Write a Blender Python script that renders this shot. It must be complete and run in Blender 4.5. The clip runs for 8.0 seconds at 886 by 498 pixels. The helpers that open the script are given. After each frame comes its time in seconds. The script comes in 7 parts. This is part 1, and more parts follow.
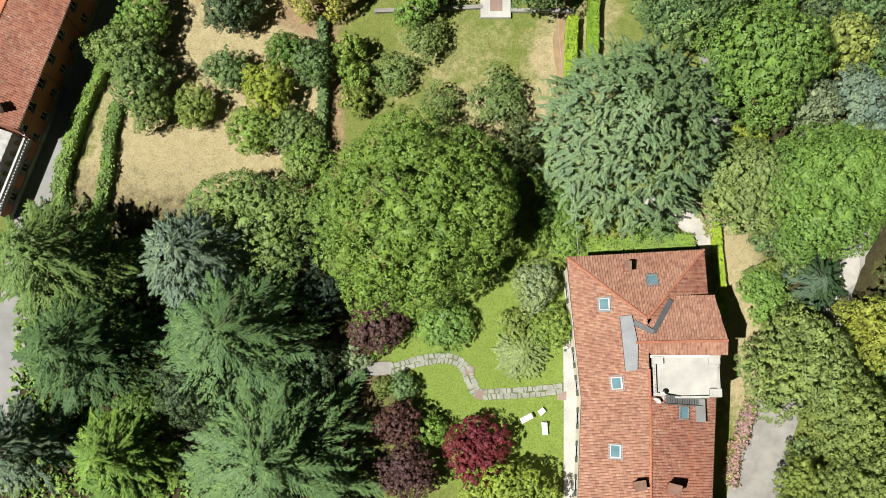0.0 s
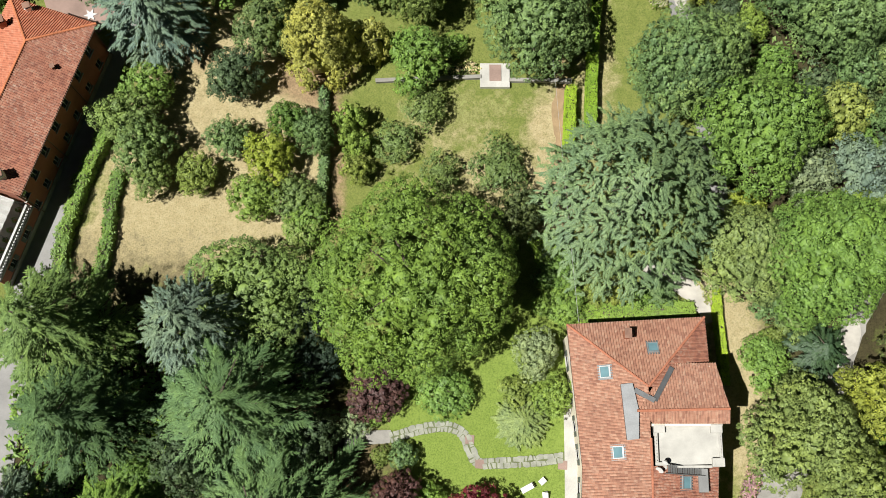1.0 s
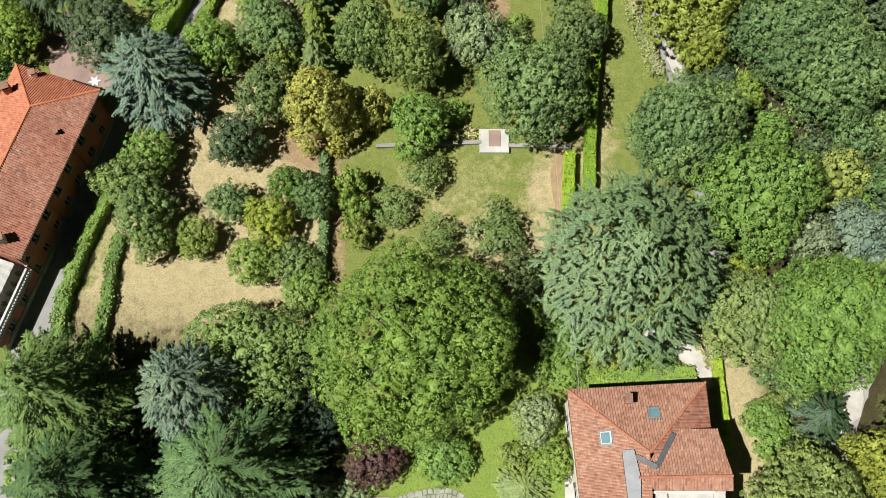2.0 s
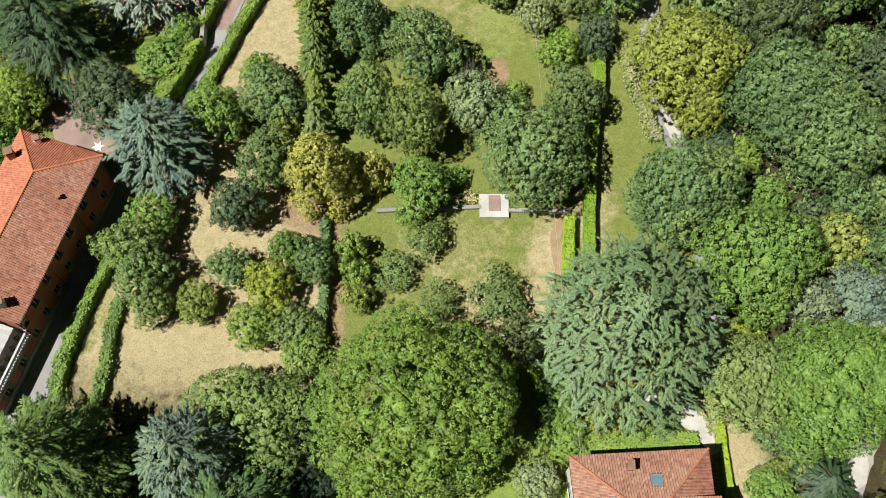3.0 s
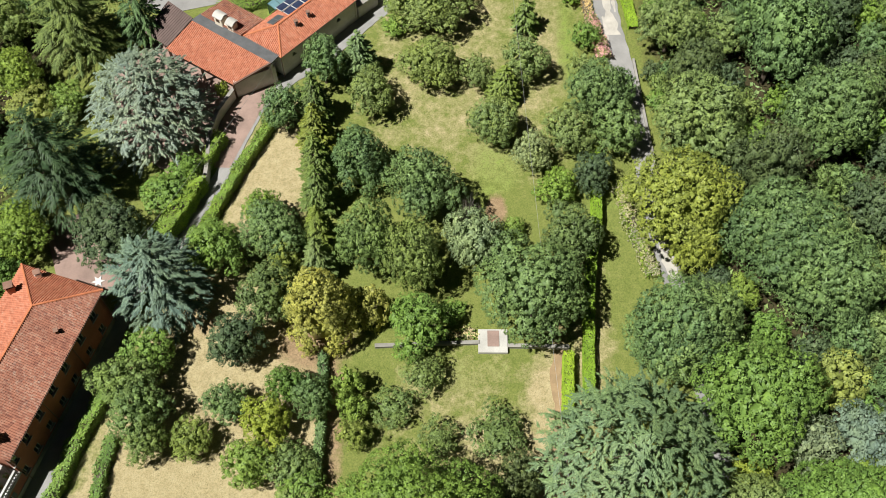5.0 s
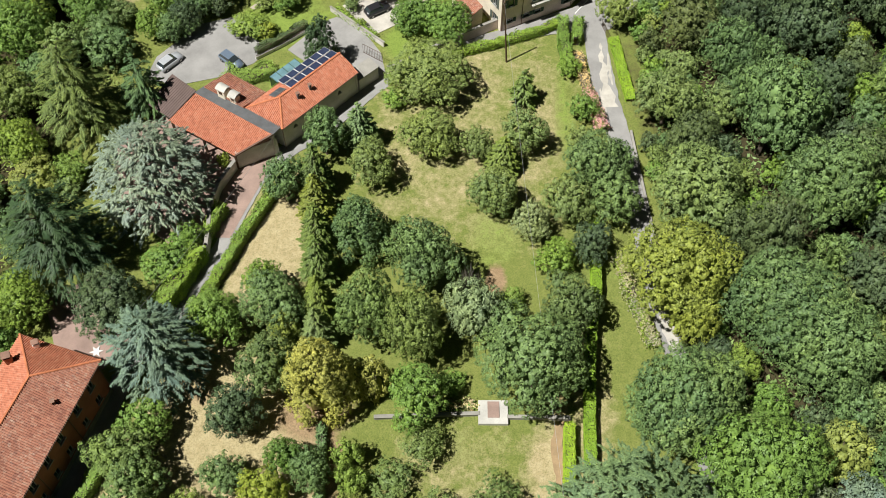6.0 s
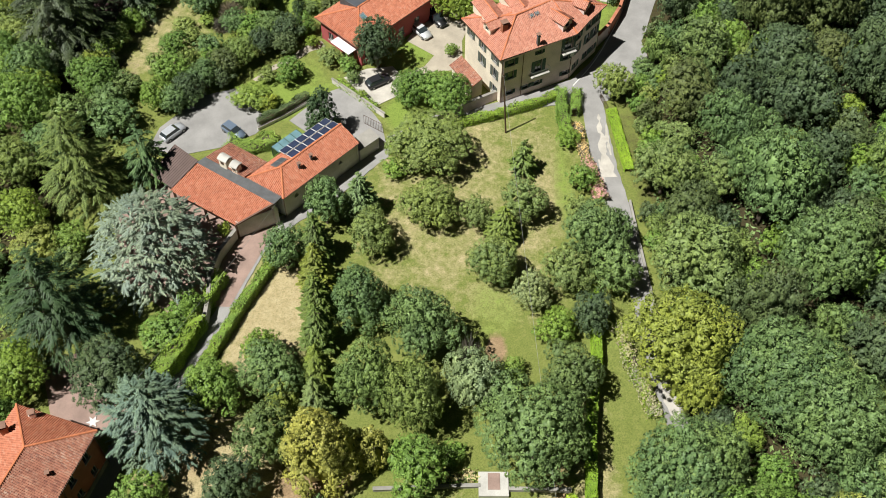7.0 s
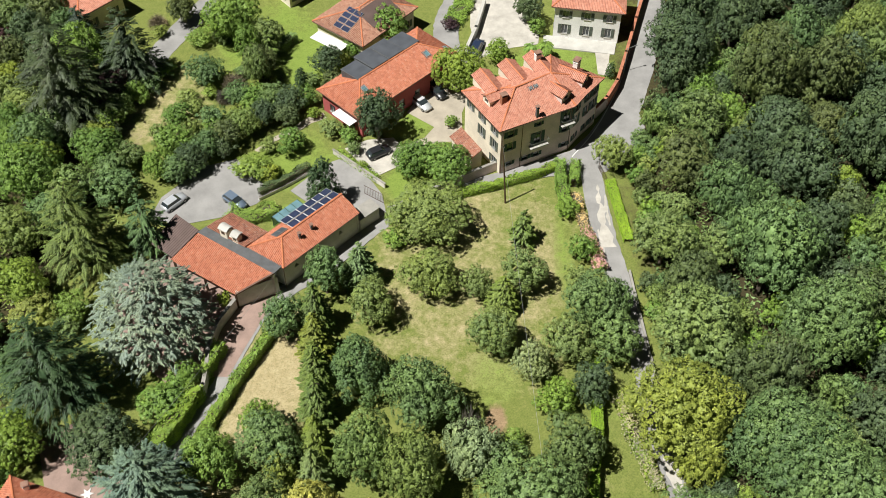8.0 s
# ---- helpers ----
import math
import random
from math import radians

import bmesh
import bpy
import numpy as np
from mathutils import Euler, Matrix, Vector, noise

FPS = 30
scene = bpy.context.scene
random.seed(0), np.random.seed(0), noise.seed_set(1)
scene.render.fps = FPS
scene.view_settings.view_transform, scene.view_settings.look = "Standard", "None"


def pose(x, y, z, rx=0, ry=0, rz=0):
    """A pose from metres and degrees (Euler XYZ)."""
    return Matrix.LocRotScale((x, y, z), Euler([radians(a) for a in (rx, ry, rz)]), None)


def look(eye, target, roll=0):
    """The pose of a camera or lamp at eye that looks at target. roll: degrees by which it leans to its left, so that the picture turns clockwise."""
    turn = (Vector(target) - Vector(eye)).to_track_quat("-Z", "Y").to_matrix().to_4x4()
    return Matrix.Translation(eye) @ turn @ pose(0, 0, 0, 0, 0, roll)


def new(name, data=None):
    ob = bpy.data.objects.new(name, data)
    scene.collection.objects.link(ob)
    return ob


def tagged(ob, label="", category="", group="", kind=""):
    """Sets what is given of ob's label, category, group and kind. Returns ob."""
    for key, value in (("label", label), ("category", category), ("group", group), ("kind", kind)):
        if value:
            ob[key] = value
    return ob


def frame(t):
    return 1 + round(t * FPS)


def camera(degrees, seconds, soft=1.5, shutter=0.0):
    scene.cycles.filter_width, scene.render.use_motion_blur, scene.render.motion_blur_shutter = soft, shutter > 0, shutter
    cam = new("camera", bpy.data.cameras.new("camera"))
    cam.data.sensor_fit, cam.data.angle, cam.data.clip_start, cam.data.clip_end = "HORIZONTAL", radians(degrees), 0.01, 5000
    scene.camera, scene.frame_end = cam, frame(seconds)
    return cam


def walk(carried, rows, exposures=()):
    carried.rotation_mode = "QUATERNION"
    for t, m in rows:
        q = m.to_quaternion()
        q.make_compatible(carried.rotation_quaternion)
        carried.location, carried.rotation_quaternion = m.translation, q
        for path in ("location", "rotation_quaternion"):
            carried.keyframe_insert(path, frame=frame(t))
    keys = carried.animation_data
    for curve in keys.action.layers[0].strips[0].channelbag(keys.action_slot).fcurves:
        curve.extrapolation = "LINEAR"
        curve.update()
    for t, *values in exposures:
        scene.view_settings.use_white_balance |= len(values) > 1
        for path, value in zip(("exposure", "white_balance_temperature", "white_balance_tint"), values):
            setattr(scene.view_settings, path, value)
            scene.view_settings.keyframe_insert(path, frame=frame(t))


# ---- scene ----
# The camera hovers at one spot and tilts up from the gardens to the far houses.
EYE = (0.0, 0.0, 110.0)
cam = camera(47.82, 8.0, soft=0.55)
PATH = [  # seconds, pitch, roll, yaw
    (0.0, -80.50, 0.00, 0.00), (0.5, -78.65, 0.01, 0.02), (1.0, -76.66, -0.03, 0.07), (1.5, -74.81, -0.07, 0.12),
    (3.0, -69.29, -0.06, 0.13), (3.5, -67.41, -0.07, 0.15), (4.0, -65.38, -0.10, 0.20), (4.5, -63.51, -0.17, 0.21),
    (6.0, -57.54, -0.20, 0.22), (6.5, -55.64, -0.21, 0.20), (7.0, -53.58, -0.22, 0.24), (7.5, -51.66, -0.26, 0.29),
    (8.0, -49.58, -0.28, 0.30),
]
walk(cam, [(t, pose(*EYE, 90 + pitch, roll, yaw)) for t, pitch, roll, yaw in PATH])

# ---- light ----
SUN_TO = Vector((0.895, 0.445, 0)).normalized()          # the way the shadows fall
SUN_UP = radians(62)
world = bpy.data.worlds.new("world")
scene.world = world
world.use_nodes = True
wn = world.node_tree.nodes
sky = wn.new("ShaderNodeTexSky")
sky.sky_type, sky.sun_disc = "NISHITA", False
sky.sun_elevation, sky.sun_rotation = SUN_UP, math.atan2(-SUN_TO.x, -SUN_TO.y)
world.node_tree.links.new(sky.outputs[0], wn["Background"].inputs[0])
wn["Background"].inputs[1].default_value = 0.005
sun = new("sun", bpy.data.lights.new("sun", "SUN"))
sun.data.energy, sun.data.angle, sun.data.color = 5.0, radians(0.53), (1.0, 0.985, 0.93)
sun.matrix_world = look((0, 0, 200), Vector((0, 0, 200)) + SUN_TO * math.cos(SUN_UP) - Vector((0, 0, math.sin(SUN_UP))))
scene.view_settings.exposure = 0.62


# ---- materials ----
class Nodes:
    """Short way to write a node material."""

    def __init__(self, name):
        self.m = bpy.data.materials.new(name)
        self.m.use_nodes = True
        self.t = self.m.node_tree
        self.b = self.t.nodes["Principled BSDF"]
        self.out = self.t.nodes["Material Output"]

    def n(self, kind, **sets):
        node = self.t.nodes.new("ShaderNode" + kind)
        if "operation" in sets:
            node.operation = sets["operation"]
        if "blend_type" in sets:
            node.blend_type = sets["blend_type"]
        if "noise_dimensions" in sets:
            node.noise_dimensions = sets["noise_dimensions"]
        if "attribute_name" in sets:
            node.attribute_name = sets["attribute_name"]
        return node

    def link(self, a, b):
        self.t.links.new(a, b)

    def noise(self, scale, detail=4.0, rough=0.6, coords="Object"):
        tc = self.n("TexCoord")
        x = self.n("TexNoise")
        x.inputs["Scale"].default_value, x.inputs["Detail"].default_value, x.inputs["Roughness"].default_value = scale, detail, rough
        self.link(tc.outputs[coords], x.inputs["Vector"])
        return x.outputs["Fac"]

    def ramp(self, fac, *stops):
        r = self.n("ValToRGB")
        e = r.color_ramp.elements
        while len(e) < len(stops):
            e.new(0.5)
        for i, (p, c) in enumerate(stops):
            e[i].position, e[i].color = p, (*c, 1)
        self.link(fac, r.inputs[0])
        return r.outputs[0]

    def span(self, fac, a, b, lo=0.0, hi=1.0):
        r = self.n("MapRange")
        for i, v in enumerate((a, b, lo, hi)):
            r.inputs[i + 1].default_value = v
        self.link(fac, r.inputs[0])
        return r.outputs[0]

    def maths(self, op, a, b):
        r = self.n("Math", operation=op)
        for i, v in enumerate((a, b)):
            if isinstance(v, (int, float)):
                r.inputs[i].default_value = v
            else:
                self.link(v, r.inputs[i])
        return r.outputs[0]

    def mix(self, fac, a, b, how="MIX"):
        r = self.n("MixRGB", blend_type=how)
        for i, v in enumerate((fac, a, b)):
            if isinstance(v, (int, float)):
                r.inputs[i].default_value = v
            elif isinstance(v, tuple):
                r.inputs[i].default_value = (*v, 1)
            else:
                self.link(v, r.inputs[i])
        return r.outputs[0]

    def bump(self, height, strength=0.4, distance=0.02):
        r = self.n("Bump")
        r.inputs["Strength"].default_value, r.inputs["Distance"].default_value = strength, distance
        self.link(height, r.inputs["Height"])
        self.link(r.outputs[0], self.b.inputs["Normal"])

    def done(self, colour=None, rough=0.7, metal=0.0, spec=0.3):
        if isinstance(colour, tuple):
            self.b.inputs["Base Color"].default_value = (*colour, 1)
        elif colour is not None:
            self.link(colour, self.b.inputs["Base Color"])
        self.b.inputs["Roughness"].default_value = rough
        self.b.inputs["Metallic"].default_value = metal
        self.b.inputs["Specular IOR Level"].default_value = spec
        return self.m


def shade(c, k):
    return tuple(v * k for v in c)


def surface(name, c, var=0.25, scale=0.6, grain=9.0, rough=0.8, metal=0.0, bump=0.3, depth=0.01, spec=0.3):
    """A plain surface with stains at one scale and grain at another."""
    k = Nodes(name)
    big, small = k.noise(scale, 5), k.noise(grain, 3)
    col = k.ramp(big, (0.3, shade(c, 1 - var)), (0.7, shade(c, 1 + var * 0.6)))
    col = k.mix(0.5, col, k.ramp(small, (0.25, (0.55, 0.55, 0.55)), (0.75, (1.0, 1.0, 1.0))), "MULTIPLY")
    k.bump(small, bump, depth)
    return k.done(col, rough, metal, spec)


def foliage(name, c, c2, glow=0.05, rough=0.5):
    """Leaves: each one its own tint, each plant its own tone, some light passing through."""
    k = Nodes(name)
    c, c2 = [(1.05 * q[0], 1.07 * q[1], 1.05 * q[2]) for q in (c, c2)]
    geo, obj = k.n("NewGeometry"), k.n("ObjectInfo")
    col = k.mix(k.span(geo.outputs["Random Per Island"], 0.0, 1.0, 0.25, 0.75), shade(c, 0.55), shade(c2, 1.22))
    col = k.mix(k.span(k.noise(0.22, 3), 0.35, 0.65), col, k.mix(1.0, col, (1.14, 1.1, 0.85), "MULTIPLY"))
    col = k.mix(1.0, col, k.ramp(k.noise(0.75, 4, 0.7), (0.34, (0.76, 0.80, 0.84)), (0.66, (1.18, 1.15, 1.06))), "MULTIPLY")
    tone = k.ramp(obj.outputs["Random"], (0.0, (0.68, 0.74, 0.78)), (0.3, (0.90, 0.96, 1.0)), (0.6, (1.0, 1.0, 1.0)), (0.85, (1.12, 1.08, 0.88)), (1.0, (1.28, 1.08, 0.80)))
    col = k.mix(1.0, col, tone, "MULTIPLY")
    m = k.done(col, rough, 0.0, 0.2)
    tr = k.n("BsdfTranslucent")
    k.link(k.mix(1.0, col, (1.3, 1.55, 0.7), "MULTIPLY"), tr.inputs[0])
    mx = k.n("MixShader")
    mx.inputs[0].default_value = glow
    k.link(k.b.outputs[0], mx.inputs[1])
    k.link(tr.outputs[0], mx.inputs[2])
    k.link(mx.outputs[0], k.out.inputs[0])
    return m


def tiled(name, c, dark, pale, pitch=0.27, row=0.36, age=0.5, lichen=0.0):
    """Clay pantiles: one tone for each tile, weather in streaks and patches, pale lichen on the older ones."""
    k = Nodes(name)
    uv = k.n("TexCoord").outputs["UV"]
    sx = k.n("SeparateXYZ")
    k.link(uv, sx.inputs[0])
    iu = k.maths("FLOOR", k.maths("DIVIDE", sx.outputs[0], pitch), 0)
    col_noise = k.n("TexWhiteNoise", noise_dimensions="1D")
    k.link(iu, col_noise.inputs["W"])
    v = k.maths("ADD", k.maths("DIVIDE", sx.outputs[1], row), col_noise.outputs["Value"])
    iv = k.maths("FLOOR", v, 0)
    cell = k.n("CombineXYZ")
    k.link(iu, cell.inputs[0])
    k.link(iv, cell.inputs[1])
    wnz = k.n("TexWhiteNoise", noise_dimensions="3D")
    k.link(cell.outputs[0], wnz.inputs["Vector"])
    col = k.ramp(wnz.outputs["Value"], (0.0, dark), (0.3, c), (0.75, shade(c, 1.12)), (1.0, pale))
    stain = k.span(k.noise(0.35, 6, 0.7), 0.42, 0.68)
    col = k.mix(k.maths("MULTIPLY", stain, age), col, shade(dark, 0.75))
    col = k.mix(0.35, col, k.ramp(k.noise(14, 3), (0.3, (0.5, 0.5, 0.5)), (0.7, (1, 1, 1))), "MULTIPLY")
    if lichen:
        spots = k.maths("MULTIPLY", k.span(k.noise(3.2, 5, 0.75), 0.50, 0.66), k.span(k.noise(0.22, 4, 0.6), 0.38, 0.62))
        col = k.mix(k.maths("MULTIPLY", spots, lichen), col, (0.50, 0.42, 0.34))
    fr = k.maths("FRACT", v, 0)
    col = k.mix(k.span(fr, 0.9, 1.0, 0.0, 0.3), col, shade(dark, 0.35))
    k.bump(fr, 0.7, 0.03)
    return k.done(col, 0.85, 0.0, 0.2)


def ground_material():
    k = Nodes("ground_grass")
    dry = k.n("Attribute", attribute_name="dry").outputs["Fac"]
    lush = k.n("Attribute", attribute_name="lush").outputs["Fac"]
    bare = k.n("Attribute", attribute_name="bare").outputs["Fac"]
    n1, n2, n3 = k.noise(0.16, 6, 0.65), k.noise(0.9, 9, 0.78), k.noise(5.0, 7, 0.85)
    wob = k.maths("ADD", k.maths("MULTIPLY", k.maths("SUBTRACT", n1, 0.5), 0.9), k.maths("MULTIPLY", k.maths("SUBTRACT", n2, 0.5), 0.9))
    green = k.ramp(n2, (0.25, (0.115, 0.150, 0.032)), (0.55, (0.18, 0.205, 0.056)), (0.8, (0.26, 0.255, 0.09)))
    vivid = k.ramp(n2, (0.25, (0.150, 0.215, 0.040)), (0.75, (0.225, 0.295, 0.066)))
    straw = k.ramp(n2, (0.25, (0.26, 0.21, 0.105)), (0.5, (0.385, 0.32, 0.178)), (0.8, (0.50, 0.425, 0.262)))
    soil = k.ramp(n2, (0.3, (0.20, 0.135, 0.075)), (0.7, (0.37, 0.265, 0.16)))
    col = k.mix(k.span(k.maths("ADD", dry, wob), 0.3, 0.7), green, straw)
    col = k.mix(k.span(k.maths("ADD", lush, wob), 0.35, 0.6), col, vivid)
    col = k.mix(k.span(k.maths("ADD", bare, wob), 0.35, 0.75), col, soil)
    # leaf litter kept near black: the shade under the trees is in its colour
    litter_shade = k.n("Attribute", attribute_name="litter_shade").outputs["Fac"]
    col = k.mix(k.span(k.maths("ADD", litter_shade, wob), 0.3, 0.6), col, k.ramp(n2, (0.3, (0.035, 0.028, 0.016)), (0.7, (0.075, 0.065, 0.03))))
    col = k.mix(0.8, col, k.ramp(n3, (0.36, (0.38, 0.42, 0.34)), (0.5, (0.95, 0.95, 0.95)), (0.66, (1.22, 1.2, 1.16))), "MULTIPLY")
    k.bump(n3, 1.0, 0.10)
    return k.done(col, 0.95, 0.0, 0.1)


GROUND = ground_material()
LEAF = {
    "K": foliage("leaf_chestnut", (0.086, 0.150, 0.036), (0.164, 0.258, 0.064)),
    "O": foliage("leaf_dark", (0.086, 0.145, 0.055), (0.173, 0.252, 0.102)),
    "E": foliage("leaf_evergreen", (0.052, 0.082, 0.043), (0.109, 0.148, 0.076), 0.04),
    "M": foliage("leaf_mid", (0.101, 0.180, 0.038), (0.191, 0.292, 0.070)),
    "L": foliage("leaf_light", (0.130, 0.208, 0.042), (0.225, 0.305, 0.070)),
    "Y": foliage("leaf_yellow", (0.150, 0.196, 0.042), (0.245, 0.285, 0.072)),
    "V": foliage("leaf_olive", (0.124, 0.177, 0.057), (0.218, 0.277, 0.104)),
    "W": foliage("leaf_silver", (0.165, 0.220, 0.100), (0.280, 0.330, 0.180)),
    "F": foliage("leaf_fruit", (0.108, 0.162, 0.049), (0.189, 0.243, 0.084)),
    "R": foliage("leaf_red", (0.120, 0.018, 0.028), (0.270, 0.050, 0.065), 0.3),
    "P": foliage("leaf_purple", (0.050, 0.026, 0.036), (0.100, 0.055, 0.068), 0.04),
    "S": foliage("needle_silver", (0.135, 0.205, 0.095), (0.240, 0.320, 0.165), 0.04),
    "D": foliage("needle_green", (0.070, 0.123, 0.051), (0.139, 0.216, 0.090), 0.04, 0.6),
    "B": foliage("needle_blue", (0.097, 0.149, 0.117), (0.181, 0.244, 0.194), 0.04, 0.6),
    "C": foliage("needle_dark", (0.036, 0.068, 0.034), (0.072, 0.116, 0.054), 0.04),
    "G": foliage("needle_gold", (0.211, 0.228, 0.061), (0.346, 0.343, 0.105), 0.04),
    "T": foliage("needle_thuja", (0.103, 0.155, 0.038), (0.188, 0.249, 0.062), 0.04),
    "X": foliage("twig_grey", (0.13, 0.11, 0.095), (0.24, 0.20, 0.175), 0.05),
    "J": foliage("needle_pale", (0.200, 0.245, 0.190), (0.330, 0.380, 0.305), 0.04),
    "Z": foliage("needle_black", (0.026, 0.046, 0.030), (0.062, 0.092, 0.062), 0.04),
    "H": foliage("leaf_hedge", (0.115, 0.195, 0.036), (0.195, 0.290, 0.060)),
    "A": foliage("leaf_hedge_bright", (0.170, 0.285, 0.028), (0.260, 0.375, 0.044)),
    "N": foliage("petal_pink", (0.52, 0.20, 0.26), (0.66, 0.40, 0.44), 0.3),
    "Q": foliage("petal_pale", (0.40, 0.32, 0.23), (0.56, 0.47, 0.36), 0.3),
}
BARK = surface("bark", (0.11, 0.085, 0.065), 0.35, 0.8, 12, 0.9, bump=0.8, depth=0.03)
TILE_OLD = tiled("roof_tile_old", (0.355, 0.185, 0.125), (0.270, 0.130, 0.090), (0.44, 0.265, 0.185), age=0.35, lichen=0.3)
TILE_WORN = tiled("roof_tile_worn", (0.355, 0.155, 0.102), (0.250, 0.105, 0.075), (0.42, 0.23, 0.16), age=0.45, lichen=0.6)
TILE_NEW = tiled("roof_tile_new", (0.45, 0.172, 0.102), (0.37, 0.132, 0.078), (0.50, 0.235, 0.155), age=0.25)
TILE_PALE = tiled("roof_tile_pale", (0.49, 0.225, 0.155), (0.42, 0.18, 0.125), (0.55, 0.29, 0.215), age=0.25)
RIDGE = surface("ridge_tile", (0.44, 0.17, 0.10), 0.3, 0.8, 8, 0.85)
RIDGE_NEW = surface("ridge_tile_orange", (0.55, 0.19, 0.09), 0.25, 0.8, 8, 0.85)
ASPHALT_PALE = surface("asphalt_pale", (0.28, 0.272, 0.262), 0.22, 0.3, 16, 0.95, bump=0.3)
GRAVEL = surface("gravel", (0.38, 0.335, 0.265), 0.2, 0.4, 22, 0.95, bump=0.6, depth=0.02)
GRAVEL_WHITE = surface("gravel_white", (0.46, 0.43, 0.38), 0.25, 0.5, 20, 0.95, bump=0.6, depth=0.02)
PAVER = surface("paving_red", (0.30, 0.21, 0.175), 0.25, 0.4, 10, 0.9)
CONCRETE = surface("concrete", (0.30, 0.285, 0.255), 0.28, 0.5, 12, 0.9)
CONCRETE_WHITE = surface("concrete_white", (0.47, 0.455, 0.415), 0.2, 0.5, 12, 0.85)
MOSS = surface("mossy_joint", (0.15, 0.17, 0.085), 0.3, 1.0, 12, 0.95)
STONE = surface("path_stone", (0.31, 0.315, 0.26), 0.3, 1.2, 12, 0.9, bump=0.5)
PLASTER_CREAM = surface("plaster_cream", (0.80, 0.72, 0.58), 0.18, 0.35, 10, 0.9)
PLASTER_PINK = surface("plaster_pink", (0.82, 0.66, 0.615), 0.2, 0.35, 10, 0.9)
PLASTER_RUST = surface("plaster_rust", (0.36, 0.135, 0.085), 0.25, 0.3, 10, 0.9)
PLASTER_WHITE = surface("plaster_white", (0.84, 0.83, 0.80), 0.12, 0.35, 10, 0.85)
PLASTER_GREY = surface("plaster_grey", (0.62, 0.585, 0.54), 0.25, 0.4, 10, 0.9)
PLASTER_RED = surface("plaster_red", (0.42, 0.10, 0.10), 0.15, 0.4, 10, 0.9)
BRICK_WALL = surface("brick_wall", (0.40, 0.16, 0.09), 0.25, 0.6, 12, 0.9)
SHUTTER = surface("shutter_grey_green", (0.10, 0.115, 0.095), 0.2, 1.5, 14, 0.6)
SHUTTER_GREEN = surface("shutter_green", (0.05, 0.095, 0.075), 0.2, 1.5, 14, 0.6)
WOOD_DARK = surface("dark_wood", (0.10, 0.06, 0.035), 0.3, 1.5, 16, 0.7)
METAL_GREY = surface("lead_sheet", (0.15, 0.155, 0.16), 0.2, 0.9, 8, 0.5, 0.4)
METAL_BROWN = surface("brown_sheet", (0.13, 0.09, 0.08), 0.2, 0.6, 8, 0.55, 0.1)
GUTTER = surface("copper_gutter", (0.19, 0.12, 0.09), 0.3, 1.0, 10, 0.5, 0.5)
STEEL = surface("steel", (0.42, 0.42, 0.41), 0.15, 1.0, 12, 0.4, 0.7)
WHITE_PAINT = surface("white_paint", (0.62, 0.62, 0.60), 0.08, 1.0, 12, 0.5)
CANVAS = surface("canvas_white", (0.76, 0.76, 0.73), 0.1, 1.0, 14, 0.85)
RUBBER = surface("rubber", (0.03, 0.03, 0.03), 0.2, 2.0, 14, 0.85)
CHIMNEY_CAP = surface("chimney_cap", (0.25, 0.145, 0.105), 0.35, 1.2, 9, 0.9)
ALUMINIUM = surface("aluminium_frame", (0.30, 0.31, 0.31), 0.2, 1.0, 12, 0.5, 0.4)


def glass(name, tint, rough=0.05):
    k = Nodes(name)
    return k.done(k.ramp(k.noise(0.7, 2), (0.3, shade(tint, 0.7)), (0.7, tint)), rough, 0.0, 0.8)


GLASS = glass("window_glass", (0.035, 0.045, 0.05))
GLASS_SKY = glass("skylight_glass", (0.14, 0.25, 0.28), 0.08)
SOLAR = glass("solar_cell", (0.035, 0.045, 0.085), 0.15)
SOLAR_GREY = glass("solar_collector", (0.085, 0.092, 0.105), 0.35)


# ---- mesh helpers ----
def part(name, bm, material, parent=None, label="", smooth=False):
    """Links a bmesh as one mesh object, under a thing or a part."""
    me = bpy.data.meshes.new(name)
    bm.to_mesh(me)
    bm.free()
    return part_of(name, me, material, parent, label, smooth)


def part_of(name, me, material, parent=None, label="", smooth=False):
    me.materials.clear()
    me.materials.append(material)
    if smooth:
        me.polygons.foreach_set("use_smooth", [True] * len(me.polygons))
    ob = new(name, me)
    if parent is not None:
        ob.parent = parent
    if label:
        ob["label"] = label
    return ob


def thing(name, x, y, z=0.0, turn=0.0, label="", category="", group="", kind=""):
    ob = new(name)
    ob.empty_display_size = 0.3
    ob.matrix_basis = pose(x, y, z, 0, 0, turn)
    return tagged(ob, label, category, group, kind)


def raw_mesh(name, verts, faces, normals=None):
    """A mesh from numpy arrays: verts (n, 3), faces (m, k)."""
    me = bpy.data.meshes.new(name)
    nv, (nf, k) = len(verts), faces.shape
    me.vertices.add(nv)
    me.vertices.foreach_set("co", np.asarray(verts, np.float32).ravel())
    me.loops.add(nf * k)
    me.loops.foreach_set("vertex_index", np.asarray(faces, np.int32).ravel())
    me.polygons.add(nf)
    me.polygons.foreach_set("loop_start", np.arange(nf, dtype=np.int32) * k)
    me.update(calc_edges=True)
    if normals is not None:
        me.polygons.foreach_set("use_smooth", np.ones(nf, dtype=bool))
        me.normals_split_custom_set_from_vertices(normals.tolist())
    return me


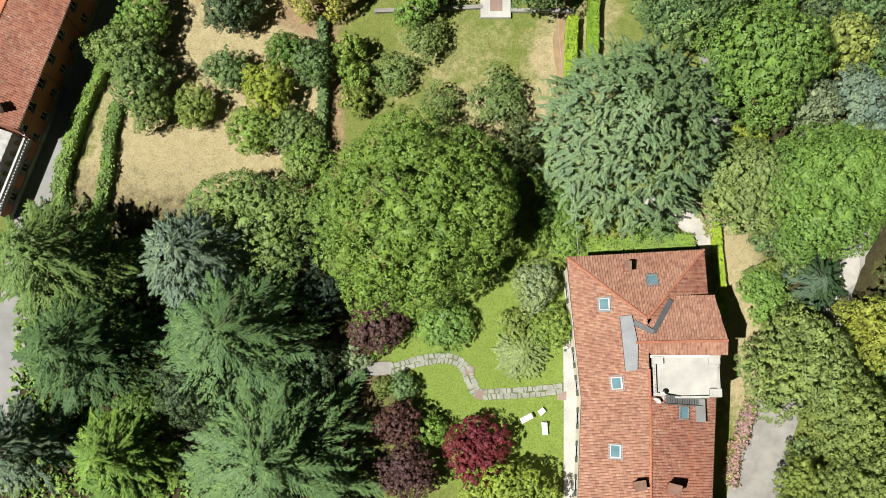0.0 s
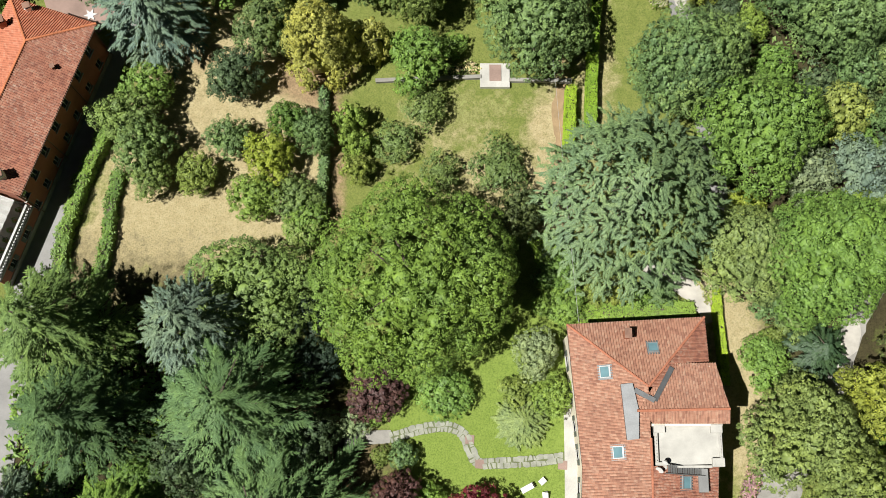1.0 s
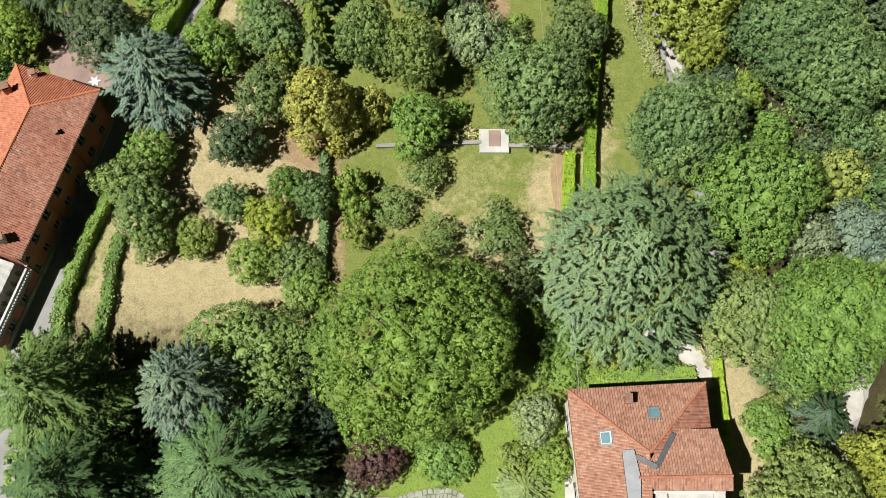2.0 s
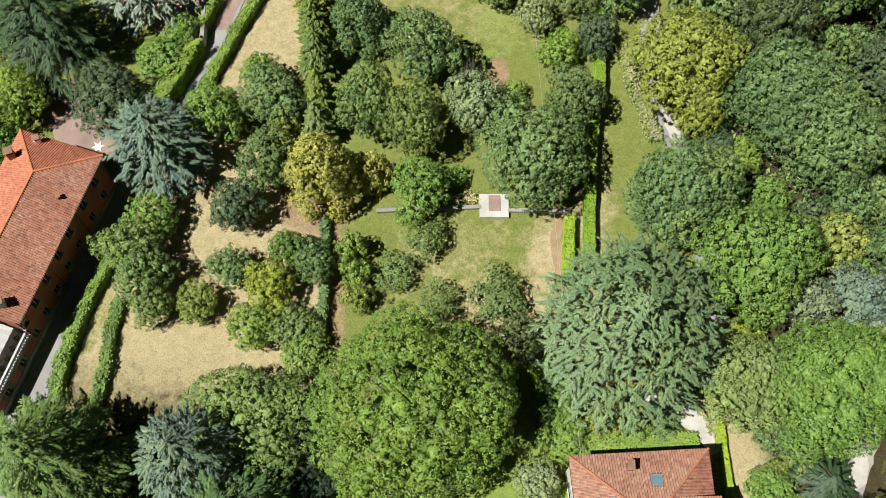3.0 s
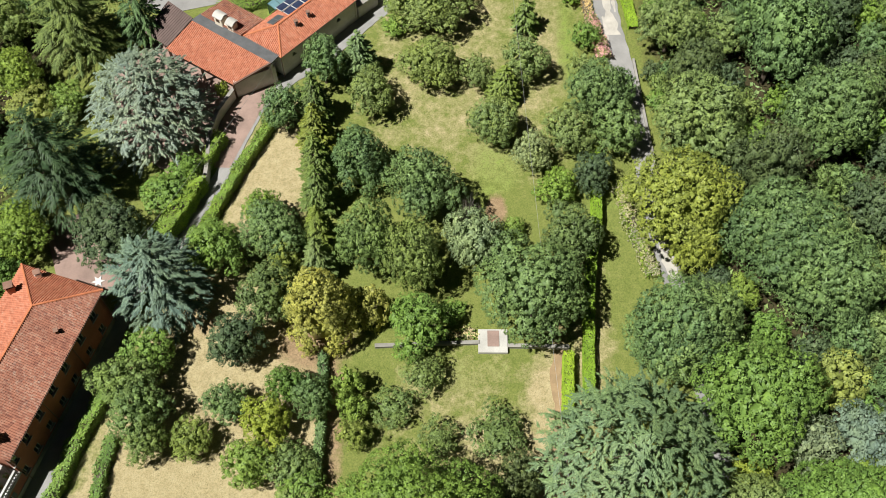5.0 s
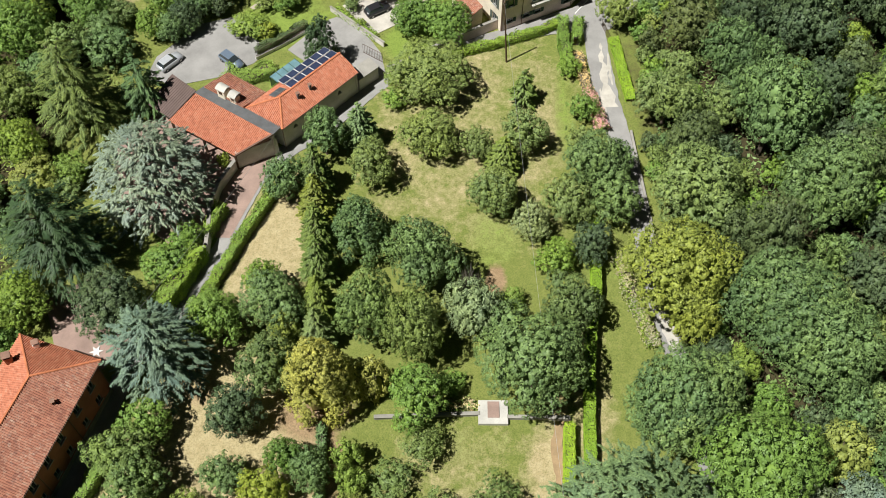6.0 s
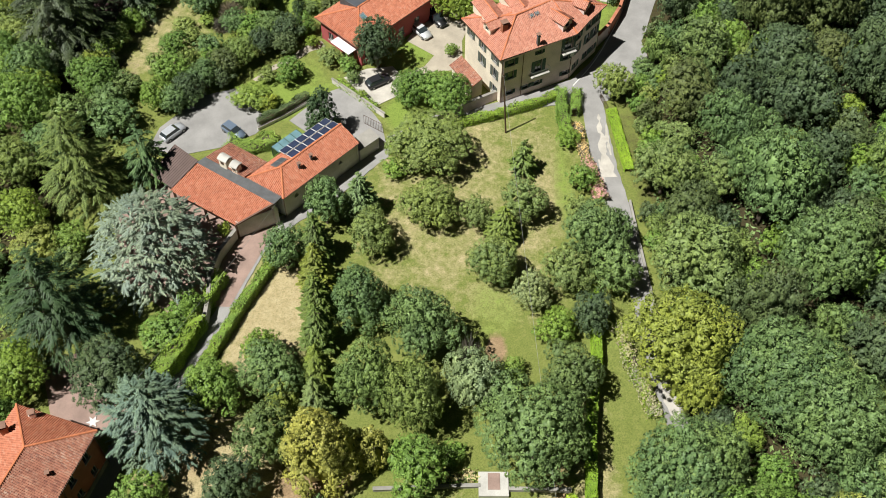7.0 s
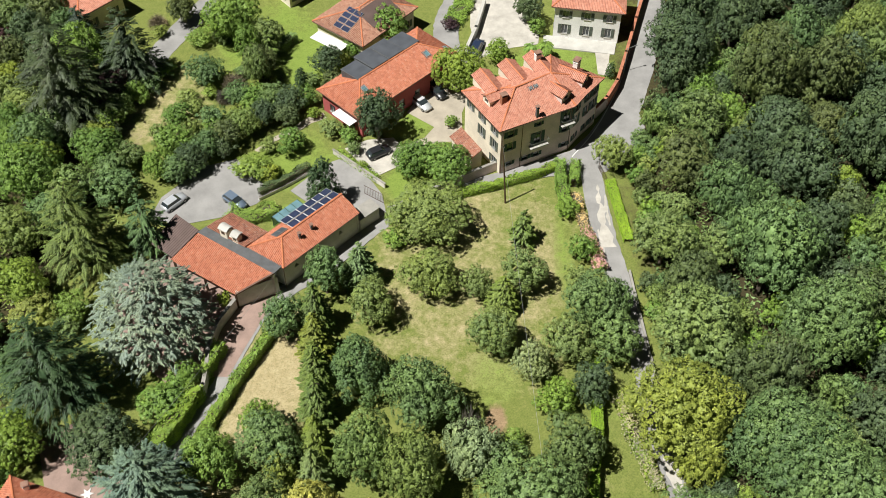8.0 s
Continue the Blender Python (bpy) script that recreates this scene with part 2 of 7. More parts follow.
def box(bm, x0, x1, y0, y1, z0, z1, bevel=0.0, m=None):
    vs = [bm.verts.new((x, y, z)) for z in (z0, z1) for x, y in ((x0, y0), (x1, y0), (x1, y1), (x0, y1))]
    fs = [bm.faces.new([vs[i] for i in q]) for q in ((3, 2, 1, 0), (4, 5, 6, 7), (0, 1, 5, 4), (1, 2, 6, 5), (2, 3, 7, 6), (3, 0, 4, 7))]
    if bevel:
        es = list({e for f in fs for e in f.edges})
        r = bmesh.ops.bevel(bm, geom=es, offset=bevel, segments=1, affect="EDGES")
        vs = list({v for f in r["faces"] for v in f.verts} | {v for v in vs if v.is_valid})
    if m is not None:
        for v in vs:
            v.co = m @ v.co
    return vs


def boxes(*spec, bevel=0.0, m=None):
    bm = bmesh.new()
    for s in spec:
        box(bm, *s, bevel=bevel, m=m)
    return bm


def tube(bm, a, b, r0, r1=None, sides=8):
    """A closed tapered tube from a to b."""
    a, b = Vector(a), Vector(b)
    r1 = r0 if r1 is None else r1
    q = (b - a).to_track_quat("Z", "Y")
    rings = []
    for c, r in ((a, r0), (b, r1)):
        rings.append([bm.verts.new(c + q @ Vector((r * math.cos(2 * math.pi * i / sides), r * math.sin(2 * math.pi * i / sides), 0))) for i in range(sides)])
    for i in range(sides):
        j = (i + 1) % sides
        bm.faces.new((rings[0][i], rings[0][j], rings[1][j], rings[1][i]))
    bm.faces.new(rings[0][::-1])
    bm.faces.new(rings[1])


def tube_line(bm, pts, r, sides=6):
    """One unbroken tube along a line of points."""
    rings = []
    for i, p in enumerate(pts):
        q = (Vector(pts[min(i + 1, len(pts) - 1)]) - Vector(pts[max(i - 1, 0)])).to_track_quat("Z", "Y")
        rings.append([bm.verts.new(Vector(p) + q @ Vector((r * math.cos(2 * math.pi * s / sides), r * math.sin(2 * math.pi * s / sides), 0))) for s in range(sides)])
    for s, t in zip(rings, rings[1:]):
        for k in range(sides):
            bm.faces.new((s[k], s[(k + 1) % sides], t[(k + 1) % sides], t[k]))
    bm.faces.new(rings[0][::-1]), bm.faces.new(rings[-1])


def prism(bm, pts, z0, z1):
    """A flat outline pushed up from z0 to z1."""
    lo, hi = [bm.verts.new((x, y, z0)) for x, y in pts], [bm.verts.new((x, y, z1)) for x, y in pts]
    n = len(pts)
    f = [bm.faces.new(hi), bm.faces.new(lo[::-1])]
    f += [bm.faces.new((lo[i], lo[(i + 1) % n], hi[(i + 1) % n], hi[i])) for i in range(n)]
    bmesh.ops.recalc_face_normals(bm, faces=f)


def smooth_line(pts, step=1.0):
    """Points every step metres along a soft curve through pts."""
    p = np.array(pts, float)
    p = np.vstack([2 * p[0] - p[1], p, 2 * p[-1] - p[-2]])
    out = []
    for i in range(1, len(p) - 2):
        n = max(2, int(np.linalg.norm(p[i + 1] - p[i]) / step))
        for s in np.linspace(0, 1, n, endpoint=False):
            out.append(0.5 * (2 * p[i] + (p[i + 1] - p[i - 1]) * s + (2 * p[i - 1] - 5 * p[i] + 4 * p[i + 1] - p[i + 2]) * s * s
                              + (3 * p[i] - p[i - 1] - 3 * p[i + 1] + p[i + 2]) * s ** 3))
    return np.array(out + [p[-2]])


def sides_of(line, width):
    """Left and right edge of a band along a line; width is one number or one for each end."""
    d = np.gradient(line, axis=0)
    d /= np.linalg.norm(d, axis=1)[:, None] + 1e-9
    n = np.c_[-d[:, 1], d[:, 0]]
    w = np.interp(np.linspace(0, 1, len(line)), np.linspace(0, 1, len(np.atleast_1d(width))), np.atleast_1d(width))[:, None] / 2
    return line + n * w, line - n * w


def band(name, pts, width, material, z=0.02, label="", category="road", rag=0.0, seed=1, kind="structure"):
    """A strip of road or path on the ground, with its edges a little uneven and a thickness."""
    rng = np.random.default_rng(seed)
    line = smooth_line(pts, 0.8)
    a, b = sides_of(line, width)
    a, b = a + rng.normal(0, rag, a.shape), b + rng.normal(0, rag, b.shape)
    bm = bmesh.new()
    rows = []
    for p, q in zip(a, b):
        rows.append([bm.verts.new((p[0], p[1], -0.1)), bm.verts.new((p[0], p[1], z)), bm.verts.new((q[0], q[1], z)), bm.verts.new((q[0], q[1], -0.1))])
    for r, s in zip(rows, rows[1:]):
        for i in range(3):
            bm.faces.new((r[i], r[i + 1], s[i + 1], s[i]))
    bmesh.ops.recalc_face_normals(bm, faces=bm.faces[:])
    if bm.faces[1].normal.z < 0:
        bmesh.ops.reverse_faces(bm, faces=bm.faces[:])
    return tagged(part(name, bm, material), label, category, kind=kind)


def patch(name, pts, material, z=0.02, label="", category="paving", kind="structure"):
    """A paved or planted area with a soft outline."""
    bm = bmesh.new()
    prism(bm, pts, -0.1, z)
    return tagged(part(name, bm, material), label, category, kind=kind)


def wall_line(name, pts, thick, high, material, label, category="wall", cap=None, base=-0.1, kind="structure"):
    """A garden wall along straight pieces, with a coping as a part."""
    bm, top = bmesh.new(), bmesh.new()
    for (x0, y0), (x1, y1) in zip(pts, pts[1:]):
        d = Vector((x1 - x0, y1 - y0))
        m = pose(x0, y0, 0, 0, 0, math.degrees(math.atan2(d.y, d.x)))
        box(bm, -thick / 2, d.length + thick / 2, -thick / 2, thick / 2, base, high, 0.02, m)
        box(top, -thick / 2 - 0.05, d.length + thick / 2 + 0.05, -thick / 2 - 0.06, thick / 2 + 0.06, high, high + 0.08, 0.02, m)
    ob = tagged(part(name, bm, material), label, category, kind=kind)
    part("coping", top, cap or CONCRETE, ob)
    return ob


# ---- ground ----
ZONES = {"dry": [], "lush": [], "bare": [], "litter_shade": []}


def zone(kind, x, y, rx, ry, turn=0.0, value=1.0):
    ZONES[kind].append((x, y, rx, ry, radians(turn), value))


zone("dry", -29, 33, 11, 13, 20)
zone("dry", -27, 45, 9, 12, 10)
zone("dry", -37, 27, 4, 16, -20)
zone("dry", -22, 70, 6, 14, -20, 0.8)
zone("dry", -18, 36, 6, 14, 0, 0.8)
zone("dry", 7, 33, 12, 7, 0, 0.55)
zone("dry", 4, 38, 14, 10, 0, 0.4)
zone("dry", 12, 36, 3, 12, 0, 0.75)
zone("dry", 18, 45, 3, 22, 0, 0.5)
zone("dry", 33, 12, 4, 14, 0, 0.8)
zone("dry", 4, 90, 20, 26, 0, 0.45)
zone("dry", -4, 88, 6, 12, 0, 0.4)
zone("dry", 0, 100, 14, 6, 20, 0.5)
zone("dry", -55, 70, 20, 30, 0, 0.2)
zone("bare", -15, 47, 5, 4, 0, 0.9)
zone("bare", -29, 49, 3, 3, 0, 0.5)
zone("bare", -12.2, 36, 1.3, 12, 0, 0.8)
zone("bare", -14, 3, 8, 7, 0, 0.9)
zone("bare", 6.9, 65.4, 1.5, 2.4, 0, 1.0)
zone("bare", 12.5, 30, 2, 4, 0, 0.7)
zone("bare", 14, 47, 1.2, 5, 0, 0.7)
zone("bare", -30, -2, 12, 10, 0, 0.7)
zone("lush", 5, 6, 13, 14, 0)
zone("lush", 3, 43, 9, 3, 0, 0.35)
zone("lush", 5, 66, 4, 6, 0, 0.45)
zone("lush", 20, 66, 3, 10, 0, 0.4)
zone("lush", 17.6, 92, 1.8, 13, 0, 0.5)
zone("lush", 7, 72, 5, 8, 0, 0.4)
zone("lush", 20, 133, 10, 8, 0)
zone("lush", -24, 111, 9, 7, 30, 0.6)
zone("dry", -46, 124, 8, 12, -20, 0.5)
zone("lush", -21, 99, 4, 5, 45, 0.9)
zone("lush", -30, 140, 12, 14, 0, 0.6)
zone("lush", -6, 121, 5, 4, 0, 0.9)
zone("lush", -4, 107, 5, 5, 0, 0.9)
zone("lush", -22, 138, 7, 9, -20)

# leaf litter under woods and cedars, with tree shade painted into the dark tone
zone("litter_shade", 62, 100, 30, 75, 8)
zone("litter_shade", 44, 64, 14, 22, 0)
zone("litter_shade", 44, 32, 11, 24, 0, 0.9)
zone("litter_shade", -32, 0, 24, 24, 0, 0.9)
zone("litter_shade", -62, 82, 9, 24, 0, 0.8)
zone("litter_shade", -70, 130, 14, 40, 20, 0.8)


def ground():
    xs = np.concatenate([np.linspace(-2500, -130, 9), np.arange(-120, 121, 1.25), np.linspace(130, 2500, 9)])
    ys = np.concatenate([np.linspace(-2500, -50, 9), np.arange(-40, 191, 1.25), np.linspace(200, 2500, 9)])
    X, Y = np.meshgrid(xs, ys)
    n, m = X.shape
    idx = np.arange(n * m).reshape(n, m)
    faces = np.stack([idx[:-1, :-1], idx[:-1, 1:], idx[1:, 1:], idx[1:, :-1]], -1).reshape(-1, 4)
    near = np.exp(-((X / 150) ** 2 + ((Y - 70) / 150) ** 2) ** 4)
    Z = 0.03 * (np.sin(X * 0.31 + Y * 0.17) + np.sin(Y * 0.43 - X * 0.23)) * near - 0.05
    me = raw_mesh("ground", np.c_[X.ravel(), Y.ravel(), Z.ravel()], faces)
    for kind, zs in ZONES.items():
        v = np.zeros(X.shape)
        for x, y, rx, ry, a, val in zs:
            dx, dy = X - x, Y - y
            u, w = dx * math.cos(a) + dy * math.sin(a), -dx * math.sin(a) + dy * math.cos(a)
            v = np.maximum(v, val * np.clip(1.6 - 1.1 * np.sqrt((u / rx) ** 2 + (w / ry) ** 2), 0, 1))
        me.attributes.new(kind, "FLOAT", "POINT").data.foreach_set("value", v.ravel().astype(np.float32))
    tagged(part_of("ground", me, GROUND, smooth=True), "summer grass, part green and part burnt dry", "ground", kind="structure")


ground()

# ---- roads, paths, yards ----
band("road", [(40, 170), (38, 154), (33.5, 136), (28.5, 121), (23.5, 112), (16, 109.8), (8.5, 108), (0, 104.5), (-8, 99.4), (-16, 91)], (5.2, 5.0, 4.8, 5.4, 5.0, 3.0, 2.6, 2.4, 2.2, 2.6), ASPHALT_PALE, 0.03,
     "pale grey asphalt village road", "road", 0.05, 2)
band("lane_east", [(22.9, 111), (23.1, 104), (23.8, 95), (24.7, 89), (25.6, 82), (26.3, 75), (27.2, 63), (28.6, 55), (30, 45), (31.5, 34), (31, 27)], (3.4, 3.3, 3.6, 3.2, 2.9, 2.5, 2.4, 2.4, 2.3, 2.2, 2.2), ASPHALT_PALE, 0.04,
     "narrow grey asphalt lane between hedge and wood", "lane", 0.06, 3)
band("lane_west", [(-16, 91), (-24.0, 83.2), (-26.9, 76), (-29.0, 69.8), (-31.5, 64.2), (-33.5, 60), (-37, 55), (-39, 49), (-42, 39), (-44.8, 29), (-46.8, 18), (-47.6, 6), (-48, -8)], (2.6, 2.6, 2.1, 2.0, 2.2, 2.4, 3.0, 3.4, 3.6, 3.4, 3.4, 3.2, 3.2), ASPHALT_PALE, 0.035,
     "narrow grey lane between clipped hedges", "lane", 0.05, 4)
band("driveway_south", [(33, -16), (33.6, -8), (35.2, -2), (37.5, 2.5), (40.5, 7), (43.5, 12.5), (46, 18), (48.5, 22)], (6.4, 6.2, 5.4, 4.2, 3.2, 2.6, 2.6), CONCRETE, 0.03,
     "pale concrete driveway curving under the trees", "driveway", 0.06, 5)
band("gravel_path", [(22.5, 23.2), (26.0, 22.6), (28.6, 20.4), (29.6, 17.6)], (2.2, 2.6, 2.2, 1.2), GRAVEL_WHITE, 0.05, "white gravel path by the house corner", "path", 0.15, 6)
patch("courtyard", [(-47.5, 55.5), (-41, 52.5), (-37.5, 56.5), (-36, 60), (-44, 66), (-50, 62)], PAVER, 0.025, "pinkish paved yard beside the long house", "courtyard")
patch("yard_west", [(-41.5, 92), (-38.5, 96), (-34.3, 92.4), (-23.0, 85.4), (-28.0, 82.6), (-27.6, 79.6), (-29.8, 73.8), (-35, 70), (-43, 76), (-46, 86)], PAVER, 0.028, "reddish paved yard in front of the shed", "courtyard")
patch("parking", [(-43.5, 99), (-38.5, 98), (-33, 99.5), (-28, 102.3), (-26.4, 104.6), (-29.4, 109.5), (-31.3, 112.2), (-37.1, 110.2), (-42.5, 103.5)], ASPHALT_PALE, 0.03, "grey asphalt parking area", "parking area")
patch("yard_villa", [(-7.5, 114.5), (3, 116.5), (3, 123), (4.5, 128), (1, 131.5), (-4, 127), (-6, 123), (-1.5, 119.5), (-3, 117)], GRAVEL, 0.03, "beige gravel forecourt", "forecourt")
patch("yard_palm", [(-15.6, 114.4), (-12.4, 110.4), (-9.8, 108.6), (-6.1, 111.1), (-6.6, 115), (-8, 117), (-12.1, 116.4)], GRAVEL_WHITE, 0.026, "light stone-paved parking bay", "forecourt")
patch("yard_white_house", [(6, 137), (12, 140), (16.5, 141), (17, 146), (14, 160), (5, 160), (4.6, 146)], GRAVEL_WHITE, 0.03, "pale gravel drive of the white house", "driveway")
band("driveway_north", [(5, 132), (1, 139), (0.5, 147), (3, 158), (4, 175)], (3.6, 4.6, 4.2, 4.2), ASPHALT_PALE, 0.034, "grey asphalt drive between lawns", "driveway", 0.05, 8)
patch("yard_farm", [(-16.5, 99.6), (-12.2, 98.4), (-8.4, 100.4), (-9.3, 104.6), (-12.3, 109.4), (-15.4, 112.4), (-17.4, 111.4), (-20.6, 108.2), (-23.2, 105.1), (-20.0, 102.4)], ASPHALT_PALE, 0.03, "grey yard behind the low house", "courtyard")
band("driveway_northwest", [(-51.5, 131), (-49.9, 135.7), (-47.4, 142.4), (-44.1, 149.8), (-41, 156)], (3.6, 4.2, 4.4, 4.4), ASPHALT_PALE, 0.03, "grey drive on the far slope", "driveway", 0.06, 9)
patch("road_junction", [(8.7, 109.9), (9.2, 107.3), (17.6, 110.9), (21.5, 109.6), (25.2, 109.6), (28.5, 113), (32.6, 119.5), (31, 129), (28.6, 128.5), (25.4, 121.6), (23.2, 118.0), (20.0, 114.2)], ASPHALT_PALE, 0.026, "pale asphalt bend in front of the villa", "road")
patch("lane_apron", [(-22.4, 86.2), (-23.9, 82.4), (-26.2, 76.2), (-27.8, 71.5), (-29.9, 71.6), (-30.3, 75.4), (-29.8, 79.0), (-28.0, 83.0), (-25.0, 85.6)], PAVER, 0.05, "reddish paved apron beside the shed", "paving")
band("garden_path", [(-19.4, 122.1), (-22.0, 120.7), (-24.1, 118.6), (-27.4, 116.0), (-29.3, 113.6)], (1.6, 1.4, 1.2, 1.0, 0.8), GRAVEL, 0.03, "narrow gravel garden path beside the laurel row", "path", 0.1, 11)
# ---- plants ----
def cards(pos, axis, normal, length, width, fold=0.25, soft=None):
    """Leaf cards: a pointed leaf at each pos, along axis, facing normal; soft: the way the foliage faces as a mass."""
    side = np.cross(axis, normal)
    side /= np.linalg.norm(side, axis=1)[:, None] + 1e-9
    up = np.cross(side, axis)
    L, W = length[:, None], width[:, None]
    a = pos - axis * L * 0.5 - side * W * 0.5 - up * L * fold * 0.3
    b = pos - axis * L * 0.5 + side * W * 0.5 - up * L * fold * 0.3
    c = pos + axis * L * 0.5 - up * L * fold * 0.5
    v = np.stack([a, b, c], 1).reshape(-1, 3)
    f = np.arange(len(pos) * 3).reshape(-1, 3)
    return v, f, np.repeat(unit(up if soft is None else soft * 0.9 + up * 0.7), 3, 0)


def unit(v):
    return v / (np.linalg.norm(v, axis=-1, keepdims=True) + 1e-9)


def ball(rng, n):
    return unit(rng.normal(size=(n, 3)))


def merge(*sets):
    vs, fs, ns, o = [], [], [], 0
    for v, f, n in sets:
        vs.append(v), fs.append(f + o), ns.append(n)
        o += len(v)
    return np.vstack(vs), np.vstack(fs), np.vstack(ns)


ICO = np.array([(0, 1, 1.618), (0, -1, 1.618), (0, 1, -1.618), (0, -1, -1.618), (1, 1.618, 0), (-1, 1.618, 0), (1, -1.618, 0), (-1, -1.618, 0),
                (1.618, 0, 1), (1.618, 0, -1), (-1.618, 0, 1), (-1.618, 0, -1)]) / 1.902
ICO_FACES = [(i, j, k) for i in range(12) for j in range(i + 1, 12) for k in range(j + 1, 12)
             if max(np.linalg.norm(ICO[i] - ICO[j]), np.linalg.norm(ICO[j] - ICO[k]), np.linalg.norm(ICO[i] - ICO[k])) < 1.1]
ICO_FACES = np.array([f if np.dot(np.cross(ICO[f[1]] - ICO[f[0]], ICO[f[2]] - ICO[f[0]]), ICO[f[0]]) > 0 else f[::-1] for f in ICO_FACES])


def lobe_bodies(c, rad, s, zc):
    """The shaded twiggy heart of each lobe: a rough ball that closes the crown."""
    v = (c[:, None, :] + ICO[None] * rad[:, None, None]).reshape(-1, 3) * s + np.array([0, 0, zc])
    f = (np.arange(len(c))[:, None, None] * 12 + ICO_FACES[None]).reshape(-1, 3)
    return v, f, np.tile(ICO, (len(c), 1))


def broad_crown(seed, r, h, leaf, tuft, lobes=26, low=0.14, lobe=0.32, uneven=0.2, fill=0.52, body=0.5, gap=0.0, tip=0.0, shoot=0.18):
    """A crown on uneven lobes, standing on z 0, r wide and h high: tufts of leaves, each a small dome, round a shaded heart."""
    rng = np.random.default_rng(seed)
    zc, rz = h * (1 + low) / 2, h * (1 - low) / 2
    i = np.arange(lobes) + 0.5
    phi, ct = i * 2.39996 + rng.normal(0, 0.3, lobes), 1 - 1.55 * i / lobes
    st = np.sqrt(np.clip(1 - ct ** 2, 0, 1))
    lr = lobe * rng.uniform(0.65, 1.4, lobes)
    c = np.c_[st * np.cos(phi), st * np.sin(phi), ct] * (1.0 - lr[:, None] * rng.uniform(0.7, 1.4, (lobes, 1)))
    q = rng.uniform(0, 6.28, 6)      # limbs reach out unevenly, so that no crown is round
    c[:, :2] *= (1 + uneven * (0.5 * np.sin(2 * phi + q[0]) + 0.5 * np.sin(3 * phi + q[1] + ct) + 0.35 * np.sin(5 * phi + q[2] + 3 * ct)))[:, None]
    if tip:
        c[:, :2] *= (1.1 - tip * np.clip((c[:, 2:] + 1) / 2, 0, 1) ** 1.4)
    c[:, :2] /= np.percentile(np.hypot(c[:, 0], c[:, 1]) + lr * 0.98, 92)
    s = np.array([r, r, rz])
    # places of the tufts on the outside of the lobes
    n = int(14 * lobes * (lobe * r / tuft) ** 2) + 60
    pick = rng.choice(lobes, n, p=lr ** 2 / (lr ** 2).sum())
    d = ball(rng, n)
    d = np.where((d * unit(c[pick] + np.array([0, 0, 0.15]))).sum(1, keepdims=True) < -0.15, -d, d)
    p = c[pick] + d * lr[pick][:, None]
    inside = (np.linalg.norm(p[:, None, :] - c[None], axis=2) < lr[None] * 0.97).any(1)
    ok = ~inside & (d[:, 2] > rng.uniform(-0.35, 0.05, n))
    if gap:
        ok &= (np.sin(p[:, 0] * 7 + seed) * np.sin(p[:, 1] * 6.3 + 1.7 * seed) + np.sin(p[:, 2] * 5 + p[:, 0] * 3)) < 1.6 - gap * 4
    p, d = (p[ok] * s), d[ok]
    kept, near = [], (tuft * 1.48) ** 2
    place = np.empty_like(p)
    for k in range(len(p)):
        m = len(kept)
        if m == 0 or ((place[:m] - p[k]) ** 2).sum(1).min() > near:
            place[m] = p[k]
            kept.append(k)
    p, d = p[kept], d[kept]
    m = len(p)
    nrm = unit(d * (1, 1, 0.9) + np.array([0, 0, 0.25]) + rng.normal(0, 0.22, d.shape))
    size = tuft * rng.uniform(0.7, 1.3, m)
    p = p + nrm * (rng.normal(0, shoot * 0.6, (m, 1)) + shoot * (rng.random((m, 1)) < 0.25) * rng.random((m, 1)) * 1.5)
    each = max(5, int(fill * 2 * math.pi * tuft ** 2 / (leaf ** 2 * 0.375)))
    t = np.repeat(np.arange(m), each)
    e = ball(rng, len(t))
    e = np.where((e * nrm[t]).sum(1, keepdims=True) < -0.1, -e, e)
    flat = (e * nrm[t]).sum(1, keepdims=True)
    pos = p[t] + (e + nrm[t] * flat * 0.1) * (size[t] * rng.uniform(0.5, 1.05, len(t)))[:, None]
    face = unit(e * 0.8 + nrm[t] * 0.35 + np.array([0, 0, 0.25]) + rng.normal(0, 0.38, e.shape))
    ax = unit(np.cross(face, ball(rng, len(t))))
    ln = leaf * rng.uniform(0.7, 1.35, len(t))
    sets = [cards(pos + np.array([0, 0, zc]), ax, face, ln, ln * rng.uniform(0.6, 0.9, len(t)), 0.25, unit(e * 0.6 + d[t] * 0.8))]
    if body:
        sets.append(lobe_bodies(np.vstack([c, [(0, 0, -0.2)]]), np.append(lr * body, 0.5), s, zc))
        n = int(0.7 * math.pi * r * (r + h) / 2 / (0.375 * (leaf * 1.9) ** 2))     # older leaves deeper in, between the tufts
        pick = rng.choice(lobes, n, p=lr ** 2 / (lr ** 2).sum())
        e = ball(rng, n)
        e = np.where((e * unit(c[pick] + np.array([0, 0, 0.4]))).sum(1, keepdims=True) < 0, -e, e)
        pos = (c[pick] + e * (lr[pick] * rng.uniform(0.5, 0.75, n))[:, None]) * s
        face = unit(e + rng.normal(0, 0.6, e.shape))
        ln = leaf * rng.uniform(1.4, 2.3, n)
        sets.append(cards(pos + np.array([0, 0, zc]), unit(np.cross(face, ball(rng, n))), face, ln, ln * 0.75, 0.25, face))
    v, f, nn = merge(*sets)
    v[:, 2] = np.maximum(v[:, 2], 0.02)
    return v, f, nn


